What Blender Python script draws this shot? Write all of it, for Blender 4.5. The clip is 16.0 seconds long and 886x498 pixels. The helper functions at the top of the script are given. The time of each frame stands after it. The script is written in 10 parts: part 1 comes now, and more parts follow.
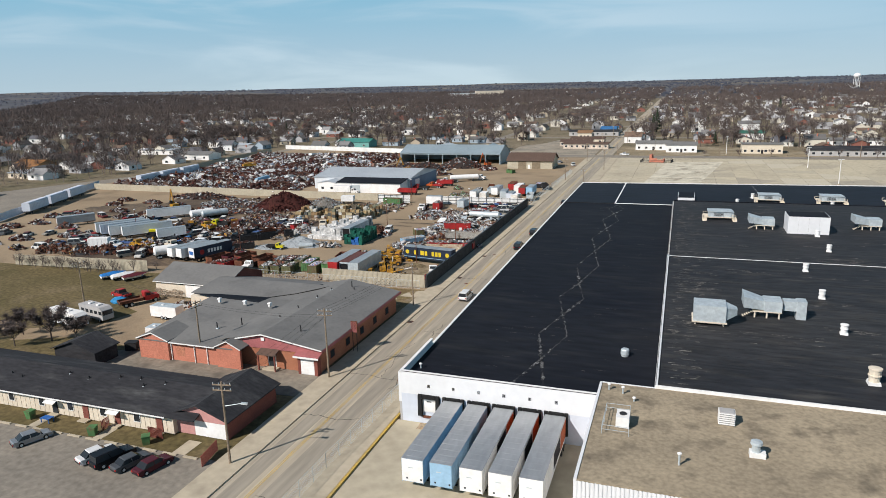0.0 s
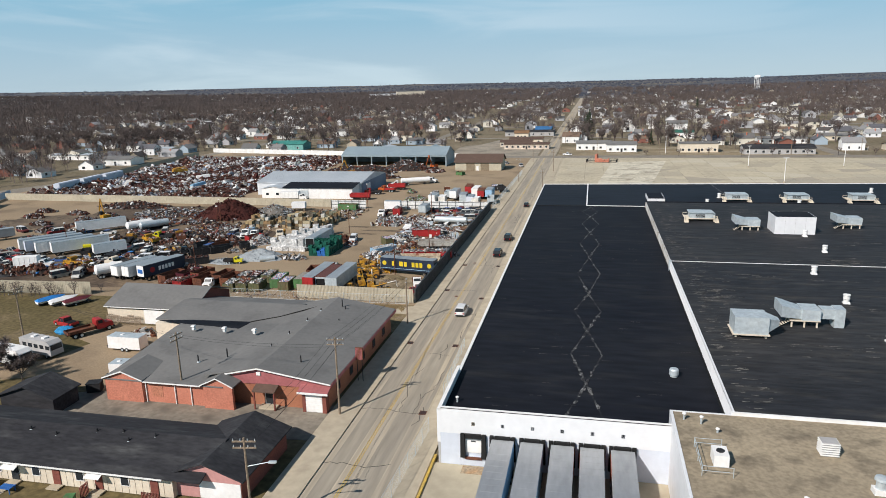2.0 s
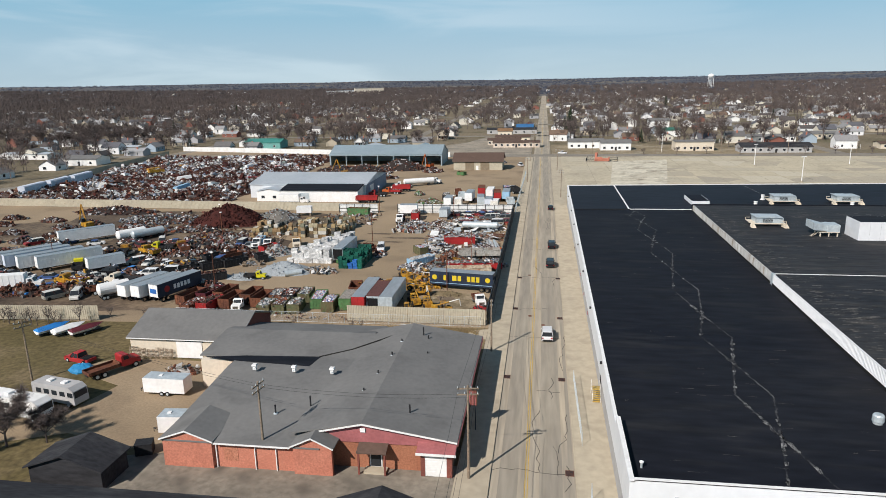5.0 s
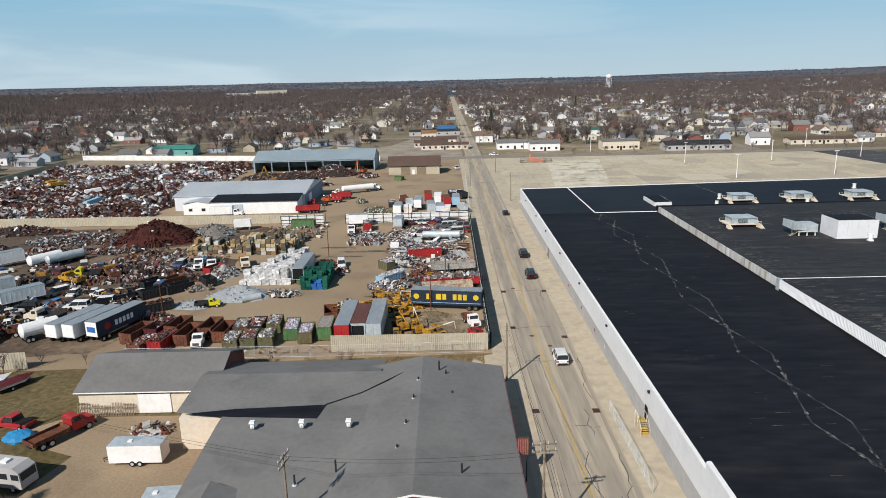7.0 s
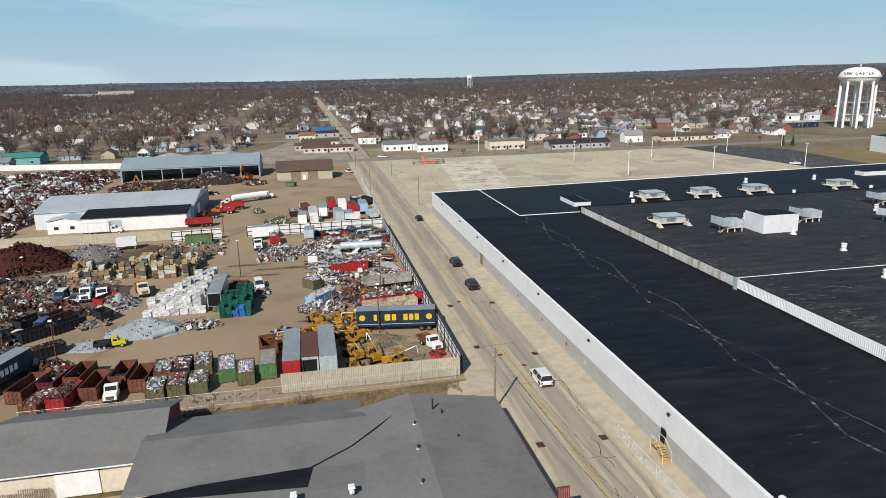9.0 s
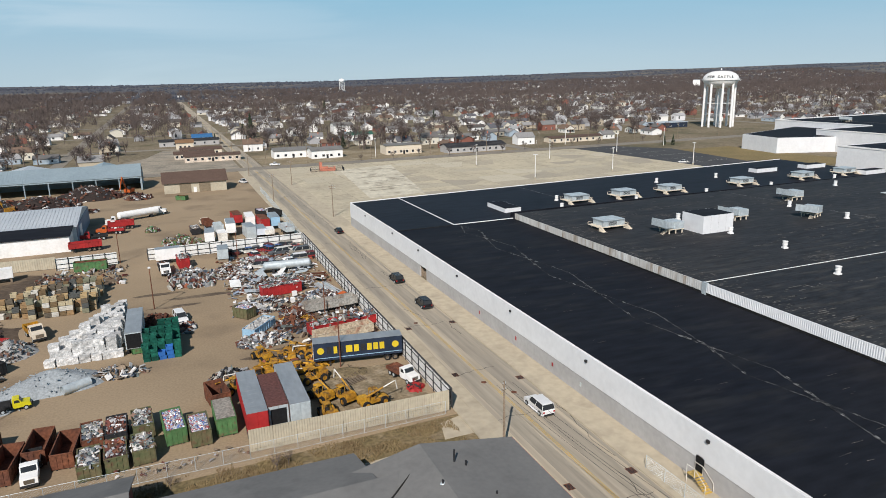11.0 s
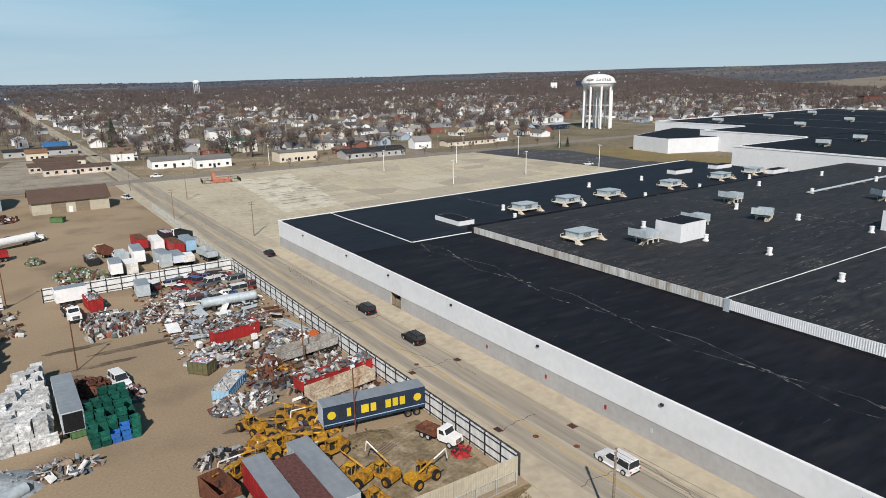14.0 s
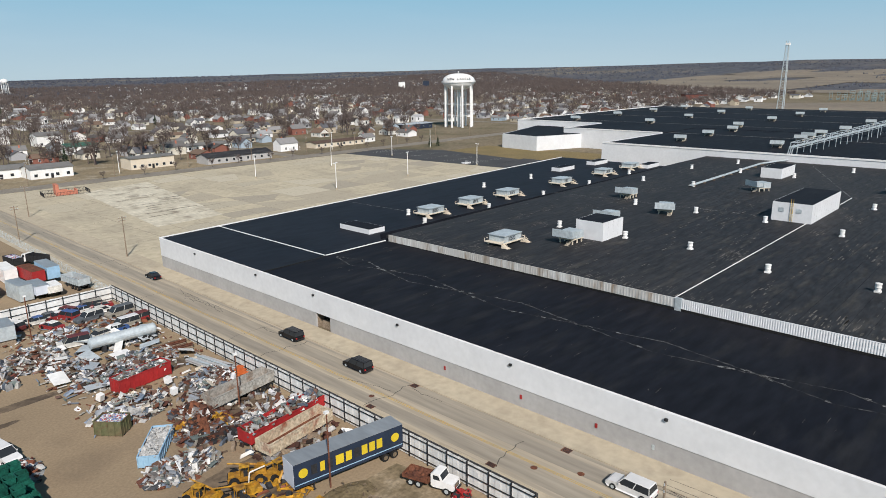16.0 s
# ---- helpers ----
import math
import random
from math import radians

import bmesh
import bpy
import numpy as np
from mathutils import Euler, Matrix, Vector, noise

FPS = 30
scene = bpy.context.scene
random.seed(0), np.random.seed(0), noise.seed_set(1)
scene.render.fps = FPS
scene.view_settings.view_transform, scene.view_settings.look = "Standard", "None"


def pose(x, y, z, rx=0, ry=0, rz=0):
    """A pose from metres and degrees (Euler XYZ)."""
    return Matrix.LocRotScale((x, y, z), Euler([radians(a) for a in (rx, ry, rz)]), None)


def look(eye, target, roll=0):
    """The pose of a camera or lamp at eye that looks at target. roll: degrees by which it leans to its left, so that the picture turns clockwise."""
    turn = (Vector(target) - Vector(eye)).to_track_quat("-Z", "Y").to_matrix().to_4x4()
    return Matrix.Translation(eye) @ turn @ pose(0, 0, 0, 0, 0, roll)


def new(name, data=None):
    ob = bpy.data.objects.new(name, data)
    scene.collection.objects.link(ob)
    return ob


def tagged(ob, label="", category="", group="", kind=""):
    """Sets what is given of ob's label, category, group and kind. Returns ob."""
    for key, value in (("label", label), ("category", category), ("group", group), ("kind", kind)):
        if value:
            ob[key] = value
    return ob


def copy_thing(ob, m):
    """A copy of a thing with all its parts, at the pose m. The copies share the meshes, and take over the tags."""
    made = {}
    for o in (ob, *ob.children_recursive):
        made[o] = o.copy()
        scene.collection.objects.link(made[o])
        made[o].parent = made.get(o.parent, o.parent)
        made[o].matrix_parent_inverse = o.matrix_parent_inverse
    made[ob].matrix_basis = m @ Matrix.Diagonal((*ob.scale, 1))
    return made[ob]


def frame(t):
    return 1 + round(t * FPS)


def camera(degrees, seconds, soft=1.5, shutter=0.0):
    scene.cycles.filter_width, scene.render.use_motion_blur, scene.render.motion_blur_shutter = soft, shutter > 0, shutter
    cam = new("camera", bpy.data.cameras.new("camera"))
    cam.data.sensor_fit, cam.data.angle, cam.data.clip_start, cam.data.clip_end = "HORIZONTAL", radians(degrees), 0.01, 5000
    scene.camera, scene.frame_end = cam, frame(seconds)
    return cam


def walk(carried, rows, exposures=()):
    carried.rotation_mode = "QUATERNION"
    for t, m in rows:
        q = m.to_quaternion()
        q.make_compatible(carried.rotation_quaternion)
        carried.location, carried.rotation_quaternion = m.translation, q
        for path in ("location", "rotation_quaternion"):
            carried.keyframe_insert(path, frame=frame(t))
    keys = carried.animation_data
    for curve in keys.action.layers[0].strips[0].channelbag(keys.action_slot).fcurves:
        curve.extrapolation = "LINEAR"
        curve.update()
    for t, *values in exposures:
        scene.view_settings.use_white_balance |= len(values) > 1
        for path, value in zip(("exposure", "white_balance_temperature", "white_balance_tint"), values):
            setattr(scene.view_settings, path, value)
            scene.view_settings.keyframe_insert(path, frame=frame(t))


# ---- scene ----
cam = camera(66.8, 16.0, 0.9)
PATH = [
    (0, (34.593, -77.69, 44.99), (33.941, -75.86, 44.513), -1.6),
    (0.5, (30.014, -75.909, 44.96), (29.42, -74.058, 44.488), -1.8),
    (1, (25.591, -74.18, 44.948), (25.055, -72.312, 44.473), -1.7),
    (1.5, (21.444, -72.655, 45.003), (20.96, -70.775, 44.524), -1.6),
    (2, (17.2, -71.079, 44.879), (16.774, -69.185, 44.398), -1.5),
    (2.5, (13.058, -69.206, 44.747), (12.687, -67.302, 44.262), -1.4),
    (3, (8.866, -67.197, 44.659), (8.547, -65.283, 44.172), -1.4),
    (3.5, (4.373, -65.132, 44.507), (4.066, -63.216, 44.021), -1.5),
    (4, (0.009, -62.775, 44.357), (-0.298, -60.86, 43.868), -1.3),
    (6.5, (-21.031, -49.248, 44.16), (-21.161, -47.314, 43.668), -1.3),
    (7, (-24.84, -46.127, 44.223), (-24.857, -44.189, 43.73), -1.4),
    (7.5, (-28.625, -42.897, 44.263), (-28.528, -40.961, 43.767), -1.3),
    (8, (-32.289, -39.535, 44.278), (-32.084, -37.609, 43.78), -1.3),
    (8.5, (-35.642, -36.206, 44.151), (-35.351, -34.292, 43.651), -1.4),
    (9, (-38.99, -32.838, 43.975), (-38.613, -30.938, 43.475), -1.2),
    (9.5, (-41.891, -29.478, 43.939), (-41.4, -27.605, 43.437), -1.2),
    (10, (-44.757, -25.862, 43.942), (-44.164, -24.019, 43.44), -1.2),
    (12.5, (-57.291, -5.427, 44.059), (-56.409, -3.701, 43.566), -1.0),
    (13, (-59.246, -1.142, 44.191), (-58.299, 0.549, 43.697), -0.9),
    (13.5, (-61.059, 3.172, 44.352), (-60.042, 4.821, 43.857), -1.0),
    (14, (-62.741, 7.523, 44.354), (-61.658, 9.129, 43.855), -0.9),
    (14.5, (-64.273, 11.863, 44.344), (-63.123, 13.421, 43.843), -0.9),
    (15, (-65.49, 16.333, 44.246), (-64.247, 17.817, 43.742), -0.8),
    (15.5, (-66.659, 20.794, 44.164), (-65.324, 22.195, 43.659), -0.8),
    (16, (-67.623, 25.277, 44.061), (-66.207, 26.596, 43.555), -0.7),
]
EXPOSURES = [(0, 0.06, 6480, 13), (16, 0.02, 6480, 13)]
walk(cam, [(t, look(eye, target, roll)) for t, eye, target, roll in PATH], EXPOSURES)

# ---- world, sun, exposure ----
SUN_AZ, SUN_EL = radians(213), radians(39)
world = bpy.data.worlds.new("sky")
scene.world = world
world.use_nodes = True
wn = world.node_tree
sky = wn.nodes.new("ShaderNodeTexSky")
sky.sky_type, sky.sun_disc = "NISHITA", False
sky.sun_elevation, sky.sun_rotation = SUN_EL, SUN_AZ
sky.air_density, sky.dust_density, sky.ozone_density = 0.62, 0.0, 1.5
# thin high cloud: a pale veil low over the horizon that thins out overhead, with faint wisps
way = wn.nodes.new("ShaderNodeTexCoord")
axes = wn.nodes.new("ShaderNodeSeparateXYZ")
wn.links.new(way.outputs["Generated"], axes.inputs[0])


def sky_range(src, a, b, c, d):
    r = wn.nodes.new("ShaderNodeMapRange")
    r.interpolation_type = "SMOOTHSTEP"
    for k, v in enumerate((a, b, c, d)):
        r.inputs[k + 1].default_value = v
    wn.links.new(src, r.inputs[0])
    return r.outputs[0]


def sky_mix(fac, a, b):
    x = wn.nodes.new("ShaderNodeMix")
    x.data_type = "RGBA"
    for sock, v in ((x.inputs[0], fac), (x.inputs[6], a), (x.inputs[7], b)):
        if isinstance(v, tuple):
            sock.default_value = (*v, 1)
        else:
            wn.links.new(v, sock)
    return x.outputs[2]


stretch = wn.nodes.new("ShaderNodeMapping")
stretch.inputs["Scale"].default_value = (1.5, 1.9, 11.0)
wn.links.new(way.outputs["Generated"], stretch.inputs["Vector"])
wisp = wn.nodes.new("ShaderNodeTexNoise")
wisp.inputs["Scale"].default_value, wisp.inputs["Detail"].default_value, wisp.inputs["Distortion"].default_value = 1.7, 7, 0.6
wn.links.new(stretch.outputs[0], wisp.inputs["Vector"])
low = sky_mix(sky_range(axes.outputs[2], 0.0, 0.17, 0, 1), (5.2, 7.2, 8.4), (2.7, 6.5, 8.6))
drift = wn.nodes.new("ShaderNodeMath")
drift.operation = "MULTIPLY"
wn.links.new(sky_range(wisp.outputs["Fac"], 0.43, 0.68, 0, 0.75), drift.inputs[0])
wn.links.new(sky_range(axes.outputs[0], -0.25, 0.45, 1, 0.08), drift.inputs[1])
low = sky_mix(drift.outputs[0], low, (7.0, 9.0, 10.0))
veiled = sky_mix(sky_range(axes.outputs[2], 0.12, 0.62, 0.88, 0.06), sky.outputs[0], low)
wn.links.new(veiled, wn.nodes["Background"].inputs[0])
wn.nodes["Background"].inputs[1].default_value = 0.078
sun = new("sun", bpy.data.lights.new("sun", "SUN"))
sun.data.energy, sun.data.angle, sun.data.color = 5.0, radians(0.53), (1.0, 0.955, 0.885)
toward = Vector((math.sin(SUN_AZ) * math.cos(SUN_EL), math.cos(SUN_AZ) * math.cos(SUN_EL), math.sin(SUN_EL)))
sun.matrix_world = look(toward * 300, (0, 0, 0))


# ---- materials ----
def mat(name, col, col2=None, rough=0.8, metal=0.0, big=0.12, fine=3.0, amt=0.35, bump=0.25, rand=0.0, stretch=(1, 1, 1), stain=None, stain_scale=0.5, spec=0.22, lo=0.35, hi=0.65):
    """Two scales of noise in world metres over a base colour, with fine relief."""
    m = bpy.data.materials.new(name)
    m.use_nodes = True
    t = m.node_tree
    N, L = t.nodes, t.links
    b = N["Principled BSDF"]
    b.inputs["Roughness"].default_value = rough
    b.inputs["Metallic"].default_value = metal
    b.inputs["Specular IOR Level"].default_value = spec
    geo = N.new("ShaderNodeNewGeometry")
    mp = N.new("ShaderNodeMapping")
    mp.inputs["Scale"].default_value = stretch
    L.new(geo.outputs["Position"], mp.inputs["Vector"])

    def noise_tex(s, detail):
        n = N.new("ShaderNodeTexNoise")
        n.inputs["Scale"].default_value, n.inputs["Detail"].default_value = s, detail
        L.new(mp.outputs[0], n.inputs["Vector"])
        return n.outputs["Fac"]

    def ramp(fac, a, c):
        r = N.new("ShaderNodeMapRange")
        r.inputs[1].default_value, r.inputs[2].default_value = a, c
        L.new(fac, r.inputs[0])
        return r.outputs[0]

    def mix(kind, fac, a, c):
        x = N.new("ShaderNodeMix")
        x.data_type, x.blend_type = "RGBA", kind
        for sock, v in ((x.inputs[0], fac), (x.inputs[6], a), (x.inputs[7], c)):
            if isinstance(v, bpy.types.NodeSocket):
                L.new(v, sock)
            elif isinstance(v, (int, float)):
                sock.default_value = v
            else:
                sock.default_value = (*v, 1)
        return x.outputs[2]

    nb, nf = noise_tex(big, 4), noise_tex(fine, 6)
    out = mix("MIX", ramp(nb, lo, hi), col, col2 or [c * 0.75 for c in col])
    if stain:
        out = mix("MIX", ramp(noise_tex(stain_scale, 8), 0.52, 0.72), out, stain)
    v = N.new("ShaderNodeMapRange")
    v.inputs[1].default_value, v.inputs[2].default_value = 0.3, 0.7
    v.inputs[3].default_value, v.inputs[4].default_value = 1 - amt, 1 + amt
    L.new(nf, v.inputs[0])
    comb = N.new("ShaderNodeCombineColor")
    for k in range(3):
        L.new(v.outputs[0], comb.inputs[k])
    out = mix("MULTIPLY", 1.0, out, comb.outputs[0])
    if rand:
        info = N.new("ShaderNodeObjectInfo")
        hs = N.new("ShaderNodeHueSaturation")
        rr = N.new("ShaderNodeMapRange")
        rr.inputs[3].default_value, rr.inputs[4].default_value = 1 - rand, 1 + rand
        L.new(info.outputs["Random"], rr.inputs[0])
        L.new(rr.outputs[0], hs.inputs["Value"])
        L.new(out, hs.inputs["Color"])
        out = hs.outputs[0]
    L.new(out, b.inputs["Base Color"])
    if bump:
        bp = N.new("ShaderNodeBump")
        bp.inputs["Strength"].default_value, bp.inputs["Distance"].default_value = bump, 0.05
        L.new(nf, bp.inputs["Height"])
        L.new(bp.outputs[0], b.inputs["Normal"])
    return m


def pick(name, cols, rough=0.8, metal=0.0, island=False, amt=0.2):
    """One of several colours for each object (or each loose piece), with fine noise."""
    m = mat(name, (0.5, 0.5, 0.5), rough=rough, metal=metal)
    t = m.node_tree
    N, L = t.nodes, t.links
    src = N.new("ShaderNodeNewGeometry").outputs["Random Per Island"] if island else N.new("ShaderNodeObjectInfo").outputs["Random"]
    r = N.new("ShaderNodeValToRGB")
    r.color_ramp.interpolation = "CONSTANT"
    while len(r.color_ramp.elements) < len(cols):
        r.color_ramp.elements.new(0.5)
    for i, c in enumerate(cols):
        r.color_ramp.elements[i].position = i / len(cols)
        r.color_ramp.elements[i].color = (*c, 1)
    L.new(src, r.inputs[0])
    geo = N.new("ShaderNodeNewGeometry")
    n = N.new("ShaderNodeTexNoise")
    n.inputs["Scale"].default_value, n.inputs["Detail"].default_value = 1.5, 6
    L.new(geo.outputs["Position"], n.inputs["Vector"])
    v = N.new("ShaderNodeMapRange")
    v.inputs[1].default_value, v.inputs[2].default_value, v.inputs[3].default_value, v.inputs[4].default_value = 0.3, 0.7, 1 - amt, 1 + amt
    L.new(n.outputs["Fac"], v.inputs[0])
    x = N.new("ShaderNodeVectorMath")
    x.operation = "SCALE"
    L.new(r.outputs[0], x.inputs[0])
    L.new(v.outputs[0], x.inputs["Scale"])
    L.new(x.outputs[0], N["Principled BSDF"].inputs["Base Color"])
    return m


GRASS = mat("grass_dry", (0.098, 0.078, 0.032), (0.14, 0.106, 0.05), 0.95, big=0.05, fine=1.2, amt=0.35, stain=(0.17, 0.128, 0.07), stain_scale=0.12)
TOWN_GROUND = mat("winter_ground", (0.15, 0.122, 0.076), (0.21, 0.17, 0.113), 0.95, big=0.02, fine=0.4, amt=0.3, stain=(0.105, 0.095, 0.05), stain_scale=0.03)
DIRT = mat("yard_dirt", (0.325, 0.245, 0.158), (0.265, 0.198, 0.126), 0.95, big=0.03, fine=3.0, amt=0.12, bump=0.12, stain=(0.195, 0.145, 0.096), stain_scale=0.07)
DARK_DIRT = mat("oily_dirt", (0.095, 0.070, 0.050), (0.20, 0.15, 0.10), 0.9, big=0.15, fine=1.0, amt=0.35, stain=(0.05, 0.038, 0.03), stain_scale=0.3)
ROAD = mat("road_concrete", (0.43, 0.365, 0.27), (0.345, 0.30, 0.235), 0.9, big=0.5, fine=1.6, amt=0.16, stretch=(1.0, 0.05, 1), stain=(0.26, 0.23, 0.185), stain_scale=0.45)
PAVE = mat("pavement_concrete", (0.46, 0.397, 0.292), (0.415, 0.355, 0.262), 0.9, big=0.05, fine=0.8, amt=0.10, stain=(0.36, 0.308, 0.228), stain_scale=0.3)
PLOT = mat("lot_concrete", (0.50, 0.435, 0.31), (0.43, 0.375, 0.275), 0.9, big=0.03, fine=0.5, amt=0.14, stain=(0.37, 0.32, 0.235), stain_scale=0.06)
ASPHALT = mat("asphalt", (0.055, 0.055, 0.058), (0.07, 0.07, 0.07), 0.9, big=0.1, fine=1.5, amt=0.2)
LOT_ASPHALT = mat("worn_asphalt", (0.25, 0.22, 0.178), (0.20, 0.178, 0.146), 0.9, big=0.1, fine=1.2, amt=0.2)
PAINT_Y = mat("road_yellow", (0.56, 0.36, 0.07), (0.40, 0.29, 0.10), 0.7, big=0.6, fine=4, amt=0.3)
PAINT_W = mat("road_white", (0.72, 0.70, 0.64), (0.50, 0.47, 0.42), 0.7, big=0.5, fine=4, amt=0.2)
TAR = mat("crack_tar", (0.03, 0.028, 0.025), rough=0.7)
RUBBER_ROOF = mat("black_membrane", (0.0092, 0.0102, 0.0146), (0.0125, 0.0135, 0.0176), 0.72, big=0.05, fine=0.8, amt=0.28, stretch=(0.25, 1, 1), stain=(0.0195, 0.0200, 0.0225), stain_scale=0.35, bump=0.1, spec=0.1)
CHALK = mat("dust_streak", (0.22, 0.218, 0.21), (0.03, 0.031, 0.034), 0.9, big=0.9, fine=3, amt=0.5, lo=0.4, hi=0.6)
DUSTY_ROOF = mat("dusty_membrane", (0.0210, 0.0216, 0.0246), (0.0315, 0.0315, 0.0325), 0.68, big=0.035, fine=1.4, amt=0.38, stretch=(0.22, 1, 1), stain=(0.047, 0.044, 0.040), stain_scale=0.5, bump=0.1, spec=0.16)
TAN_ROOF = mat("gravel_roof", (0.335, 0.275, 0.19), (0.27, 0.222, 0.155), 0.95, big=0.11, fine=2.2, amt=0.2, stain=(0.155, 0.128, 0.092), stain_scale=0.35)
WHITE_WALL = mat("white_metal", (0.70, 0.705, 0.71), (0.655, 0.66, 0.665), 0.5, big=0.2, fine=1.0, amt=0.04, bump=0.05)
GREY_WALL = mat("grey_wall", (0.42, 0.41, 0.40), (0.37, 0.36, 0.35), 0.8, big=0.2, fine=1.2, amt=0.07, bump=0.1)
PALE_WALL = mat("pale_blue_wall", (0.58, 0.62, 0.68), (0.53, 0.56, 0.62), 0.7, big=0.3, fine=1.2, amt=0.06)
GALV = mat("galvanised", (0.55, 0.60, 0.61), (0.46, 0.51, 0.53), 0.45, 0.3, big=0.6, fine=2, amt=0.12, bump=0.1)
PARAPET = mat("weathered_parapet", (0.52, 0.52, 0.50), (0.40, 0.38, 0.35), 0.7, big=0.4, fine=1.5, amt=0.15, stretch=(1, 1, 0.2), stain=(0.25, 0.20, 0.15), stain_scale=0.8)
# Near-black colour in place of shade inside the recess, louvres and trailer ends.
DARK = mat("dark_opening", (0.012, 0.012, 0.013), rough=0.9)
BLACK = mat("black_rubber", (0.018, 0.018, 0.018), rough=0.8)
CHROME = mat("bright_metal", (0.6, 0.6, 0.6), rough=0.25, metal=1.0, amt=0.05)
SHINGLE = mat("grey_shingle", (0.178, 0.174, 0.165), (0.150, 0.148, 0.142), 0.9, big=0.13, fine=1.6, amt=0.07, stain=(0.135, 0.132, 0.126), stain_scale=0.25)
DARK_SHINGLE = mat("charcoal_shingle", (0.024, 0.024, 0.027), (0.034, 0.034, 0.037), 0.9, big=0.2, fine=2.5, amt=0.3, stretch=(0.3, 1, 1), stain=(0.062, 0.062, 0.062), stain_scale=0.45)
BRICK = mat("red_brick", (0.50, 0.195, 0.13), (0.44, 0.165, 0.11), 0.9, big=0.4, fine=5, amt=0.2)
BRICK_D = mat("dark_brick", (0.21, 0.07, 0.052), (0.165, 0.056, 0.044), 0.9, big=0.4, fine=5, amt=0.2)
SIDING_R = mat("rose_siding", (0.37, 0.125, 0.125), (0.31, 0.105, 0.105), 0.7, big=0.4, fine=3, amt=0.12)
CREAM = mat("cream_siding", (0.66, 0.58, 0.46), (0.60, 0.52, 0.41), 0.75, big=0.3, fine=2, amt=0.08)
PINK = mat("pink_siding", (0.52, 0.27, 0.25), (0.47, 0.24, 0.22), 0.75, big=0.3, fine=2, amt=0.08)
WHITE = mat("white_paint", (0.80, 0.79, 0.77), (0.72, 0.71, 0.68), 0.55, big=0.4, fine=2, amt=0.06, bump=0.05)
WOOD = mat("weathered_wood", (0.20, 0.155, 0.11), (0.26, 0.20, 0.145), 0.9, big=0.6, fine=4, amt=0.3)
BEIGE = mat("beige_metal", (0.46, 0.41, 0.31), (0.40, 0.355, 0.27), 0.65, big=0.25, fine=1.5, amt=0.1)
# Shade of the fence's east-facing outer side, put into a near-black colour.
FENCE_SHADE = mat("dark_fence_back", (0.045, 0.047, 0.05), (0.07, 0.072, 0.075), 0.7, big=0.6, fine=2, amt=0.3)
FENCE_W = mat("white_panel", (0.74, 0.74, 0.72), (0.64, 0.63, 0.60), 0.6, big=0.3, fine=1.5, amt=0.08)
STEEL = mat("dark_steel", (0.03, 0.03, 0.032), rough=0.7)
RUST = mat("rust", (0.17, 0.065, 0.035), (0.10, 0.042, 0.028), 0.9, big=0.6, fine=3, amt=0.35)
RUST_RED = mat("rust_red", (0.062, 0.017, 0.013), (0.038, 0.012, 0.010), 0.95, big=0.5, fine=3, amt=0.45)
RED = mat("red_paint", (0.38, 0.028, 0.028), (0.27, 0.025, 0.025), 0.5, big=0.5, fine=2, amt=0.15)
GREEN = mat("green_paint", (0.085, 0.20, 0.075), (0.07, 0.15, 0.06), 0.6, big=0.5, fine=2, amt=0.2, stain=(0.15, 0.10, 0.06), stain_scale=1.2)
OLIVE = mat("olive_paint", (0.10, 0.115, 0.055), (0.13, 0.11, 0.06), 0.7, big=0.5, fine=2, amt=0.2, stain=(0.14, 0.08, 0.05), stain_scale=1.2)
TEAL = mat("teal_plastic", (0.010, 0.098, 0.068), (0.008, 0.066, 0.048), 0.6, big=0.9, fine=3, amt=0.35, rand=0.3)
BLUE = mat("blue_paint", (0.03, 0.14, 0.42), (0.03, 0.11, 0.33), 0.5, big=0.5, fine=2, amt=0.15)
NAVY = mat("navy_paint", (0.026, 0.037, 0.062), (0.02, 0.03, 0.05), 0.45, big=0.5, fine=2, amt=0.1)
SKYBLUE = mat("pale_blue_paint", (0.30, 0.47, 0.62), (0.26, 0.42, 0.55), 0.5, big=0.5, fine=2, amt=0.1)
YELLOW = mat("yellow_paint", (0.50, 0.265, 0.024), (0.27, 0.125, 0.018), 0.5, big=0.5, fine=2.5, amt=0.35, stain=(0.10, 0.055, 0.03), stain_scale=1.1)
LEMON = mat("bright_yellow_paint", (0.66, 0.58, 0.02), rough=0.4, amt=0.1)
ORANGE = mat("orange_paint", (0.55, 0.12, 0.03), rough=0.5, amt=0.2)
GOLD = mat("yellow_lettering", (0.66, 0.48, 0.03), rough=0.5, amt=0.05, bump=0)
TRAILER_TOP = mat("trailer_roof", (0.40, 0.41, 0.415), (0.33, 0.345, 0.355), 0.38, 0.45, big=0.3, fine=1.5, amt=0.1, stretch=(1, 0.3, 1), bump=0.08)
BLUE_ROOF = mat("blue_grey_roof", (0.30, 0.37, 0.40), (0.27, 0.335, 0.365), 0.5, 0.2, big=0.1, fine=1, amt=0.06)
WHITE_ROOF = mat("pale_metal_roof", (0.50, 0.53, 0.55), (0.44, 0.475, 0.50), 0.5, 0.2, big=0.1, fine=1, amt=0.06)
BROWN_ROOF = mat("brown_roof", (0.11, 0.072, 0.055), (0.095, 0.062, 0.048), 0.8, big=0.2, fine=1.5, amt=0.12)
GRAVEL = mat("grey_gravel", (0.30, 0.325, 0.335), (0.25, 0.27, 0.28), 0.95, big=0.3, fine=3, amt=0.25)
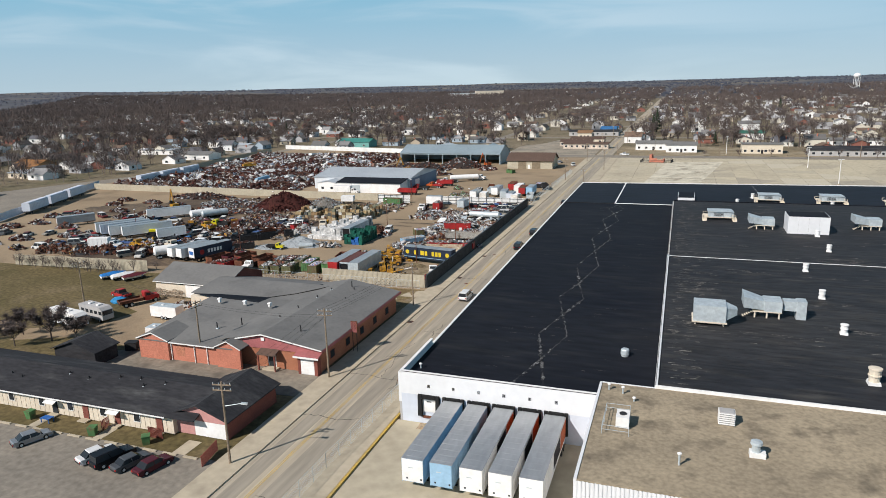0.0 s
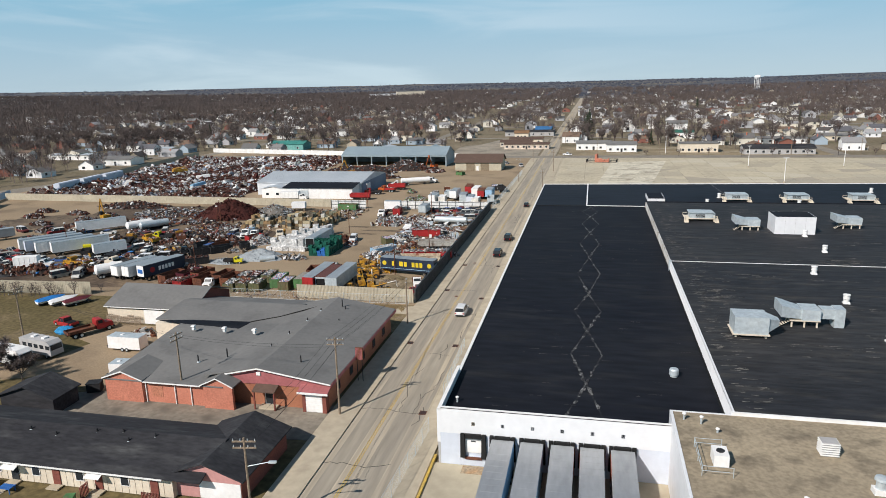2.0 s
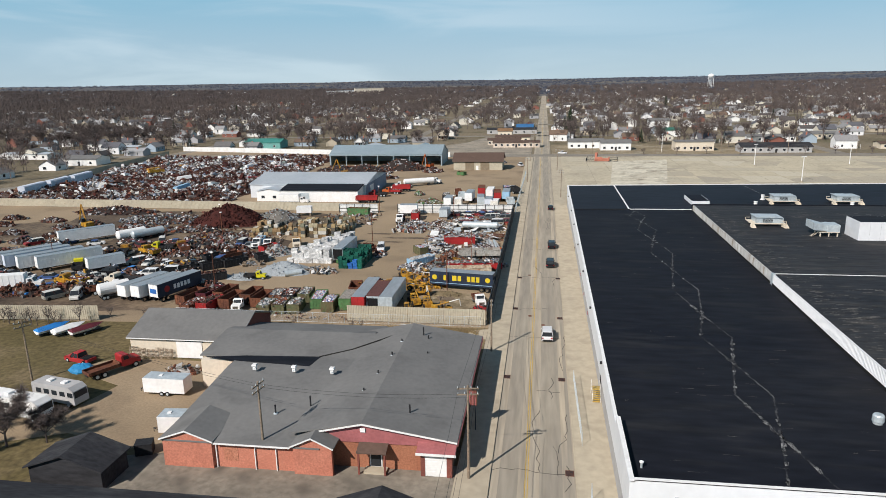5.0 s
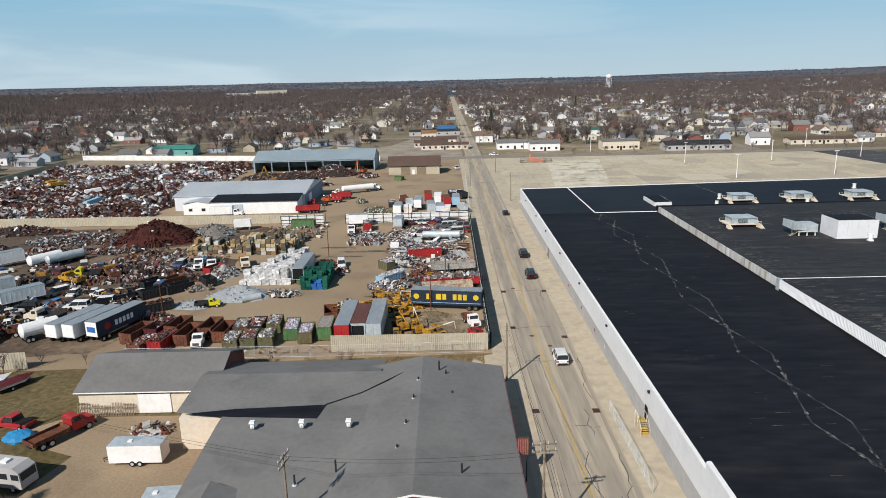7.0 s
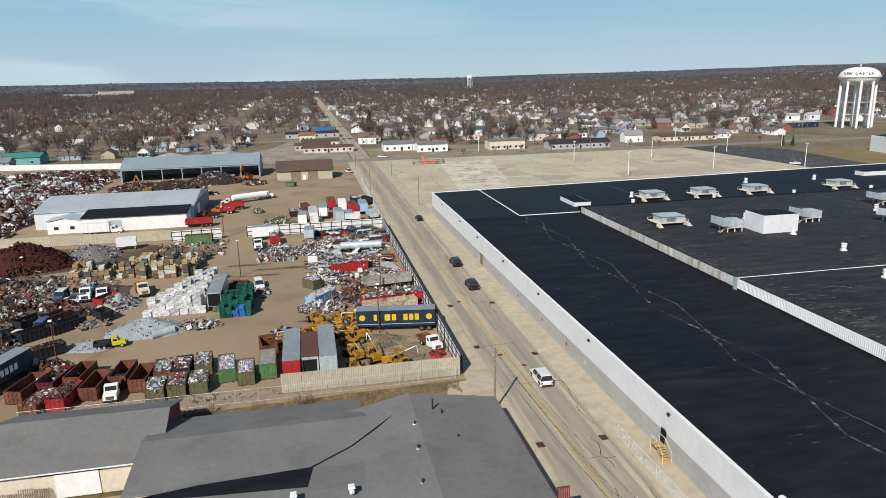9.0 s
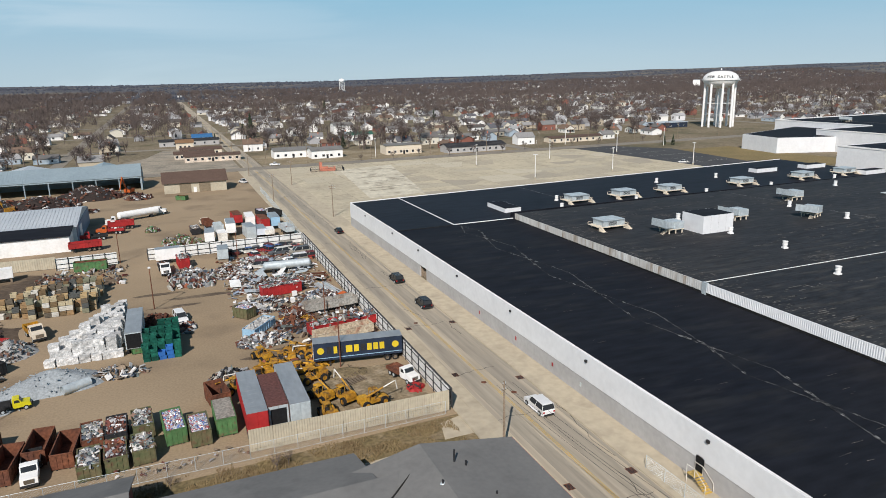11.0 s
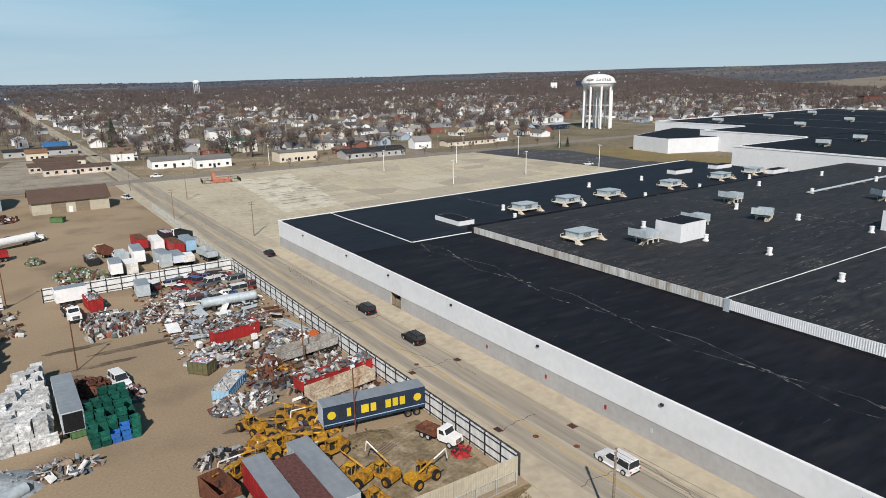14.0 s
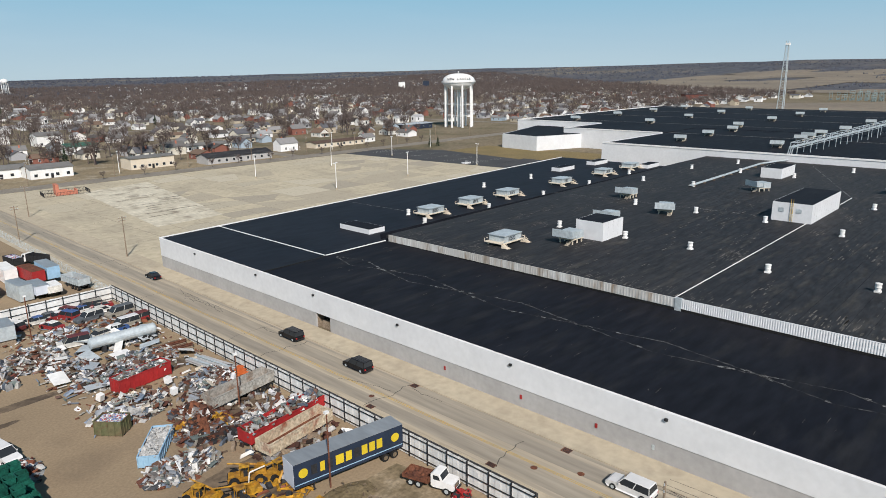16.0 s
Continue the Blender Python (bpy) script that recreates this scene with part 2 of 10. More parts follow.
BARK = mat("bare_twigs", (0.140, 0.110, 0.098), (0.088, 0.071, 0.066), 0.95, big=0.02, fine=0.5, amt=0.3, bump=0)
# The blue haze of distance is put into these two base colours.
HAZY_LAND = mat("far_woods_and_fields", (0.074, 0.077, 0.092), (0.095, 0.090, 0.092), 0.95, big=0.004, fine=0.03, amt=0.3, stretch=(0.5, 1, 1), stain=(0.19, 0.16, 0.115), stain_scale=0.0022, bump=0)
HAZY_WOOD = mat("distant_woods", (0.080, 0.088, 0.112), (0.060, 0.067, 0.086), 0.95, big=0.004, fine=0.05, amt=0.25, bump=0)
EVERGREEN = mat("evergreen", (0.022, 0.036, 0.020), (0.032, 0.045, 0.024), 0.9, big=0.3, fine=2, amt=0.4)
WEED = mat("dry_weed", (0.23, 0.175, 0.09), (0.17, 0.12, 0.065), 0.95, big=0.4, fine=3, amt=0.3)
TARP = mat("blue_tarp", (0.03, 0.26, 0.52), rough=0.5, amt=0.15)
MAROON = mat("maroon_cover", (0.11, 0.022, 0.03), rough=0.7, amt=0.15)
BALE = mat("white_bales", (0.60, 0.59, 0.57), (0.36, 0.36, 0.35), 0.8, big=1.3, fine=5, amt=0.35, rand=0.22)
CRATE = pick("crate_wood", [(0.38, 0.28, 0.15), (0.12, 0.10, 0.075), (0.42, 0.36, 0.24), (0.29, 0.19, 0.10), (0.20, 0.20, 0.14), (0.52, 0.50, 0.45), (0.16, 0.11, 0.06), (0.33, 0.25, 0.15), (0.09, 0.095, 0.09)], 0.9)
CANS = pick("crushed_cans", [(0.45, 0.45, 0.47), (0.55, 0.55, 0.56), (0.3, 0.3, 0.33), (0.45, 0.12, 0.12), (0.15, 0.22, 0.45), (0.62, 0.62, 0.62)], 0.45, 0.3, True)
SCRAP = pick("mixed_scrap", [(0.22, 0.08, 0.045), (0.10, 0.045, 0.032), (0.13, 0.055, 0.038), (0.33, 0.33, 0.34), (0.62, 0.61, 0.60), (0.07, 0.055, 0.05), (0.16, 0.085, 0.055), (0.07, 0.035, 0.03), (0.30, 0.30, 0.31), (0.14, 0.05, 0.04)], 0.8, 0.1, True)
SCRAP_PALE = pick("light_scrap", [(0.30, 0.30, 0.30), (0.20, 0.20, 0.205), (0.55, 0.54, 0.52), (0.14, 0.17, 0.16), (0.12, 0.085, 0.06), (0.40, 0.39, 0.37), (0.08, 0.08, 0.085), (0.17, 0.10, 0.075), (0.27, 0.255, 0.22), (0.10, 0.12, 0.15)], 0.6, 0.2, True)
SCRAP_WHITE = pick("white_scrap", [(0.68, 0.67, 0.65), (0.45, 0.45, 0.46), (0.58, 0.56, 0.52), (0.30, 0.32, 0.35), (0.72, 0.72, 0.72), (0.20, 0.24, 0.30), (0.40, 0.36, 0.30), (0.12, 0.07, 0.05)], 0.6, 0.1, True)
SCRAP_DARK = pick("rusty_scrap", [(0.072, 0.032, 0.024), (0.10, 0.042, 0.03), (0.045, 0.024, 0.02), (0.13, 0.06, 0.04), (0.035, 0.026, 0.023), (0.055, 0.028, 0.022), (0.20, 0.18, 0.17)], 0.9, 0.1, True)
HOUSE_WALL = pick("house_siding", [(0.74, 0.73, 0.70), (0.60, 0.56, 0.47), (0.70, 0.70, 0.70), (0.36, 0.36, 0.37), (0.78, 0.77, 0.75), (0.44, 0.38, 0.29), (0.33, 0.40, 0.46), (0.24, 0.10, 0.075), (0.66, 0.64, 0.58)], 0.8, amt=0.06)
HOUSE_ROOF = pick("house_shingles", [(0.13, 0.125, 0.12), (0.19, 0.185, 0.18), (0.09, 0.08, 0.075), (0.16, 0.11, 0.08), (0.24, 0.235, 0.23), (0.11, 0.11, 0.12), (0.30, 0.30, 0.30)], 0.9, amt=0.12)
HOUSE_WALL_FAR = pick("far_siding", [(0.74, 0.73, 0.70), (0.60, 0.56, 0.47), (0.70, 0.70, 0.70), (0.36, 0.36, 0.37), (0.78, 0.77, 0.75), (0.44, 0.38, 0.29), (0.24, 0.10, 0.075)], 0.8, island=True, amt=0.06)
HOUSE_ROOF_FAR = pick("far_shingles", [(0.13, 0.125, 0.12), (0.19, 0.185, 0.18), (0.09, 0.08, 0.075), (0.16, 0.11, 0.08), (0.26, 0.255, 0.25), (0.11, 0.11, 0.12), (0.36, 0.36, 0.36)], 0.9, island=True, amt=0.12)
GLASS = mat("window_glass", (0.03, 0.035, 0.04), rough=0.12, amt=0.05, bump=0)
CAR_BLACK = mat("black_car_paint", (0.012, 0.012, 0.014), rough=0.22, amt=0.05, bump=0)
CAR_WHITE = mat("white_car_paint", (0.78, 0.78, 0.77), rough=0.3, amt=0.04, bump=0)
CAR_SILVER = mat("silver_car_paint", (0.34, 0.35, 0.36), rough=0.3, metal=0.5, amt=0.04, bump=0)
CAR_GREY = mat("grey_car_paint", (0.11, 0.115, 0.12), rough=0.3, metal=0.3, amt=0.04, bump=0)
CAR_NAVY = mat("navy_car_paint", (0.02, 0.03, 0.055), rough=0.25, amt=0.04, bump=0)
CAR_MAROON = mat("maroon_car_paint", (0.085, 0.016, 0.022), rough=0.25, amt=0.04, bump=0)
CAR_BLUE = mat("blue_car_paint", (0.03, 0.19, 0.50), rough=0.3, amt=0.1, bump=0)
LIGHT_RED = mat("tail_lamp_glass", (0.4, 0.02, 0.02), rough=0.3, amt=0, bump=0)
FIELD = mat("stubble_field", (0.235, 0.195, 0.145), (0.18, 0.152, 0.118), 0.95, big=0.006, fine=0.1, amt=0.15)
CAR_JUNK = pick("faded_car_paint", [(0.60, 0.60, 0.60), (0.25, 0.03, 0.03), (0.10, 0.11, 0.12), (0.70, 0.69, 0.66), (0.05, 0.10, 0.25), (0.28, 0.26, 0.22), (0.12, 0.03, 0.03), (0.55, 0.54, 0.50)], 0.5)

# ---- building tools ----
def quads(bm, pts, faces, mi=0):
    vs = [bm.verts.new(p) for p in pts]
    for f in faces:
        bm.faces.new([vs[i] for i in f]).material_index = mi
    return vs


BOX_F = [(0, 3, 2, 1), (4, 5, 6, 7), (0, 1, 5, 4), (1, 2, 6, 5), (2, 3, 7, 6), (3, 0, 4, 7)]


def bx(bm, x0, x1, y0, y1, z0, z1, mi=0, tx=0.0, ty=0.0):
    """A box; tx, ty draw its top in on each side."""
    return quads(bm, [(x0, y0, z0), (x1, y0, z0), (x1, y1, z0), (x0, y1, z0), (x0 + tx, y0 + ty, z1), (x1 - tx, y0 + ty, z1), (x1 - tx, y1 - ty, z1), (x0 + tx, y1 - ty, z1)], BOX_F, mi)


def tube(bm, a, b, r0, r1=None, n=8, caps=True, mi=0):
    """A straight, tapered bar from a to b."""
    a, b = Vector(a), Vector(b)
    r1 = r0 if r1 is None else r1
    q = (b - a).to_track_quat("Z", "Y")
    ring = [[bm.verts.new(p + q @ Vector((r * math.cos(k * math.tau / n), r * math.sin(k * math.tau / n), 0))) for k in range(n)] for p, r in ((a, r0), (b, r1))]
    for k in range(n):
        bm.faces.new([ring[0][k], ring[0][(k + 1) % n], ring[1][(k + 1) % n], ring[1][k]]).material_index = mi
    if caps:
        bm.faces.new(ring[0][::-1]).material_index = mi
        bm.faces.new(ring[1]).material_index = mi


def turned(bm, profile, n=16, centre=(0, 0, 0), mi=0):
    """A turned form from (radius, height) pairs."""
    cx, cy, cz = centre
    rings = [[bm.verts.new((cx + r * math.cos(k * math.tau / n), cy + r * math.sin(k * math.tau / n), cz + z)) for k in range(n)] for r, z in profile]
    for a, b in zip(rings, rings[1:]):
        for k in range(n):
            bm.faces.new([a[k], a[(k + 1) % n], b[(k + 1) % n], b[k]]).material_index = mi
    bm.faces.new(rings[0][::-1]).material_index = mi
    bm.faces.new(rings[-1]).material_index = mi


def prism(bm, outline, axis, a, b, mi=0):
    """An outline of (u, v) pairs drawn out along axis from a to b. x: u=y, v=z; y: u=x, v=z; z: u=x, v=y."""
    put = {"x": lambda u, v, w: (w, u, v), "y": lambda u, v, w: (u, w, v), "z": lambda u, v, w: (u, v, w)}[axis]
    one = [bm.verts.new(put(u, v, a)) for u, v in outline]
    two = [bm.verts.new(put(u, v, b)) for u, v in outline]
    n = len(outline)
    for k in range(n):
        bm.faces.new([one[k], one[(k + 1) % n], two[(k + 1) % n], two[k]]).material_index = mi
    bm.faces.new(one[::-1]).material_index = mi
    bm.faces.new(two).material_index = mi
    return one + two


def finish(bm, name, mats, bevel=0.0):
    if bevel:
        bmesh.ops.bevel(bm, geom=[e for e in bm.edges if len(e.link_faces) == 2 and e.calc_face_angle(0) > 0.6], offset=bevel, segments=1, affect="EDGES", clamp_overlap=True)
    bmesh.ops.recalc_face_normals(bm, faces=bm.faces)
    me = bpy.data.meshes.new(name)
    bm.to_mesh(me)
    bm.free()
    for m in mats if isinstance(mats, (list, tuple)) else [mats]:
        me.materials.append(m)
    return me


def part(name, bm, material, parent, label="", bevel=0.0):
    ob = new(name, finish(bm, name, material, bevel))
    ob.parent = parent
    if label:
        tagged(ob, label)
    return ob


def solid(name, bm, material, label="", category="", group="", kind="", m=None, bevel=0.0):
    ob = new(name, finish(bm, name, material, bevel))
    if m is not None:
        ob.matrix_world = m
    return tagged(ob, label, category, group, kind)


def thing(name, label, category, group="", m=None):
    ob = new(name)
    ob.empty_display_size = 0.5
    if m is not None:
        ob.matrix_world = m
    return tagged(ob, label, category, group)


def B():
    return bmesh.new()


def boxpart(name, parent, material, *dims, label="", bevel=0.0, **k):
    bm = B()
    bx(bm, *dims, **k)
    return part(name, bm, material, parent, label, bevel)


def sheet(name, outline, z, depth, material, label="", category="", kind="structure"):
    bm = B()
    prism(bm, outline, "z", z - depth, z)
    return solid(name, bm, material, label, category, kind=kind)


def rect(x0, x1, y0, y1):
    return [(x0, y0), (x1, y0), (x1, y1), (x0, y1)]


def from_arrays(name, verts, faces, mats, index=None):
    me = bpy.data.meshes.new(name)
    me.from_pydata(verts.tolist() if hasattr(verts, "tolist") else verts, [], faces.tolist() if hasattr(faces, "tolist") else faces)
    for m in mats:
        me.materials.append(m)
    if index is not None:
        me.polygons.foreach_set("material_index", np.asarray(index, dtype=np.int32))
    me.update()
    return me


def shard_mesh(name, rng, centres, sizes, mats, weights=None, tilt=1.0):
    """Many small turned boxes in one mesh: loose scrap. centres n x 3, sizes n x 3."""
    n = len(centres)
    unit = np.array([(-1, -1, -1), (1, -1, -1), (1, 1, -1), (-1, 1, -1), (-1, -1, 1), (1, -1, 1), (1, 1, 1), (-1, 1, 1)], float) / 2
    v = unit[None] * sizes[:, None]
    v[:, 4:, :2] *= rng.uniform(0.5, 1.15, (n, 1, 2))
    yaw, pit, rol = rng.uniform(0, math.tau, n), rng.normal(0, 0.5, n) * tilt, rng.normal(0, 0.5, n) * tilt
    cy, sy, cp, sp, cr, sr = np.cos(yaw), np.sin(yaw), np.cos(pit), np.sin(pit), np.cos(rol), np.sin(rol)
    R = np.empty((n, 3, 3))
    R[:, 0] = np.stack([cy * cp, cy * sp * sr - sy * cr, cy * sp * cr + sy * sr], 1)
    R[:, 1] = np.stack([sy * cp, sy * sp * sr + cy * cr, sy * sp * cr - cy * sr], 1)
    R[:, 2] = np.stack([-sp, cp * sr, cp * cr], 1)
    v = np.einsum("nij,nkj->nki", R, v) + centres[:, None]
    f = np.array(BOX_F)[None] + 8 * np.arange(n)[:, None, None]
    idx = np.repeat(rng.choice(len(mats), n, p=weights), 6)
    return from_arrays(name, v.reshape(-1, 3), f.reshape(-1, 4), mats, idx)


def lettering(text, size, material, parent, m, name="lettering", label=""):
    cu = bpy.data.curves.new(name, "FONT")
    cu.body, cu.size, cu.extrude, cu.align_x, cu.align_y = text, size, 0.012, "CENTER", "CENTER"
    cu.offset = size * 0.02
    cu.materials.append(material)
    ob = new(name, cu)
    ob.parent = parent
    ob.matrix_local = m
    if label:
        tagged(ob, label)
    return ob


RNG = np.random.default_rng(7)

# ---- ground: one sheet to the horizon ----
def build_ground():
    radii = [0, 40, 90, 150, 220, 300, 400, 520, 660, 820, 1000, 1250, 1550, 1900, 2300, 2700, 3100, 3500, 3850, 4150, 4400, 4600, 4750, 4850]
    n = 120
    cx, cy = 0.0, 60.0
    verts, faces = [(cx, cy, -0.1)], []
    for r in radii[1:]:
        for k in range(n):
            a = k * math.tau / n
            x, y = cx + r * math.sin(a), cy + r * math.cos(a)
            rise = max(0.0, (r - 1500) / 3300) ** 1.6
            h = rise * (29 + 42 * math.sin(a) ** 2 + 26 * max(0.0, math.sin(a)) ** 2 + 9 * noise.noise((x / 900, y / 900, 3.1)) + 6 * noise.noise((x / 350, y / 350, 8.0)))
            verts.append((x, y, -0.1 + h))
    for k in range(n):
        faces.append((0, 1 + (k + 1) % n, 1 + k))
    for i in range(len(radii) - 2):
        a, b = 1 + i * n, 1 + (i + 1) * n
        for k in range(n):
            faces.append((a + k, a + (k + 1) % n, b + (k + 1) % n, b + k))
    me = from_arrays("ground", verts, [f[::-1] for f in faces], [TOWN_GROUND, HAZY_LAND], [0] * (n * 12) + [1] * (len(faces) - n * 12))
    me.flip_normals()
    bm = bmesh.new()
    bm.from_mesh(me)
    bmesh.ops.recalc_face_normals(bm, faces=bm.faces)
    if sum(f.normal.z for f in bm.faces) < 0:
        bmesh.ops.reverse_faces(bm, faces=bm.faces)
    bm.to_mesh(me)
    bm.free()
    return tagged(new("ground", me), "wide plain of dry winter grass and earth", "ground", kind="structure")


build_ground()
sheet("lawn", [(-15.9, -20), (-15.9, 57.4), (-96, 53.9), (-150, 51.9), (-240, 60), (-240, -20)], -0.085, 0.01, GRASS, "olive dry winter lawn beside the brick building", "lawn")
sheet("road", rect(-14.0, -4.4, -260, 2900), 0.0, 0.09, ROAD, "worn pale concrete two-lane street with darker wheel tracks", "road")
sheet("pavement", rect(-15.9, -14.0, -260, 330), 0.13, 0.2, PAVE, "pale concrete pavement with a raised kerb beside the street", "pavement")
sheet("verge", rect(-18.0, -15.9, -260, 330), 0.10, 0.18, PAVE, "sandy strip between pavement and fence", "ground")
sheet("pavement", rect(-4.4, 0.0, 6.0, 330), 0.12, 0.2, PAVE, "broad sandy concrete pavement along the long wall", "pavement")
sheet("pavement", rect(-4.4, -1.0, -260, 6.0), 0.12, 0.2, PAVE, "concrete pavement beside the loading yard", "pavement")
sheet("yard_ground", [(-18.0, 57.5), (-18.0, 330), (-60, 330), (-64, 345), (-250, 372), (-243, 182), (-200, 96), (-150, 52), (-96, 54)], -0.02, 0.07, DIRT, "tan packed dirt of the scrapyard", "ground")
sheet("loading_yard_ground", rect(-1.0, 26.6, -200, 0.0), 0.02, 0.1, PLOT, "stained pale concrete of the loading yard", "ground")
sheet("parking_lot", [(1.0, 178), (190, 190), (186, 232), (178, 330), (1.0, 331)], 0.03, 0.1, PLOT, "empty worn concrete parking lot with cracked joints", "parking lot")
sheet("parking_lot", [(186, 232), (218, 236), (226, 300), (205, 332), (178, 330)], 0.035, 0.1, ASPHALT, "dark asphalt parking lot with white bays", "parking lot")
sheet("parking_lot", [(190, 190), (222, 190), (222, 236), (186, 232)], 0.03, 0.1, ASPHALT, "dark asphalt apron beside the factory", "parking lot")
sheet("pavement", rect(0.0, 1.0, 180.5, 330), 0.025, 0.1, PAVE, "sandy concrete strip at the edge of the lot", "pavement")
sheet("cross_street", rect(-300, 900, 332, 344), 0.012, 0.1, LOT_ASPHALT, "grey asphalt cross street", "road")
sheet("parking_lot", rect(-80, -18, -80, -16.4), 0.0, 0.08, LOT_ASPHALT, "worn grey asphalt car park of the apartments", "parking lot")
sheet("forecourt", [(-62, -1.5), (-15.9, 2.5), (-15.9, 12), (-50, 12), (-62, 9)], 0.0, 0.08, mat("dusty_asphalt", (0.255, 0.222, 0.175), (0.185, 0.162, 0.128), 0.9, big=0.12, fine=1.2, amt=0.22, stain=(0.12, 0.105, 0.085), stain_scale=0.3), "dusty concrete forecourt of the brick building", "pavement")
sheet("gravel_patch", [(-84, 8), (-70, 14), (-52, 10), (-53, 30), (-58, 38), (-78, 38), (-84, 33), (-72, 28), (-74, 20), (-86, 14)], -0.05, 0.04, DIRT, "bare gravel drive in the lawn", "ground")
sheet("rail_road_ground", [(-196, 90), (-236, 180), (-233, 224), (-243, 345), (-252, 345), (-246, 224), (-276, 156), (-330, 60), (-320, 40)], -0.04, 0.05, LOT_ASPHALT, "grey back street beside the railway wagons", "road")
for name, x0, x1, y0, y1 in (("far_street", -240, -248, 345, 1500), ("far_street", 150, 158, 344, 1600), ("far_street", -110, -103, 344, 1500), ("far_street", 420, 428, 344, 1700)):
    sheet(name, rect(min(x0, x1), max(x0, x1), y0, y1), 0.0, 0.08, LOT_ASPHALT, "grey residential street among houses", "road")
for y in (470, 600, 740, 900, 1080, 1300):
    sheet("far_street", rect(-900, 1100, y, y + 8), 0.004, 0.08, LOT_ASPHALT, "grey residential cross street", "road")
sheet("shop_lot", [(-72, 345), (-15.5, 345), (-15.5, 465), (-52, 465), (-62, 420), (-74, 400)], 0.006, 0.1, mat("worn_lot", (0.33, 0.285, 0.22), (0.25, 0.218, 0.172), 0.9, big=0.06, fine=0.8, amt=0.2, stain=(0.18, 0.158, 0.125), stain_scale=0.12), "worn grey lot round the shop rows", "parking lot")
sheet("dry_lot", [(-3.5, 345), (150, 345), (150, 364), (100, 380), (60, 400), (-3.5, 400)], 0.004, 0.1, mat("tan_verge", (0.27, 0.215, 0.135), (0.20, 0.16, 0.10), 0.95, big=0.07, fine=0.8, amt=0.2, stain=(0.34, 0.295, 0.22), stain_scale=0.1), "dry tan grass and gravel beyond the cross street", "ground")
sheet("side_lawn", [(218, 204), (264, 208), (262, 292), (216, 294), (212, 240)], 0.0, 0.06, mat("tan_lawn", (0.22, 0.165, 0.075), (0.18, 0.14, 0.065), 0.95, big=0.08, fine=1, amt=0.2), "dry tan lawn beside the white annex", "ground")


# road paint, wheel tracks, cracks
def strip(bm, pts, w, z):
    """A flat band of width w along pts."""
    for (x0, y0), (x1, y1) in zip(pts, pts[1:]):
        d = math.hypot(x1 - x0, y1 - y0) or 1
        nx, ny = -(y1 - y0) / d * w / 2, (x1 - x0) / d * w / 2
        quads(bm, [(x0 - nx, y0 - ny, z), (x0 + nx, y0 + ny, z), (x1 + nx, y1 + ny, z), (x1 - nx, y1 - ny, z)], [(0, 3, 2, 1)])


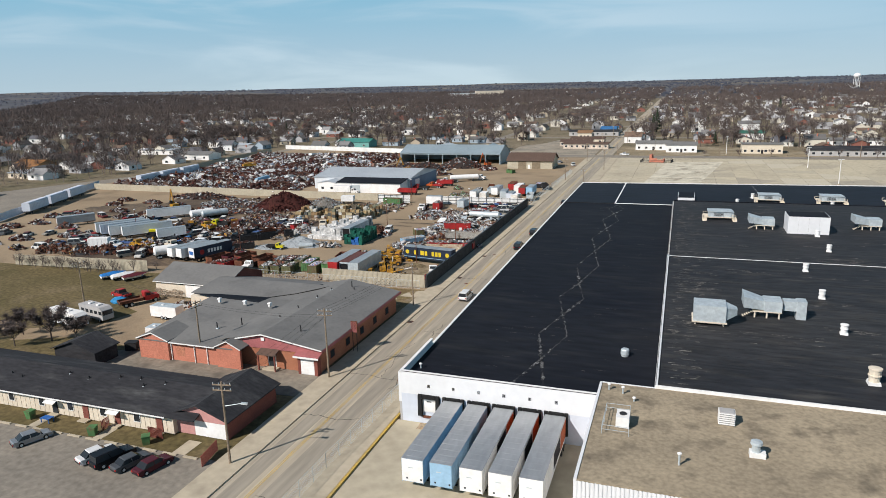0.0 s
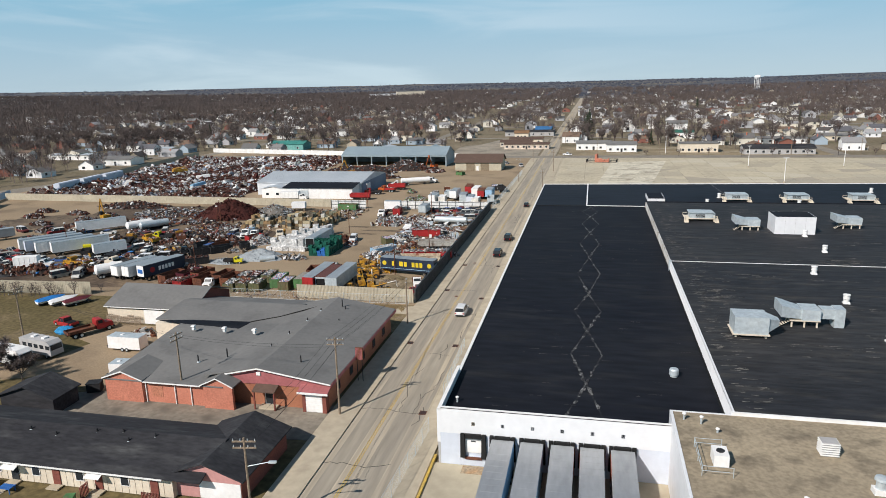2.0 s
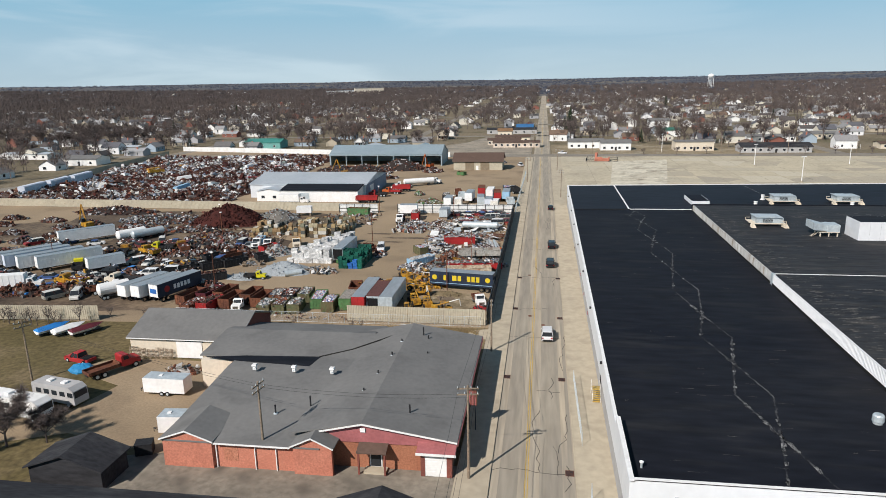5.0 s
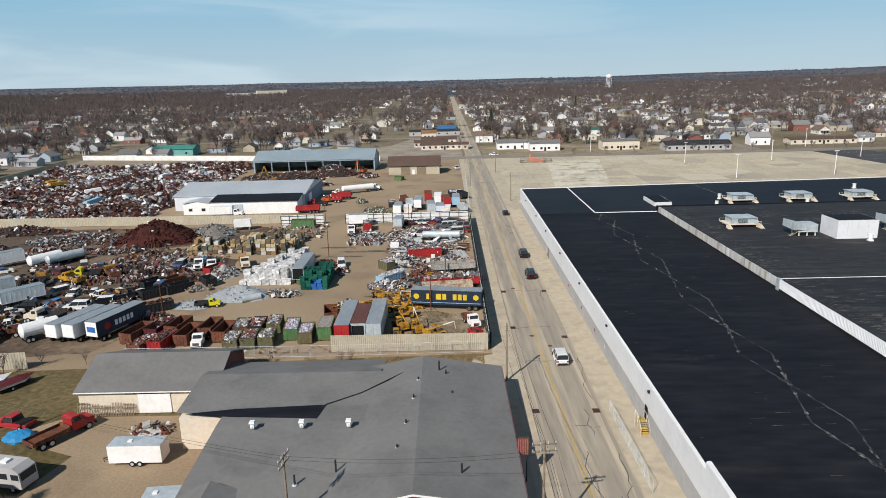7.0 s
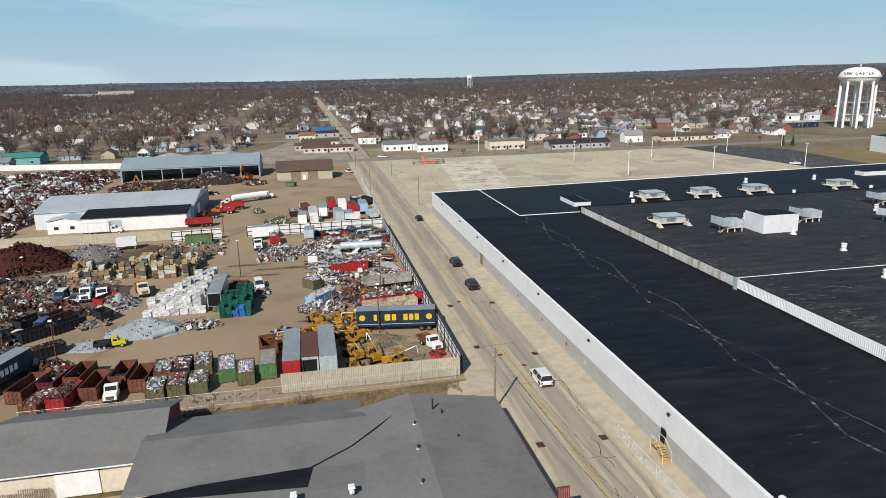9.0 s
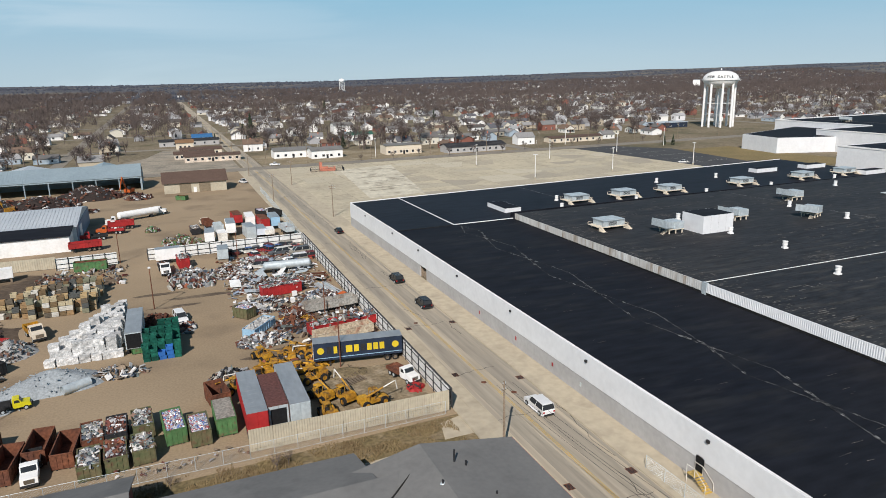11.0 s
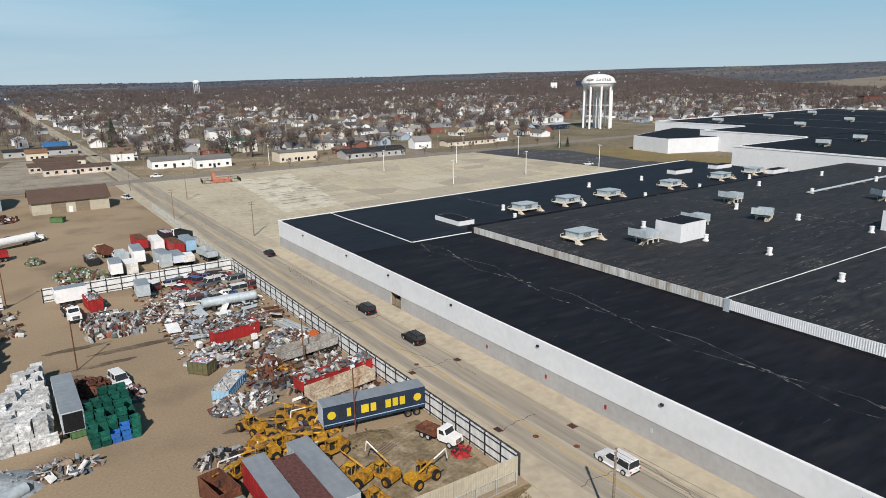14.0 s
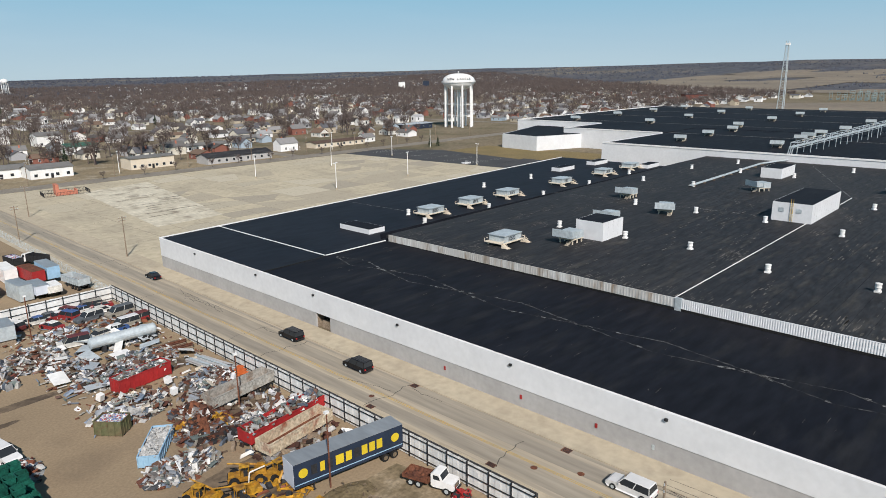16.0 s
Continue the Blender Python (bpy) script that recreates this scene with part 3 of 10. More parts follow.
def build_marks():
    bm = B()
    for dx in (-0.14, 0.14):
        strip(bm, [(-9.9 + dx, -200), (-9.9 + dx, 328)], 0.11, 0.006)
        strip(bm, [(-9.4 + dx, 348), (-9.4 + dx, 900)], 0.11, 0.006)
    solid("centre_line", bm, PAINT_Y, "worn double yellow centre line", "road marking", kind="structure")
    track = mat("wheel_track", (0.33, 0.29, 0.225), (0.275, 0.243, 0.195), 0.85, big=0.35, fine=1.5, amt=0.15, stretch=(1, 0.08, 1))
    bm = B()
    for x, w in ((-12.0, 2.2), (-7.2, 2.6), (-4.9, 0.5)):
        pts = [(x + 0.12 * math.sin(y / 23), y) for y in range(-200, 700, 12)]
        strip(bm, pts, w, 0.004)
    solid("wheel_track", bm, track, "darker tyre-worn bands along both lanes", "road marking", kind="stuff")
    rng = random.Random(3)
    bm = B()
    y = -60.0
    while y < 320:
        x, pts = -13.9, []
        full = rng.random() < 0.6
        start = rng.choice((-13.9, -9.0, -13.9))
        end = -4.5 if full else rng.uniform(-10, -5)
        x = start
        yy = y
        while x < end:
            pts.append((x, yy))
            x += rng.uniform(0.5, 1.3)
            yy += rng.uniform(-0.5, 0.55)
        if len(pts) > 1:
            strip(bm, pts, rng.uniform(0.05, 0.1), 0.010)
        y += rng.uniform(9, 26)
    for _ in range(16):
        y0, x0 = rng.uniform(0, 200), rng.uniform(-8.5, -5)
        pts = [(x0, y0)]
        for _ in range(rng.randint(5, 12)):
            x0 += rng.uniform(-0.5, 0.5)
            y0 += rng.uniform(0.6, 1.8)
            pts.append((x0, y0))
        strip(bm, pts, rng.uniform(0.05, 0.09), 0.010)
    solid("tar_crack", bm, TAR, "dark wandering cracks sealed with tar", "road crack", kind="stuff")
    # joints and marks of the parking lot
    joint = mat("lot_joint", (0.17, 0.15, 0.12), (0.26, 0.23, 0.18), 0.95, big=0.2, fine=1, amt=0.3)
    bm = B()
    for x in range(14, 180, 9):
        strip(bm, [(x + rng.uniform(-0.1, 0.1), 192), (x, 330)], 0.12, 0.036)
    for y in range(200, 330, 9):
        strip(bm, [(2, y), (178, y)], 0.12, 0.037)
    solid("lot_joint", bm, joint, "dark joints between the slabs of the lot", "road crack", kind="stuff")
    tones = pick("slab_tones", [(0.40, 0.35, 0.262), (0.46, 0.405, 0.30), (0.36, 0.318, 0.245), (0.50, 0.445, 0.335), (0.43, 0.38, 0.285)], 0.9, island=True, amt=0.14)
    bm = B()
    for x in range(5, 170, 18):
        for y in range(200, 326, 18):
            if rng.random() < 0.5:
                quads(bm, [(x, y, 0.034), (x + rng.choice((9, 18)), y, 0.034), (x + 17.5, y + rng.choice((9, 18)), 0.034), (x, y + rng.choice((9, 18)), 0.034)], [(0, 1, 2, 3)])
    solid("lot_slab", bm, tones, "concrete slabs of uneven age in the lot", "slab", kind="stuff")
    old = mat("old_slab", (0.62, 0.57, 0.45), (0.50, 0.45, 0.345), 0.9, big=0.08, fine=0.8, amt=0.2, stain=(0.24, 0.20, 0.15), stain_scale=0.2)
    bm = B()
    quads(bm, [(19, 224, 0.044), (42, 226, 0.044), (57, 316, 0.044), (28, 309, 0.044)], [(0, 1, 2, 3)])
    solid("slab_footprint", bm, old, "pale cracked footprint of a removed building", "slab", kind="structure")
    bm = B()
    for _ in range(26):
        y = rng.uniform(232, 306)
        x = rng.uniform(22, 40) + (y - 224) * 0.1
        strip(bm, [(x, y), (x + rng.uniform(3, 11), y + rng.uniform(-0.6, 0.6))], rng.uniform(0.3, 0.9), 0.05)
    solid("slab_crack", bm, joint, "weedy gaps across the old slab", "road crack", kind="stuff")
    bm = B()
    for k in range(6):
        y = 244 + k * 15
        for x in np.arange(190, 216, 2.7):
            strip(bm, [(x, y), (x, y + 5)], 0.12, 0.04)
    solid("bay_line", bm, PAINT_W, "white parking bay lines on dark asphalt", "road marking", kind="structure")


build_marks()


def kerb(name, x, y0, y1, label, m=PAVE, w=0.18, h=0.17):
    bm = B()
    y = y0
    while y < y1:
        e = min(y + 3.0, y1)
        bx(bm, x - w / 2, x + w / 2, y + 0.015, e - 0.015, -0.05, h, tx=0.02)
        y = e
    solid(name, bm, m, label, "kerb", kind="structure")


kerb("kerb", -14.09, -150, 330, "pale concrete kerb along the street")
kerb("kerb", -4.31, -150, 330, "low concrete kerb along the street", h=0.15)
kerb("yellow_kerb", -0.7, -40, 1.5, "yellow painted kerb of the loading yard", PAINT_Y, 0.35, 0.25)


def drain(x, y):
    t = thing("street_drain", "rusty iron drain grate in a concrete kerb inlet", "drain", "street drains", pose(x, y, 0))
    boxpart("frame", t, RUST, -0.5, 0.5, -0.6, 0.6, 0.0, 0.02)
    bm = B()
    for k in range(6):
        bx(bm, -0.42, 0.42, -0.5 + k * 0.17, -0.42 + k * 0.17, 0.02, 0.04)
    part("grate", bm, STEEL, t)
    return t


for x, y in ((-4.9, 89.7), (-5.0, 63.7), (-5.3, 36.9), (-13.4, 89.8), (-13.5, 68.6), (-13.5, 37.1), (-5.0, 12.0)):
    drain(x, y)
for x, y in ((-10.6, 64.5), (-8.1, 59.8), (-11.2, 92)):
    bm = B()
    turned(bm, [(0.42, 0.0), (0.42, 0.015), (0.36, 0.022)], 14)
    solid("manhole_cover", bm, RUST, "round iron manhole cover in the street", "manhole cover", "manhole covers", m=pose(x, y, 0.004))

# ---- the long factory ----
def corrugated(bm, x0, y0, x1, y1, z0, z1, pitch=0.3, depth=0.05, mi=0):
    """A ribbed sheet wall from (x0, y0) to (x1, y1), with trapezoid ribs."""
    L = math.hypot(x1 - x0, y1 - y0)
    ux, uy = (x1 - x0) / L, (y1 - y0) / L
    n = max(1, int(L / pitch))
    s = L / n
    pts = []
    for k in range(n):
        for f, d in ((0.0, 0), (0.45, 0), (0.55, depth), (0.9, depth)):
            pts.append(((k + f) * s, d))
    pts.append((L, 0))
    lo = [bm.verts.new((x0 + ux * a + uy * d, y0 + uy * a - ux * d, z0)) for a, d in pts]
    hi = [bm.verts.new((x0 + ux * a + uy * d, y0 + uy * a - ux * d, z1)) for a, d in pts]
    for a, b, c, d in zip(lo, lo[1:], hi[1:], hi):
        bm.faces.new([a, b, c, d]).material_index = mi


def roof_z(y):
    """The low roof falls gently to the south."""
    return 6.1 + 0.82 * min(y, 137) / 137


def build_factory():
    t = thing("factory", "long low factory with white metal walls and black flat roofs", "factory building")
    ROOF = 7.0  # the north strip
    # walls (thick), lower masonry and upper cladding
    bm = B()
    bx(bm, 0.0, 0.3, 0.0, 115.6, 0.0, 2.85)
    bx(bm, 0.0, 0.3, 119.6, 180.0, 0.0, 2.85)
    part("lower_wall", bm, GREY_WALL, t, "grey painted masonry wall")
    # Back of the recess, coloured near-black in place of its shade.
    boxpart("recess_back", t, DARK, 1.8, 2.0, 115.6, 119.6, 0.0, 2.85)
    bm = B()
    bx(bm, 0.3, 1.8, 115.3, 115.6, 0, 2.85)
    bx(bm, 0.3, 1.8, 119.6, 119.9, 0, 2.85)
    bx(bm, 0.6, 1.7, 116.2, 118.8, 0, 1.4, tx=0.2)
    part("recess_side", bm, WOOD, t)
    bm = B()
    prism(bm, [(0.0, 2.85), (180.0, 2.85), (180.0, ROOF + 0.1), (137.0, ROOF + 0.1), (12.6, roof_z(12.6) + 0.1), (12.6, 7.2), (0.0, 7.2)], "x", -0.08, 0.3)
    part("west_cladding", bm, WHITE_WALL, t, "smooth white metal cladding band")
    bm = B()
    bx(bm, 0.3, 26.6, 0.0, 0.35, 4.15, 7.40)
    part("south_cladding", bm, WHITE_WALL, t, "white metal cladding above the docks")
    for a, b in ((0.3, 2.7), (5.9, 6.6), (9.1, 10.0), (12.6, 13.4), (16.0, 16.8), (19.4, 20.2), (22.8, 26.6)):
        boxpart("south_wall", t, PALE_WALL, a, b, 0.02, 0.35, 0.0, 4.15, label="pale blue-grey dock wall")
    bm = B()
    for a, b in ((2.7, 5.9), (6.6, 9.1), (10.0, 12.6), (13.4, 16.0), (16.8, 19.4), (20.2, 22.8)):
        bx(bm, a, b, 0.06, 0.35, 0.0, 1.2)
        bx(bm, a, b, 0.22, 0.35, 1.2, 4.15)
    part("dock_wall", bm, PALE_WALL, t)
    boxpart("north_wall", t, WHITE_WALL, 0.3, 190.0, 179.7, 180.0, 0.0, 6.9)
    # roofs
    bm = B()
    prism(bm, [(0.35, 5.6), (137.0, 5.6), (137.0, roof_z(137)), (0.35, roof_z(0))], "x", 0.3, 33.2)
    part("low_roof", bm, RUBBER_ROOF, t, "smooth black membrane roof")
    bm = B()
    prism(bm, [(0.3, 137.0), (190.0, 138.9), (190.0, 191.5), (0.3, 180.0)], "z", ROOF - 0.3, ROOF + 0.02)
    part("north_roof", bm, mat("blue_black_membrane", (0.0125, 0.0145, 0.0205), (0.0165, 0.0185, 0.0245), 0.65, big=0.06, fine=0.8, amt=0.25, stretch=(0.3, 1, 1), stain=(0.0085, 0.0095, 0.013), stain_scale=0.3, bump=0.1, spec=0.12), t, "black membrane roof of the north strip")
    bm = B()
    prism(bm, [(33.5, 2.5), (225.0, 2.5), (225.0, 139.0), (33.5, 137.2)], "z", 7.6, 8.25)
    part("upper_roof", bm, DUSTY_ROOF, t, "dusty black membrane roof with pale streaks")
    bm = B()
    prism(bm, [(26.9, -20), (110, -20), (110, 2.2), (26.9, 2.2)], "z", 7.6, 8.05)
    part("gravel_roof", bm, TAN_ROOF, t, "tan gravel roof with dark stains")
    # walls of the upper blocks
    bm = B()
    corrugated(bm, 33.2, 66.9, 33.2, 2.4, 6.55, 8.47, 0.35, 0.06)
    bx(bm, 33.28, 33.5, 2.4, 66.9, 5.9, 8.47)
    part("parapet", bm, WHITE_WALL, t, "white ribbed metal parapet")
    bm = B()
    corrugated(bm, 33.2, 136.2, 33.2, 68.0, 6.96, 8.47, 0.55, 0.04)
    bx(bm, 33.26, 33.5, 68.0, 136.2, 5.9, 8.47)
    part("parapet", bm, PARAPET, t, "weathered grey-white stained parapet")
    bm = B()
    prism(bm, [(2.4, roof_z(2.4) - 0.1), (136.2, roof_z(136.2) - 0.1), (136.2, roof_z(136.2) + 0.1), (67.0, 6.9), (2.4, 6.55)], "x", 33.06, 33.18)
    part("base_flashing", bm, BLACK, t, "black membrane turned up the foot of the parapet")
    boxpart("expansion_post", t, GALV, 33.05, 33.55, 66.9, 68.0, 6.4, 8.6)
    boxpart("tan_west_wall", t, WHITE_WALL, 26.6, 26.9, -20.0, 2.2, 0.0, 8.15, label="white wall facing the loading yard")
    bm = B()
    corrugated(bm, 26.6, -20.05, 110, -20.05, 0.0, 7.95, 0.4, 0.06)
    bx(bm, 26.9, 110, -20.0, -19.8, 0, 7.9)
    part("tan_south_wall", bm, WHITE_WALL, t, "white corrugated metal wall")
    boxpart("tan_north_upstand", t, WHITE, 33.2, 110, 2.2, 2.5, 7.6, 8.42, label="white flashing along the roof edge")
    boxpart("tan_north_wall", t, WHITE_WALL, 26.6, 33.2, 2.2, 2.4, 5.9, 8.12)
    boxpart("north_step", t, RUBBER_ROOF, 33.5, 225, 139.1, 139.25, 7.0, 8.28)
    # white roof lines: copings and flashings
    for name, x0, x1, y0, y1, z in (("coping", 0.0, 0.34, 137, 180, 7.14), ("coping", 0.0, 0.40, 0.0, 12.6, 7.26), ("coping", 0.4, 26.6, 0.0, 0.38, 7.44),
                                    ("roof_joint", 15.8, 16.2, 137.2, 181.0, 7.06), ("roof_joint", 16.2, 33.2, 137.06, 137.4, 7.1),
                                    ("roof_joint", 33.5, 150, 68.34, 68.52, 8.32)):
        boxpart(name, t, WHITE, x0, x1, y0, y1, z - 0.14, z, label="white metal roof flashing")
    bm = B()
    prism(bm, [(12.6, roof_z(12.6) + 0.02), (137, 7.02), (137, 7.14), (12.6, roof_z(12.6) + 0.14)], "x", 0.0, 0.34)
    part("coping", bm, WHITE, t, "white metal roof flashing")
    boxpart("roof_step", t, BLACK, 0.4, 15.75, 136.75, 137.05, ROOF - 0.3, ROOF + 0.05, label="black upstand between two roof levels")
    bm = B()
    prism(bm, [(0.0, 180.0), (190.0, 191.5), (190.0, 191.9), (0.0, 180.4)], "z", 6.6, 7.22)
    part("north_coping", bm, WHITE, t, "white coping of the north edge")
    bm = B()
    for a, b in (((59.0, 181.6), (60.2, 153.2)), ((60.2, 153.2), (66, 139.6)), ((105, 139), (110, 68.7)), ((150, 68.5), (165, 52)), ((150, 68.5), (225, 100))):
        strip(bm, [a, b], 0.3, 7.05 if a[1] > 139.5 else 8.27)
    tagged(part("roof_seam", bm, CHALK, t, "pale lapped roof seams"), kind="stuff")
    # diamond marks of old walkways, chalked on the low roof: faint lines, bright where they cross
    rng = random.Random(11)
    faint, bright = B(), B()
    nodes = (-7, 12, 31, 50, 76, 101, 121, 135)
    for lo, hi in zip(nodes, nodes[1:]):
        for s in (-1, 1):
            n = 40
            at = [17.2 + s * 2.2 * (1 - abs(2 * k / n - 1)) + rng.uniform(-0.10, 0.10) for k in range(n + 1)]
            for k in range(n):
                a, b = lo + k / n * (hi - lo), lo + (k + 1) / n * (hi - lo)
                cross = abs(2 * k / n - 1)
                if a < 1:
                    continue
                strip(faint, [(at[k], a), (at[k + 1], b)], rng.uniform(0.12, 0.3), roof_z(b) + 0.012)
                if rng.random() < cross ** 3 * 0.85 + 0.08:
                    for _ in range(3):
                        o = rng.uniform(-0.22, 0.22)
                        strip(bright, [(at[k] + o, a + rng.uniform(-0.3, 0.1)), (at[k + 1] + o + rng.uniform(-0.1, 0.1), b)], rng.uniform(0.05, 0.2), roof_z(b) + 0.018)
    tagged(part("walkway_mark", faint, mat("faint_chalk", (0.085, 0.085, 0.085), (0.018, 0.0195, 0.023), 0.9, big=0.35, fine=2.5, amt=0.5, lo=0.42, hi=0.58), t, "faint chalky diamond marks across the membrane"), kind="stuff")
    tagged(part("walkway_mark", bright, CHALK, t, "pale chalk streaks where the marks cross"), kind="stuff")
    bm = B()
    for _ in range(90):
        x, yy = rng.uniform(1.5, 31), rng.uniform(2, 134)
        strip(bm, [(x, yy), (x + rng.uniform(0.3, 1.8), yy + rng.uniform(-0.1, 0.1))], rng.uniform(0.02, 0.06), roof_z(yy) + 0.008)
    # dust left in rows of short dashes where water dried between the sheets
    for _ in range(150):
        cx, cy = rng.uniform(36, 205), rng.uniform(5, 134)
        wide, deep = rng.uniform(1.5, 7), rng.randint(2, 9)
        for r in range(deep):
            for _ in range(rng.randint(1, 4)):
                x = cx + rng.gauss(0, wide)
                yy = cy + r * 0.62 + rng.uniform(-0.08, 0.08)
                if 34.2 < x < 220 and 3.2 < yy < 136:
                    strip(bm, [(x, yy), (x + rng.uniform(0.4, 2.6), yy + rng.uniform(-0.04, 0.04))], rng.choice((0.07, 0.12, 0.2, 0.3)), 8.256)
    for _ in range(420):
        x, yy = 34.2 + abs(rng.gauss(0, 2.4)), rng.uniform(4, 136)
        strip(bm, [(x, yy), (x + rng.uniform(0.3, 1.8), yy + rng.uniform(-0.06, 0.06))], rng.uniform(0.05, 0.24), 8.256)
    tagged(part("dust_streak", bm, mat("faint_dust", (0.150, 0.138, 0.122), (0.045, 0.044, 0.043), 0.9, big=0.5, fine=3, amt=0.5, lo=0.40, hi=0.62), t, "pale dashes of dried dust"), kind="stuff")
    # lapped sheets of the upper roof
    bm = B()
    for k in range(44):
        y = 5.5 + k * 3.0
        strip(bm, [(34.0, y), (224.0, y + 0.3)], 0.09, 8.2535)
    tagged(part("sheet_lap", bm, mat("sheet_lap", (0.026, 0.0265, 0.028), (0.012, 0.013, 0.016), 0.8, big=0.2, fine=2, amt=0.4), t, "thin lapped seams between membrane sheets"), kind="stuff")
    # docks
    for i, x in enumerate((4.3, 7.8, 11.3, 14.7, 18.1, 21.5)):
        d = thing("dock_door", "white loading dock door in a black seal frame", "dock door", "loading docks", pose(x, 0.0, 0))
        if i == 0:
            boxpart("door_leaf", d, WHITE, -0.95, 0.95, 0.06, 0.14, 1.75, 3.75, label="closed white panelled door")
            boxpart("door_window", d, GLASS, -0.3, 0.3, 0.02, 0.058, 3.2, 3.35)
        bm = B()
        for a, b, z0, z1 in ((-1.55, -0.98, 1.2, 4.3), (0.98, 1.55, 1.2, 4.3), (-0.98, 0.98, 3.78, 4.3)):
            bx(bm, a, b, -0.35, 0.055, z0, z1, tx=0.05)
        part("dock_seal", bm, BLACK, d, "black padded dock seal")
        boxpart("bumper", d, RUST, -1.0, 1.0, -0.14, 0.05, 0.9, 1.2)
        boxpart("dock_plate", d, mat("rusty_concrete", (0.42, 0.27, 0.15), (0.36, 0.29, 0.20), 0.9, big=0.8), -1.3, 1.3, -1.8, -0.15, 0.025, 0.04)
        boxpart("sign_plate", d, CHROME, -0.2, 0.2, -0.03, -0.002, 5.35, 5.8)
        lettering("ABCDEF"[i], 0.42, STEEL, d, pose(0, -0.05, 5.57, 90, 0, 0))
    # side door and stair of the west wall
    s = thing("exit_stair", "yellow steel stair with white rails at a wall door", "exterior stair", m=pose(-0.1, 32.0, 0.12))
    boxpart("landing", s, PAINT_Y, -1.2, 0.0, -0.6, 0.6, 1.1, 1.18)
    for k in range(6):
        boxpart("step", s, PAINT_Y, -1.15, -0.1, -0.9 - k * 0.27, -0.62 - k * 0.27, 0.95 - k * 0.18, 0.99 - k * 0.18)
    for x in (-1.2, -0.06):
        bm = B()
        for a, b in (((0.6, 1.1), (0.6, 2.15)), ((-0.6, 1.1), (-0.6, 2.15)), ((0.6, 2.15), (-0.6, 2.15)), ((-0.6, 2.15), (-2.25, 1.05)), ((-2.25, 1.05), (-2.25, 0.0)), ((0.55, 0.0), (0.55, 1.1))):
            tube(bm, (x, *a), (x, *b), 0.035, n=6)
        part("railing", bm, PAINT_W, s, "white pipe railing")
    boxpart("wall_door", s, GREY_WALL, 0.02, 0.07, -0.5, 0.5, 1.18, 3.1)
    boxpart("frame", s, DARK, 0.0, 0.016, -0.62, 0.62, 1.15, 3.0)
    for y in (31.0, 53.8, 75.9, 98.1, 119.9, 138.5, 162.9):
        z = roof_z(y) - 0.85
        boxpart("scupper", t, STEEL, -0.35, -0.09, y - 0.2, y + 0.2, z, z + 0.3)
    for y in (55, 62.5, 74, 88):
        boxpart("wall_tag", t, RED if y > 60 else GALV, -0.06, -0.002, y, y + 0.35, 1.3, 1.9)
    return t


build_factory()


# ---- things on the roofs ----
def roof_vent(x, y, z, s=1.0):
    v = thing("roof_vent", "white round roof exhaust fan on a square curb", "roof vent", "roof exhaust fans", pose(x, y, z))
    boxpart("curb", v, WHITE, -0.62 * s, 0.62 * s, -0.62 * s, 0.62 * s, 0, 0.35 * s, tx=0.06)
    bm = B()
    turned(bm, [(0.56 * s, 0.35 * s), (0.56 * s, 0.95 * s), (0.66 * s, 0.98 * s), (0.68 * s, 1.12 * s), (0.6 * s, 1.16 * s), (0.6 * s, 1.7 * s), (0.7 * s, 1.74 * s), (0.7 * s, 1.9 * s), (0.25 * s, 1.98 * s)], 14)
    part("hood", bm, WHITE, v)
    return v


first_vent = roof_vent(58.4, 61.9, 8.25, 0.8)
for x, y in ((58.3, 44.6), (58.3, 27.5), (65.4, 79.4), (65.7, 111.4), (65.6, 94.2), (102.9, 111.0), (102.1, 93.6), (101.5, 76.3), (97.2, 58.8), (103.8, 142.3), (130.8, 142.3), (130.4, 166), (180.4, 128.1), (180.9, 110.5),
             (143, 128.9), (179.9, 92.3), (105, 167), (142.1, 111.3), (77.3, 142.4), (51.7, 142.6), (162, 144), (57.0, 154), (97, 41), (97, 24), (135, 60), (135, 42), (178, 62), (178, 40), (205, 80), (205, 120)):
    copy_thing(first_vent, pose(x, y, 8.25 if y < 139 else 7.02, 0, 0, (x * 37) % 90))
bm = B()
turned(bm, [(0.5, 0), (0.5, 0.25), (0.62, 0.3), (0.6, 0.95), (0.5, 1.1), (0.2, 1.15)], 14)
solid("roof_fan", bm, GALV, "galvanised drum fan on the black roof", "roof vent", m=pose(28.6, 16.0, roof_z(16)))
rv = roof_vent(58.2, 10.2, 8.25, 1.1)
rv.children[1].data = rv.children[1].data.copy()
rv.children[1].data.materials[0] = CREAM


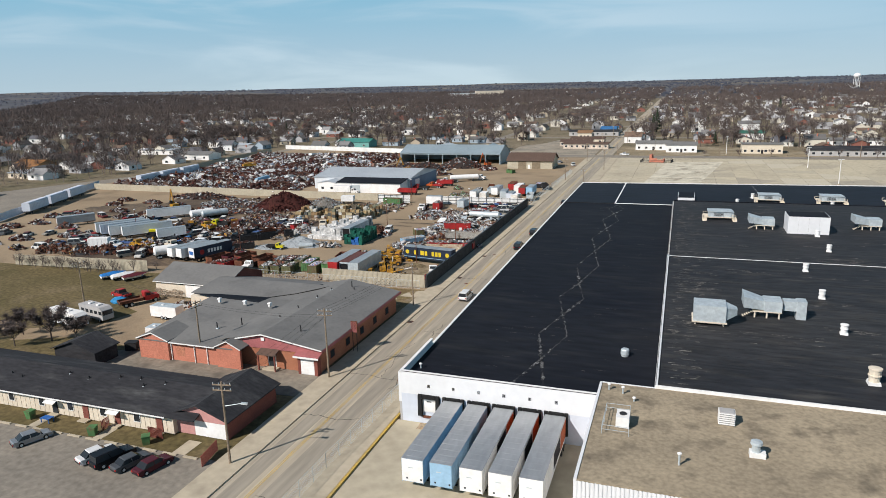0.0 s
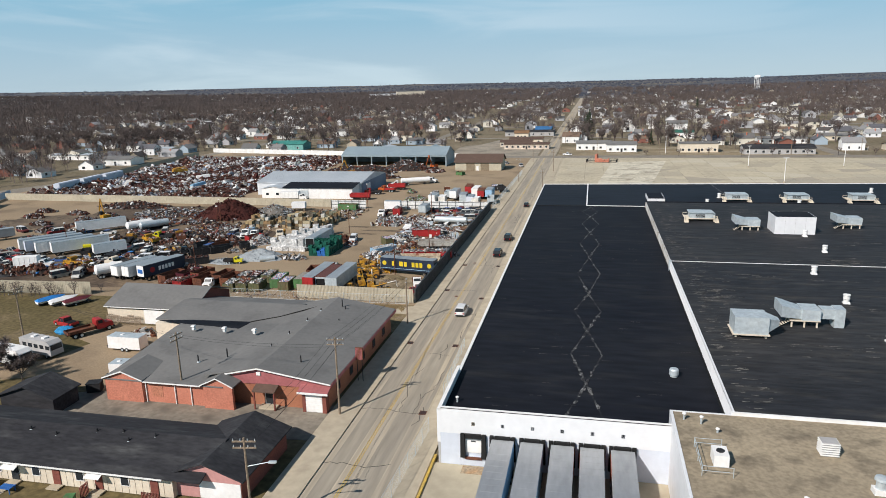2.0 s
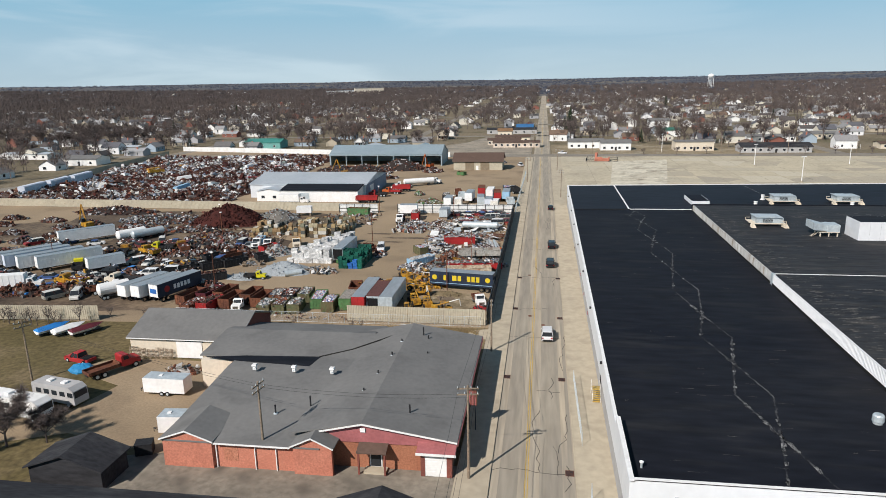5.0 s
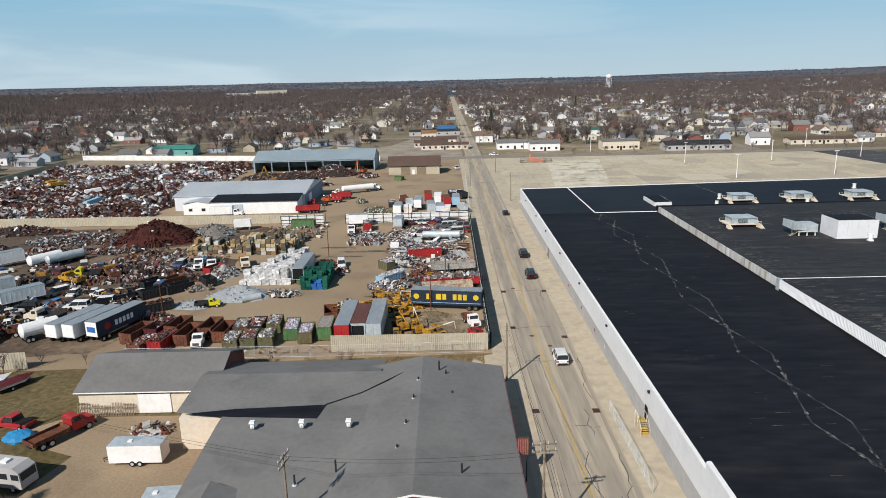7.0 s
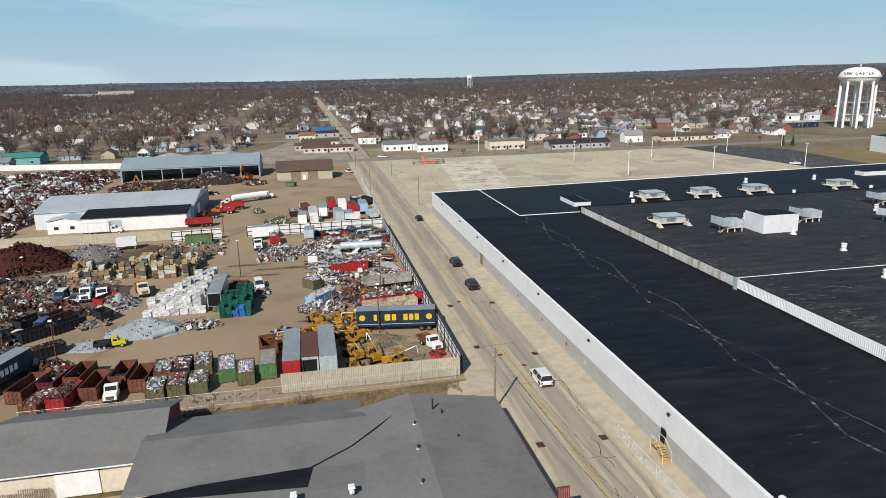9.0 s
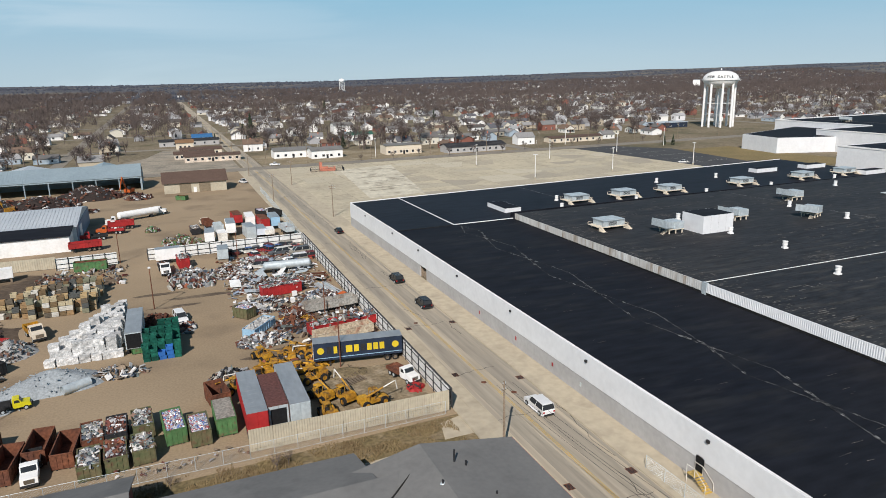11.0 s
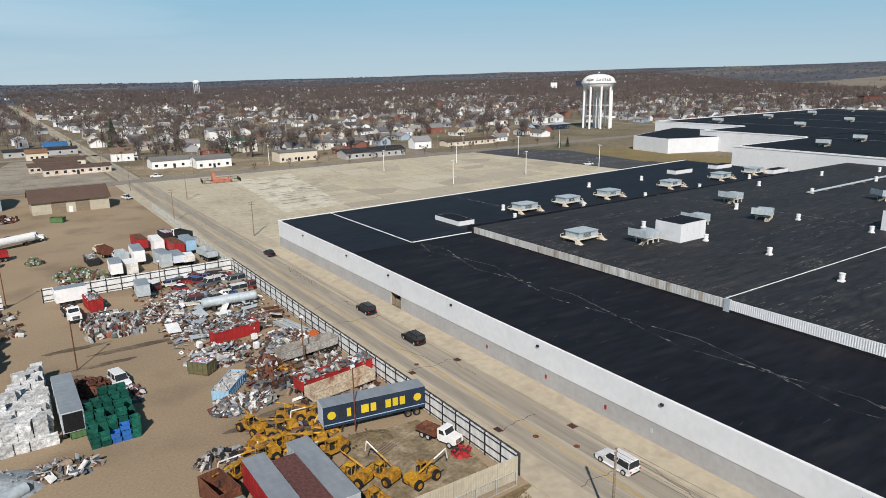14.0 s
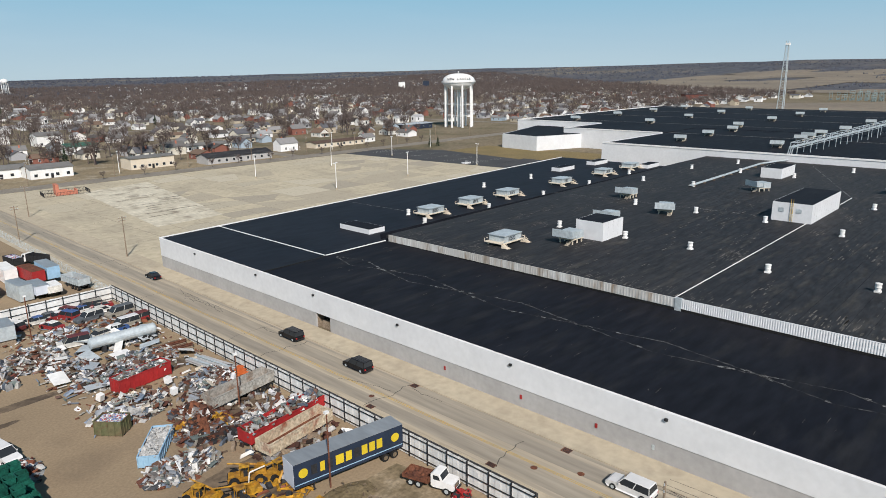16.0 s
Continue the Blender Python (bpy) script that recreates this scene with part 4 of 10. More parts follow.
def roof_unit(x, y, z, rz, hood=True):
    """A galvanised air handler on a timber stand, with a slanted hood."""
    u = thing("air_handler", "galvanised air handling unit on a white timber stand", "air handler", "roof air handlers", pose(x, y, z, 0, 0, rz))
    for a in (-2.4, 2.4):
        for b in (-1.5, 1.5):
            boxpart("leg", u, CREAM, a - 0.1, a + 0.1, b - 0.1, b + 0.1, 0, 0.75)
    boxpart("stand", u, CREAM, -3.0, 3.0, -1.85, 1.85, 0.75, 0.92, label="white painted timber stand")
    boxpart("casing", u, GALV, -2.1, 2.1, -1.55, 1.55, 0.95, 2.55, bevel=0.05)
    bm = B()
    prism(bm, [(-1.75, 2.55), (1.75, 2.55), (1.75, 2.68), (-1.75, 2.75)], "x", -2.3, 2.3)
    part("lid", bm, GALV, u)
    # Dark plate stands for the shade behind the louvre slats.
    boxpart("louvre_opening", u, DARK, -1.0, 0.7, -1.6, -1.552, 1.2, 2.2)
    bm = B()
    for k in range(5):
        bx(bm, -1.0, 0.7, -1.66, -1.605, 1.25 + 0.2 * k, 1.31 + 0.2 * k)
    part("louvre", bm, GALV, u)
    for a in (-3.2, 2.4):
        bm = B()
        saw = [(-1.75, 0.0), (-1.75, 0.75)]
        for k in range(5):
            saw += [(-1.75 - 0.25 * k, 0.75 - 0.15 * k - 0.08), (-2.0 - 0.25 * k, 0.75 - 0.15 * k - 0.08)]
        saw.append((-3.0, 0.0))
        prism(bm, saw, "x", a, a + 0.8)
        part("access_step", bm, CREAM, u, "white timber access steps")
        bm = B()
        tube(bm, (a - 0.03, -3.0, 1.0), (a - 0.03, -1.75, 1.85), 0.05, n=4)
        part("handrail", bm, CREAM, u)
    bm = B()
    for y0 in (-1.8, 1.8):
        tube(bm, (-3, y0, 1.6), (-2.2, y0, 1.6), 0.05, n=4)
        tube(bm, (-3, y0, 0.9), (-3, y0, 1.6), 0.05, n=4)
        tube(bm, (2.2, y0, 1.6), (3, y0, 1.6), 0.05, n=4)
        tube(bm, (3, y0, 0.9), (3, y0, 1.6), 0.05, n=4)
    part("guard_rail", bm, CREAM, u)
    if hood:
        bm = B()
        prism(bm, [(-1.4, 1.0), (-1.4, 2.4), (1.4, 2.4), (1.4, 1.0)], "x", 2.1, 2.6)
        part("end_duct", bm, GALV, u)
    return u


unit_a = roof_unit(45.2, 112.0, 8.25, 0)
unit_a.scale = (1.32, 1.35, 0.85)
for x, y, z in ((61.0, 149.6, 7.02), (78.2, 150.0, 7.02), (96.2, 150.4, 7.02), (126.3, 150.4, 7.02), (154.2, 150.4, 7.02), (175.1, 150.6, 7.02)):
    copy_thing(unit_a, pose(x, y, z, 0, 0, 0))


def hooded_unit(x, y, z, rz, w=1.0):
    """An air intake with a funnel hood on legs."""
    u = thing("air_intake", "galvanised air intake with a flared hood on legs", "air intake", "roof air intakes", pose(x, y, z, 0, 0, rz))
    bm = B()
    for a in (-1.5, 0.0, 1.5):
        for b in (-1.2, 1.2):
            bx(bm, a - 0.09, a + 0.09, b - 0.09, b + 0.09, 0, 0.9)
    bx(bm, -1.8, 1.8, -1.45, 1.45, 0.85, 0.98)
    for k in range(5):
        bx(bm, -2.05 - 0.25 * k, -1.85 - 0.25 * k, -1.3, -0.5, 0.7 - 0.16 * k, 0.75 - 0.16 * k)
    part("stand", bm, CREAM, u, "pale timber stand")
    boxpart("casing", u, GALV, -0.4, 1.8, -1.4, 1.4, 0.98, 2.4, bevel=0.04)
    bm = B()
    quads(bm, [(-0.4, -1.2, 1.1), (-0.4, 1.2, 1.1), (-0.4, 1.2, 2.3), (-0.4, -1.2, 2.3), (-3.0, -1.9, 1.5), (-3.0, 1.9, 1.5), (-3.0, 1.9, 3.0), (-3.0, -1.9, 3.0)],
          [(0, 1, 2, 3), (0, 4, 5, 1), (1, 5, 6, 2), (2, 6, 7, 3), (3, 7, 4, 0), (4, 7, 6, 5)])
    part("hood", bm, GALV, u, "flared sheet metal hood")
    boxpart("hatch", u, WHITE, 1.805, 1.83, -0.6, 0.6, 1.2, 2.2)
    return u


hood_a = hooded_unit(55.0, 101.5, 8.25, 0)
hood_a.scale = (1.2, 1.3, 1.1)
for x, y, rz in ((78.5, 105.5, 0), (97.0, 99.5, 20), (147, 92.5, -30), (112, 118, 0), (165, 60, 0)):
    copy_thing(hood_a, pose(x, y, 8.25, 0, 0, rz))
near = thing("rooftop_plant", "large galvanised rooftop unit with flared cowl and duct", "air handler", m=pose(40.4, 28.2, 8.25))
boxpart("casing", near, GALV, -2.6, 2.0, -1.9, 1.9, 0.6, 3.1, bevel=0.05)
bm = B()
quads(bm, [(2.0, -1.7, 0.9), (2.0, 1.7, 0.9), (2.0, 1.7, 2.9), (2.0, -1.7, 2.9), (3.6, -0.7, 1.6), (3.6, 0.7, 1.6), (3.6, 0.7, 2.5), (3.6, -0.7, 2.5)], [(0, 3, 2, 1), (0, 1, 5, 4), (1, 2, 6, 5), (2, 3, 7, 6), (3, 0, 4, 7), (4, 5, 6, 7)])
part("cowl", bm, GALV, near)
bm = B()
for a in (-2.3, 1.7):
    for b in (-1.6, 1.6):
        bx(bm, a - 0.12, a + 0.12, b - 0.12, b + 0.12, 0, 0.6)
bx(bm, -2.8, 2.2, -2.05, 2.05, 0.42, 0.6)
part("stand", bm, CREAM, near, "pale timber stand")
near2 = hooded_unit(48.6, 33.4, 8.25, 0)
near2.scale = (1.15, 1.15, 1.15)
bm = B()
bx(bm, 2.0, 4.6, -0.8, 0.8, 1.1, 2.4)
bx(bm, 3.6, 4.8, -0.9, 0.9, 0.0, 2.5)
part("duct", bm, GALV, near2)
louv = thing("louvre_box", "white slatted ventilator box on the gravel roof", "roof vent", m=pose(40.9, -4.5, 8.05))
boxpart("body", louv, GREY_WALL, -0.75, 0.75, -0.6, 0.6, 0, 1.5)
for k in range(6):
    boxpart("slat", louv, WHITE, -0.85, 0.85, -0.72, 0.72, 0.12 + k * 0.24, 0.2 + k * 0.24)
ac = thing("roof_condenser", "white condenser inside a pipe guard rail", "air conditioner", m=pose(30.2, -8.0, 8.05))
boxpart("body", ac, WHITE, -0.7, 0.7, -1.0, 1.0, 0.1, 1.3, bevel=0.06)
bm = B()
turned(bm, [(0.4, 1.3), (0.4, 1.38)], 14)
part("fan_grille", bm, STEEL, ac)
bm = B()
for z in (0.55, 1.05):
    for a, b in (((-2.0, -2.6), (-2.0, 2.6)), ((-2.0, 2.6), (0.6, 2.6)), ((-2.0, -2.6), (0.8, -2.6))):
        tube(bm, (*a, z), (*b, z), 0.03, n=5)
for p in ((-2, -2.6), (-2, 0), (-2, 2.6), (0.6, 2.6), (0.8, -2.6)):
    tube(bm, (*p, 0), (*p, 1.1), 0.035, n=5)
part("guard_rail", bm, GALV, ac)
cap = thing("mushroom_vent", "galvanised mushroom fan with motor box", "roof vent", m=pose(43.3, -10.8, 8.05))
boxpart("base", cap, WHITE, -0.6, 0.9, -0.5, 0.5, 0, 0.5)
bm = B()
turned(bm, [(0.42, 0.5), (0.42, 1.3), (0.6, 1.35), (0.55, 1.6), (0.2, 1.7)], 14)
part("drum", bm, GALV, cap)
for x, y, h in ((36.1, -14.7, 1.2), (27.9, 0.4, 0.7), (29.6, -0.3, 0.8), (1.6, 4.2, 0.6), (25.8, 1.0, 0.5), (31, -2, 0.4)):
    p = thing("vent_pipe", "small metal vent pipe with cap on the roof", "vent pipe", "roof vent pipes", pose(x, y, 8.05 if x > 26.9 else roof_z(y)))
    bm = B()
    tube(bm, (0, 0, 0), (0, 0, h), 0.11, n=8)
    part("pipe", bm, GALV, p)
    bm = B()
    turned(bm, [(0.22, h), (0.22, h + 0.12), (0.05, h + 0.22)], 10)
    part("cap", bm, WHITE, p)


def penthouse(name, x0, x1, y0, y1, z, h, label, ladder=False):
    p = thing(name, label, "roof penthouse", m=pose((x0 + x1) / 2, (y0 + y1) / 2, z))
    w, d = (x1 - x0) / 2, (y1 - y0) / 2
    boxpart("wall", p, WHITE_WALL, -w, w, -d, d, 0, h, label="white flat metal wall")
    boxpart("roof", p, RUBBER_ROOF, -w + 0.12, w - 0.12, -d + 0.12, d - 0.12, h, h + 0.02)
    for k in range(1, max(2, int(w))):
        x = -w + k * 2 * w / max(2, int(w))
        boxpart("panel_seam", p, GREY_WALL, x - 0.015, x + 0.015, -d - 0.006, -d - 0.001, 0.02, h - 0.02)
    if ladder:
        bm = B()
        for o in (-0.25, 0.25):
            tube(bm, (-w - 0.2, o, 0), (-w - 0.2, o, h + 1.0), 0.05, n=5)
        for k in range(int(h / 0.35)):
            tube(bm, (-w - 0.2, -0.25, 0.3 + k * 0.35), (-w - 0.2, 0.25, 0.3 + k * 0.35), 0.03, n=5)
        part("ladder", bm, PAINT_Y, p, "yellow steel ladder")
        for o in (-2.2, 1.8):
            boxpart("louvre", p, GALV, -w - 0.1, -w - 0.035, o, o + 1.2, h * 0.5, h * 0.5 + 1.0)
    return p


penthouse("roof_penthouse", 59.6, 68.4, 96.4, 103.2, 8.25, 4.1, "white ribbed metal penthouse with a black roof")
penthouse("roof_penthouse", 106.0, 131.5, 67.4, 76.4, 8.25, 4.6, "tall white ribbed penthouse with a yellow ladder", True)
penthouse("roof_penthouse", 174.5, 189, 94.8, 101.5, 8.25, 3.4, "small white metal penthouse on the far roof")
penthouse("roof_hatch", 34.6, 39.6, 144.5, 155.5, 7.02, 1.15, "low white roof curb with a black top")
for x, y in ((156, 169), (180, 168), (184, 147)):
    penthouse("roof_hatch", x - 5, x + 5, y - 2, y + 2, 7.02, 1.4, "low white box on the north roof strip")

# pipes over the far roof
pr = thing("pipe_rack", "galvanised pipe rack crossing the factory roof", "pipe rack", m=pose(0, 0, 0))
bm = B()
for o in (-0.5, 0, 0.5):
    tube(bm, (140, 111.4 + o, 8.75), (207, 112.2 + o, 8.75), 0.14, n=7)
for o in (-0.7, 0, 0.7):
    tube(bm, (207, 112.2 + o, 8.75), (223, 107 + o, 9.1), 0.18, n=7)
    tube(bm, (223, 107 + o, 9.1), (222, 106 + o, 14.2), 0.2, n=7)
    tube(bm, (222, 106 + o, 14.2), (420, 88 + o, 18.0), 0.24, n=7)
part("pipe", bm, GALV, pr, "dull metal pipes")
for k in range(9):
    x = 142 + k * 8
    boxpart("pipe_block", pr, WOOD, x, x + 0.3, 110.6, 112.9, 8.26, 8.62)
for k in range(15):
    x = 224 + k * 14
    y, z = 105.8 - (x - 222) * 0.091, 14.0 + (x - 222) * 0.0192
    bm = B()
    for o in (-1.3, 1.3):
        tube(bm, (x, y + o, 10.9), (x, y + o, z + 1.8), 0.14, n=5)
    tube(bm, (x, y - 1.3, z + 1.8), (x, y + 1.3, z + 1.8), 0.12, n=5)
    tube(bm, (x, y - 1.3, z - 0.3), (x, y + 1.3, z - 0.3), 0.12, n=5)
    for o in (-1.3, 1.3):
        tube(bm, (x, y + o, z - 0.3), (x + 7, y - 0.64 + o, z + 1.93), 0.09, n=4)
        tube(bm, (x + 7, y - 0.64 + o, z + 1.93), (x + 14, y - 1.27 + o, z - 0.03), 0.09, n=4)
        tube(bm, (x, y + o, z + 1.8), (x + 14, y - 1.27 + o, z + 2.07), 0.12, n=4)
        tube(bm, (x, y + o, z - 0.3), (x + 14, y - 1.27 + o, z - 0.03), 0.12, n=4)
    part("truss_bay", bm, GALV, pr)


# ---- far wings of the factory ----
def far_wing():
    t = thing("factory_wing", "far factory wing with white walls and a wide black roof", "factory building")
    bm = B()
    bm.free()
    for a in ((222.0, 222.6, 20.0, 190.0, 0.0, 11.2), (222.6, 285.4, 189.4, 190.0, 0.0, 11.2), (285.4, 286.0, 189.4, 252.0, 0.0, 11.4), (285.4, 330.0, 252.0, 252.6, 0.0, 11.4), (329.4, 330.0, 252.6, 320.0, 0.0, 11.4), (222.6, 560.0, 20.0, 20.6, 0.0, 11.2)):
        boxpart("wall", t, WHITE_WALL, *a, label="white metal wall")
    bm = B()
    prism(bm, [(222.6, 20.6), (330, 20.6), (330, 189.4), (222.6, 189.4)], "z", 10.2, 10.9)
    prism(bm, [(330, 20.6), (560, 20.6), (560, 320), (330, 320)], "z", 10.4, 11.1)
    prism(bm, [(286.0, 190), (330, 190), (330, 252), (286.0, 252)], "z", 10.4, 11.1)
    part("roof", bm, RUBBER_ROOF, t, "black membrane roof")
    bm = B()
    bx(bm, 285.2, 286.1, 190, 252.6, 11.1, 11.6)
    bx(bm, 330, 560, 319.7, 320.3, 0.0, 11.6)
    bx(bm, 329.2, 330.1, 252.6, 320, 11.1, 11.6)
    bx(bm, 221.8, 222.6, 20, 190, 10.8, 11.4)
    part("coping", bm, WHITE, t)
    bm = B()
    for x in range(290, 551, 62):
        bx(bm, x, x + 0.5, 22, 188 if x < 330 else 318, 11.15, 11.25)
    part("roof_joint", bm, CHALK, t)
    a = thing("white_annex", "windowless white panelled annex beside a dry lawn", "factory building")
    bm = B()
    prism(bm, [(255, 251), (285, 240), (325, 250), (325, 300), (259, 279)], "z", 0, 8.2)
    part("wall", bm, WHITE_WALL, a)
    bm = B()
    prism(bm, [(256, 252), (285, 241), (324, 251), (324, 299), (260, 278.3)], "z", 8.21, 8.3)
    part("roof", bm, RUBBER_ROOF, a)
    boxpart("door", a, GALV, 257.4, 257.6, 265, 266.2, 0, 2.2)


far_wing()
hood_far = hooded_unit(300, 120, 10.9, 0)
hood_far.scale = (1.5, 1.5, 1.1)
for x in range(250, 330, 34):
    for y in range(30, 186, 45):
        if (x, y) != (300, 120):
            h = copy_thing(hood_far, pose(x + (y % 7), y, 10.9, 0, 0, 15))
for x in range(350, 540, 60):
    for y in range(60, 310, 56):
        h = copy_thing(hood_far, pose(x, y, 11.1, 0, 0, 15))

# ---- buildings west of the street ----
def gable_roof(bm, x0, x1, y0, y1, ze, zr, axis, over=0.35, th=0.16, mid=None):
    """Two roof slabs with eaves at ze and the ridge at zr, along axis x or y."""
    if axis == "x":
        m = (y0 + y1) / 2 if mid is None else mid
        for a in (y0 - over, y1 + over):
            prism(bm, [(a, ze), (m, zr), (m, zr + th), (a, ze + th)], "x", x0 - over, x1 + over)
    else:
        m = (x0 + x1) / 2 if mid is None else mid
        for a in (x0 - over, x1 + over):
            prism(bm, [(a, ze), (m, zr), (m, zr + th), (a, ze + th)], "y", y0 - over, y1 + over)


def window(parent, x, y, z, w, h, face="s", frame=WHITE):
    """A small window with frame and pane on a wall that faces s, e or w."""
    t = part("window", B(), frame, parent)
    bm = B()
    f = 0.07
    if face == "s":
        for a in ((x - w / 2 - f, x + w / 2 + f, y - 0.06, y - 0.003, z - f, z), (x - w / 2 - f, x + w / 2 + f, y - 0.06, y - 0.003, z + h, z + h + f), (x - w / 2 - f, x - w / 2, y - 0.06, y - 0.003, z, z + h), (x + w / 2, x + w / 2 + f, y - 0.06, y - 0.003, z, z + h)):
            bx(bm, *a)
        pane = (x - w / 2, x + w / 2, y - 0.035, y - 0.003, z, z + h)
    else:
        s = 1 if face == "e" else -1
        lo, hi = sorted((x + s * 0.003, x + s * 0.06))
        for a in ((lo, hi, y - w / 2 - f, y + w / 2 + f, z - f, z), (lo, hi, y - w / 2 - f, y + w / 2 + f, z + h, z + h + f), (lo, hi, y - w / 2 - f, y - w / 2, z, z + h), (lo, hi, y + w / 2, y + w / 2 + f, z, z + h)):
            bx(bm, *a)
        lo, hi = sorted((x + s * 0.003, x + s * 0.035))
        pane = (lo, hi, y - w / 2, y + w / 2, z, z + h)
    bm.to_mesh(t.data)
    bm.free()
    boxpart("pane", t, GLASS, *pane)
    return t


def brick_building():
    t = thing("brick_building", "low red brick hall with wide grey shingle roofs", "commercial building")
    # east wing with its ridge along the street
    bm = B()
    prism(bm, [(-36.0, 0), (-18.6, 0), (-18.6, 4.2), (-28.8, 5.85), (-36.0, 4.35)], "y", 10.6, 42.0)
    part("east_wing_wall", bm, mat("brown_brick", (0.36, 0.150, 0.085), (0.30, 0.12, 0.07), 0.9, big=0.4, fine=5, amt=0.22), t, "brown-red brick wall")
    bm = B()
    prism(bm, [(-17.7, 4.1), (-28.8, 5.92), (-28.8, 6.08), (-17.7, 4.28)], "y", 10.0, 42.6)
    prism(bm, [(-37.5, 4.15), (-28.8, 5.92), (-28.8, 6.08), (-37.5, 4.33)], "y", 10.0, 42.6)
    part("east_wing_roof", bm, SHINGLE, t, "grey shingle roof")
    bm = B()
    prism(bm, [(-34.2, 4.2), (-28.8, 5.6), (-19.0, 4.05), (-19.0, 3.3), (-34.2, 3.3)], "y", 10.45, 10.58)
    part("gable_siding", bm, SIDING_R, t, "rose red gable siding")
    bm = B()
    for a, b in (((-34.8, 4.6), (-28.8, 5.95)), ((-28.8, 5.95), (-17.7, 4.24))):
        prism(bm, [a, b, (b[0], b[1] - 0.2), (a[0], a[1] - 0.2)], "y", 9.94, 10.0)
    part("fascia", bm, WHITE, t)
    # west wing, south range
    bm = B()
    prism(bm, [(8.8, 0), (8.8, 3.4), (26.4, 4.5), (28.6, 4.4), (28.6, 0)], "x", -52.6, -36.1)
    part("west_wing_wall", bm, BRICK, t, "orange-red brick wall")
    bm = B()
    prism(bm, [(8.2, 3.33), (26.6, 4.62), (26.6, 4.78), (8.2, 3.5)], "x", -53.0, -33.4)
    prism(bm, [(26.6, 4.62), (30.6, 4.62), (30.6, 4.76), (26.6, 4.76)], "x", -53.0, -31.5)
    part("west_wing_roof", bm, SHINGLE, t, "grey shingle roof")
    # north range
    bm = B()
    prism(bm, [(29.0, 0), (29.0, 4.3), (39.2, 5.1), (48.0, 3.0), (48.0, 0)], "x", -58.6, -36.05)
    part("north_wing_wall", bm, CREAM, t, "cream painted wall")
    bm = B()
    prism(bm, [(30.0, 4.5), (39.3, 5.25), (39.3, 5.4), (30.0, 4.68)], "x", -59.2, -31.0)
    prism(bm, [(39.3, 5.25), (48.6, 2.9), (48.6, 3.06), (39.3, 5.4)], "x", -59.2, -34.5)
    part("north_wing_roof", bm, SHINGLE, t, "grey shingle roof")
    bm = B()
    prism(bm, [(-57.8, 29.2), (-52, 28.2), (-41.2, 27.4), (-40.6, 30.9), (-52, 30.2)], "z", 4.7, 4.79)
    part("tarred_valley", bm, RUBBER_ROOF, t, "black tarred roof valley")
    bm = B()
    for a, b in (((-40.8, 30.8, 4.80), (-36.5, 33.6, 5.0)), ((-36.5, 33.6, 5.0), (-31.2, 38.6, 5.5))):
        tube(bm, a, b, 0.09, n=5)
    part("valley_seam", bm, TAR, t)
    bm = B()
    prism(bm, [(29.25, 2.2), (29.25, 3.3), (29.6, 3.3), (29.6, 2.2)], "x", -58.6, -52)
    part("red_fascia", bm, SIDING_R, t)
    # small front gables
    for x0, x1, m in ((-52.8, -46.6, BRICK), (-36.6, -32.0, BRICK)):
        xm = (x0 + x1) / 2
        bm = B()
        prism(bm, [(x0, 0), (x1, 0), (x1, 3.6), (xm, 4.7), (x0, 3.6)], "y", 8.3, 8.79)
        part("gable_wall", bm, m, t)
        bm = B()
        prism(bm, [(x0 - 0.3, 3.5), (xm, 4.75), (xm, 4.9), (x0 - 0.3, 3.66)], "y", 8.0, 14.5)
        prism(bm, [(x1 + 0.3, 3.5), (xm, 4.75), (xm, 4.9), (x1 + 0.3, 3.66)], "y", 8.0, 14.5)
        part("gable_roof", bm, SHINGLE, t)
        bm = B()
        for a, b in (((x0 - 0.3, 3.66), (xm, 4.9)), ((xm, 4.9), (x1 + 0.3, 3.66))):
            prism(bm, [a, b, (b[0], b[1] - 0.18), (a[0], a[1] - 0.18)], "y", 7.95, 7.998)
        part("bargeboard", bm, WHITE, t)
    boxpart("gutter", t, WHITE, -46.3, -36.9, 8.06, 8.18, 3.3, 3.46)
    for x in (-41.5, -38.9, -46.3):
        boxpart("downpipe", t, WHITE, x, x + 0.1, 8.6, 8.78, 0, 3.35)
    boxpart("patched_brick", t, mat("infill_brick", (0.44, 0.19, 0.12), (0.40, 0.16, 0.10), 0.9, big=1, fine=5), -45.4, -43.6, 8.76, 8.796, 0.9, 2.6)
    # entrance porch, garage
    boxpart("door", t, GLASS, -28.0, -26.8, 10.5, 10.58, 0.3, 2.5, label="glazed entrance door")
    boxpart("door_frame", t, WHITE, -28.15, -26.65, 10.54, 10.6, 0.2, 2.62)
    boxpart("entrance_step", t, PAVE, -28.6, -26.0, 9.2, 10.45, 0, 0.28)
    bm = B()
    prism(bm, [(8.9, 2.75), (10.44, 3.25), (10.44, 3.4), (8.9, 2.9)], "x", -29.3, -25.8)
    part("porch_roof", bm, BROWN_ROOF, t, "dark brown porch roof")
    for x in (-29.1, -26.0):
        boxpart("porch_post", t, BRICK_D, x - 0.1, x + 0.1, 9.0, 9.2, 0, 2.78)
    boxpart("garage_door", t, WHITE, -21.4, -18.9, 9.55, 9.62, 0.05, 2.7, label="white panelled garage door")
    for k in range(4):
        boxpart("door_panel", t, WHITE, -21.3, -19.0, 9.51, 9.548, 0.12 + k * 0.65, 0.68 + k * 0.65)
    bm = B()
    bx(bm, -21.9, -21.4, 9.5, 10.58, 0, 3.2)
    bx(bm, -18.9, -18.3, 9.5, 10.58, 0, 3.2)
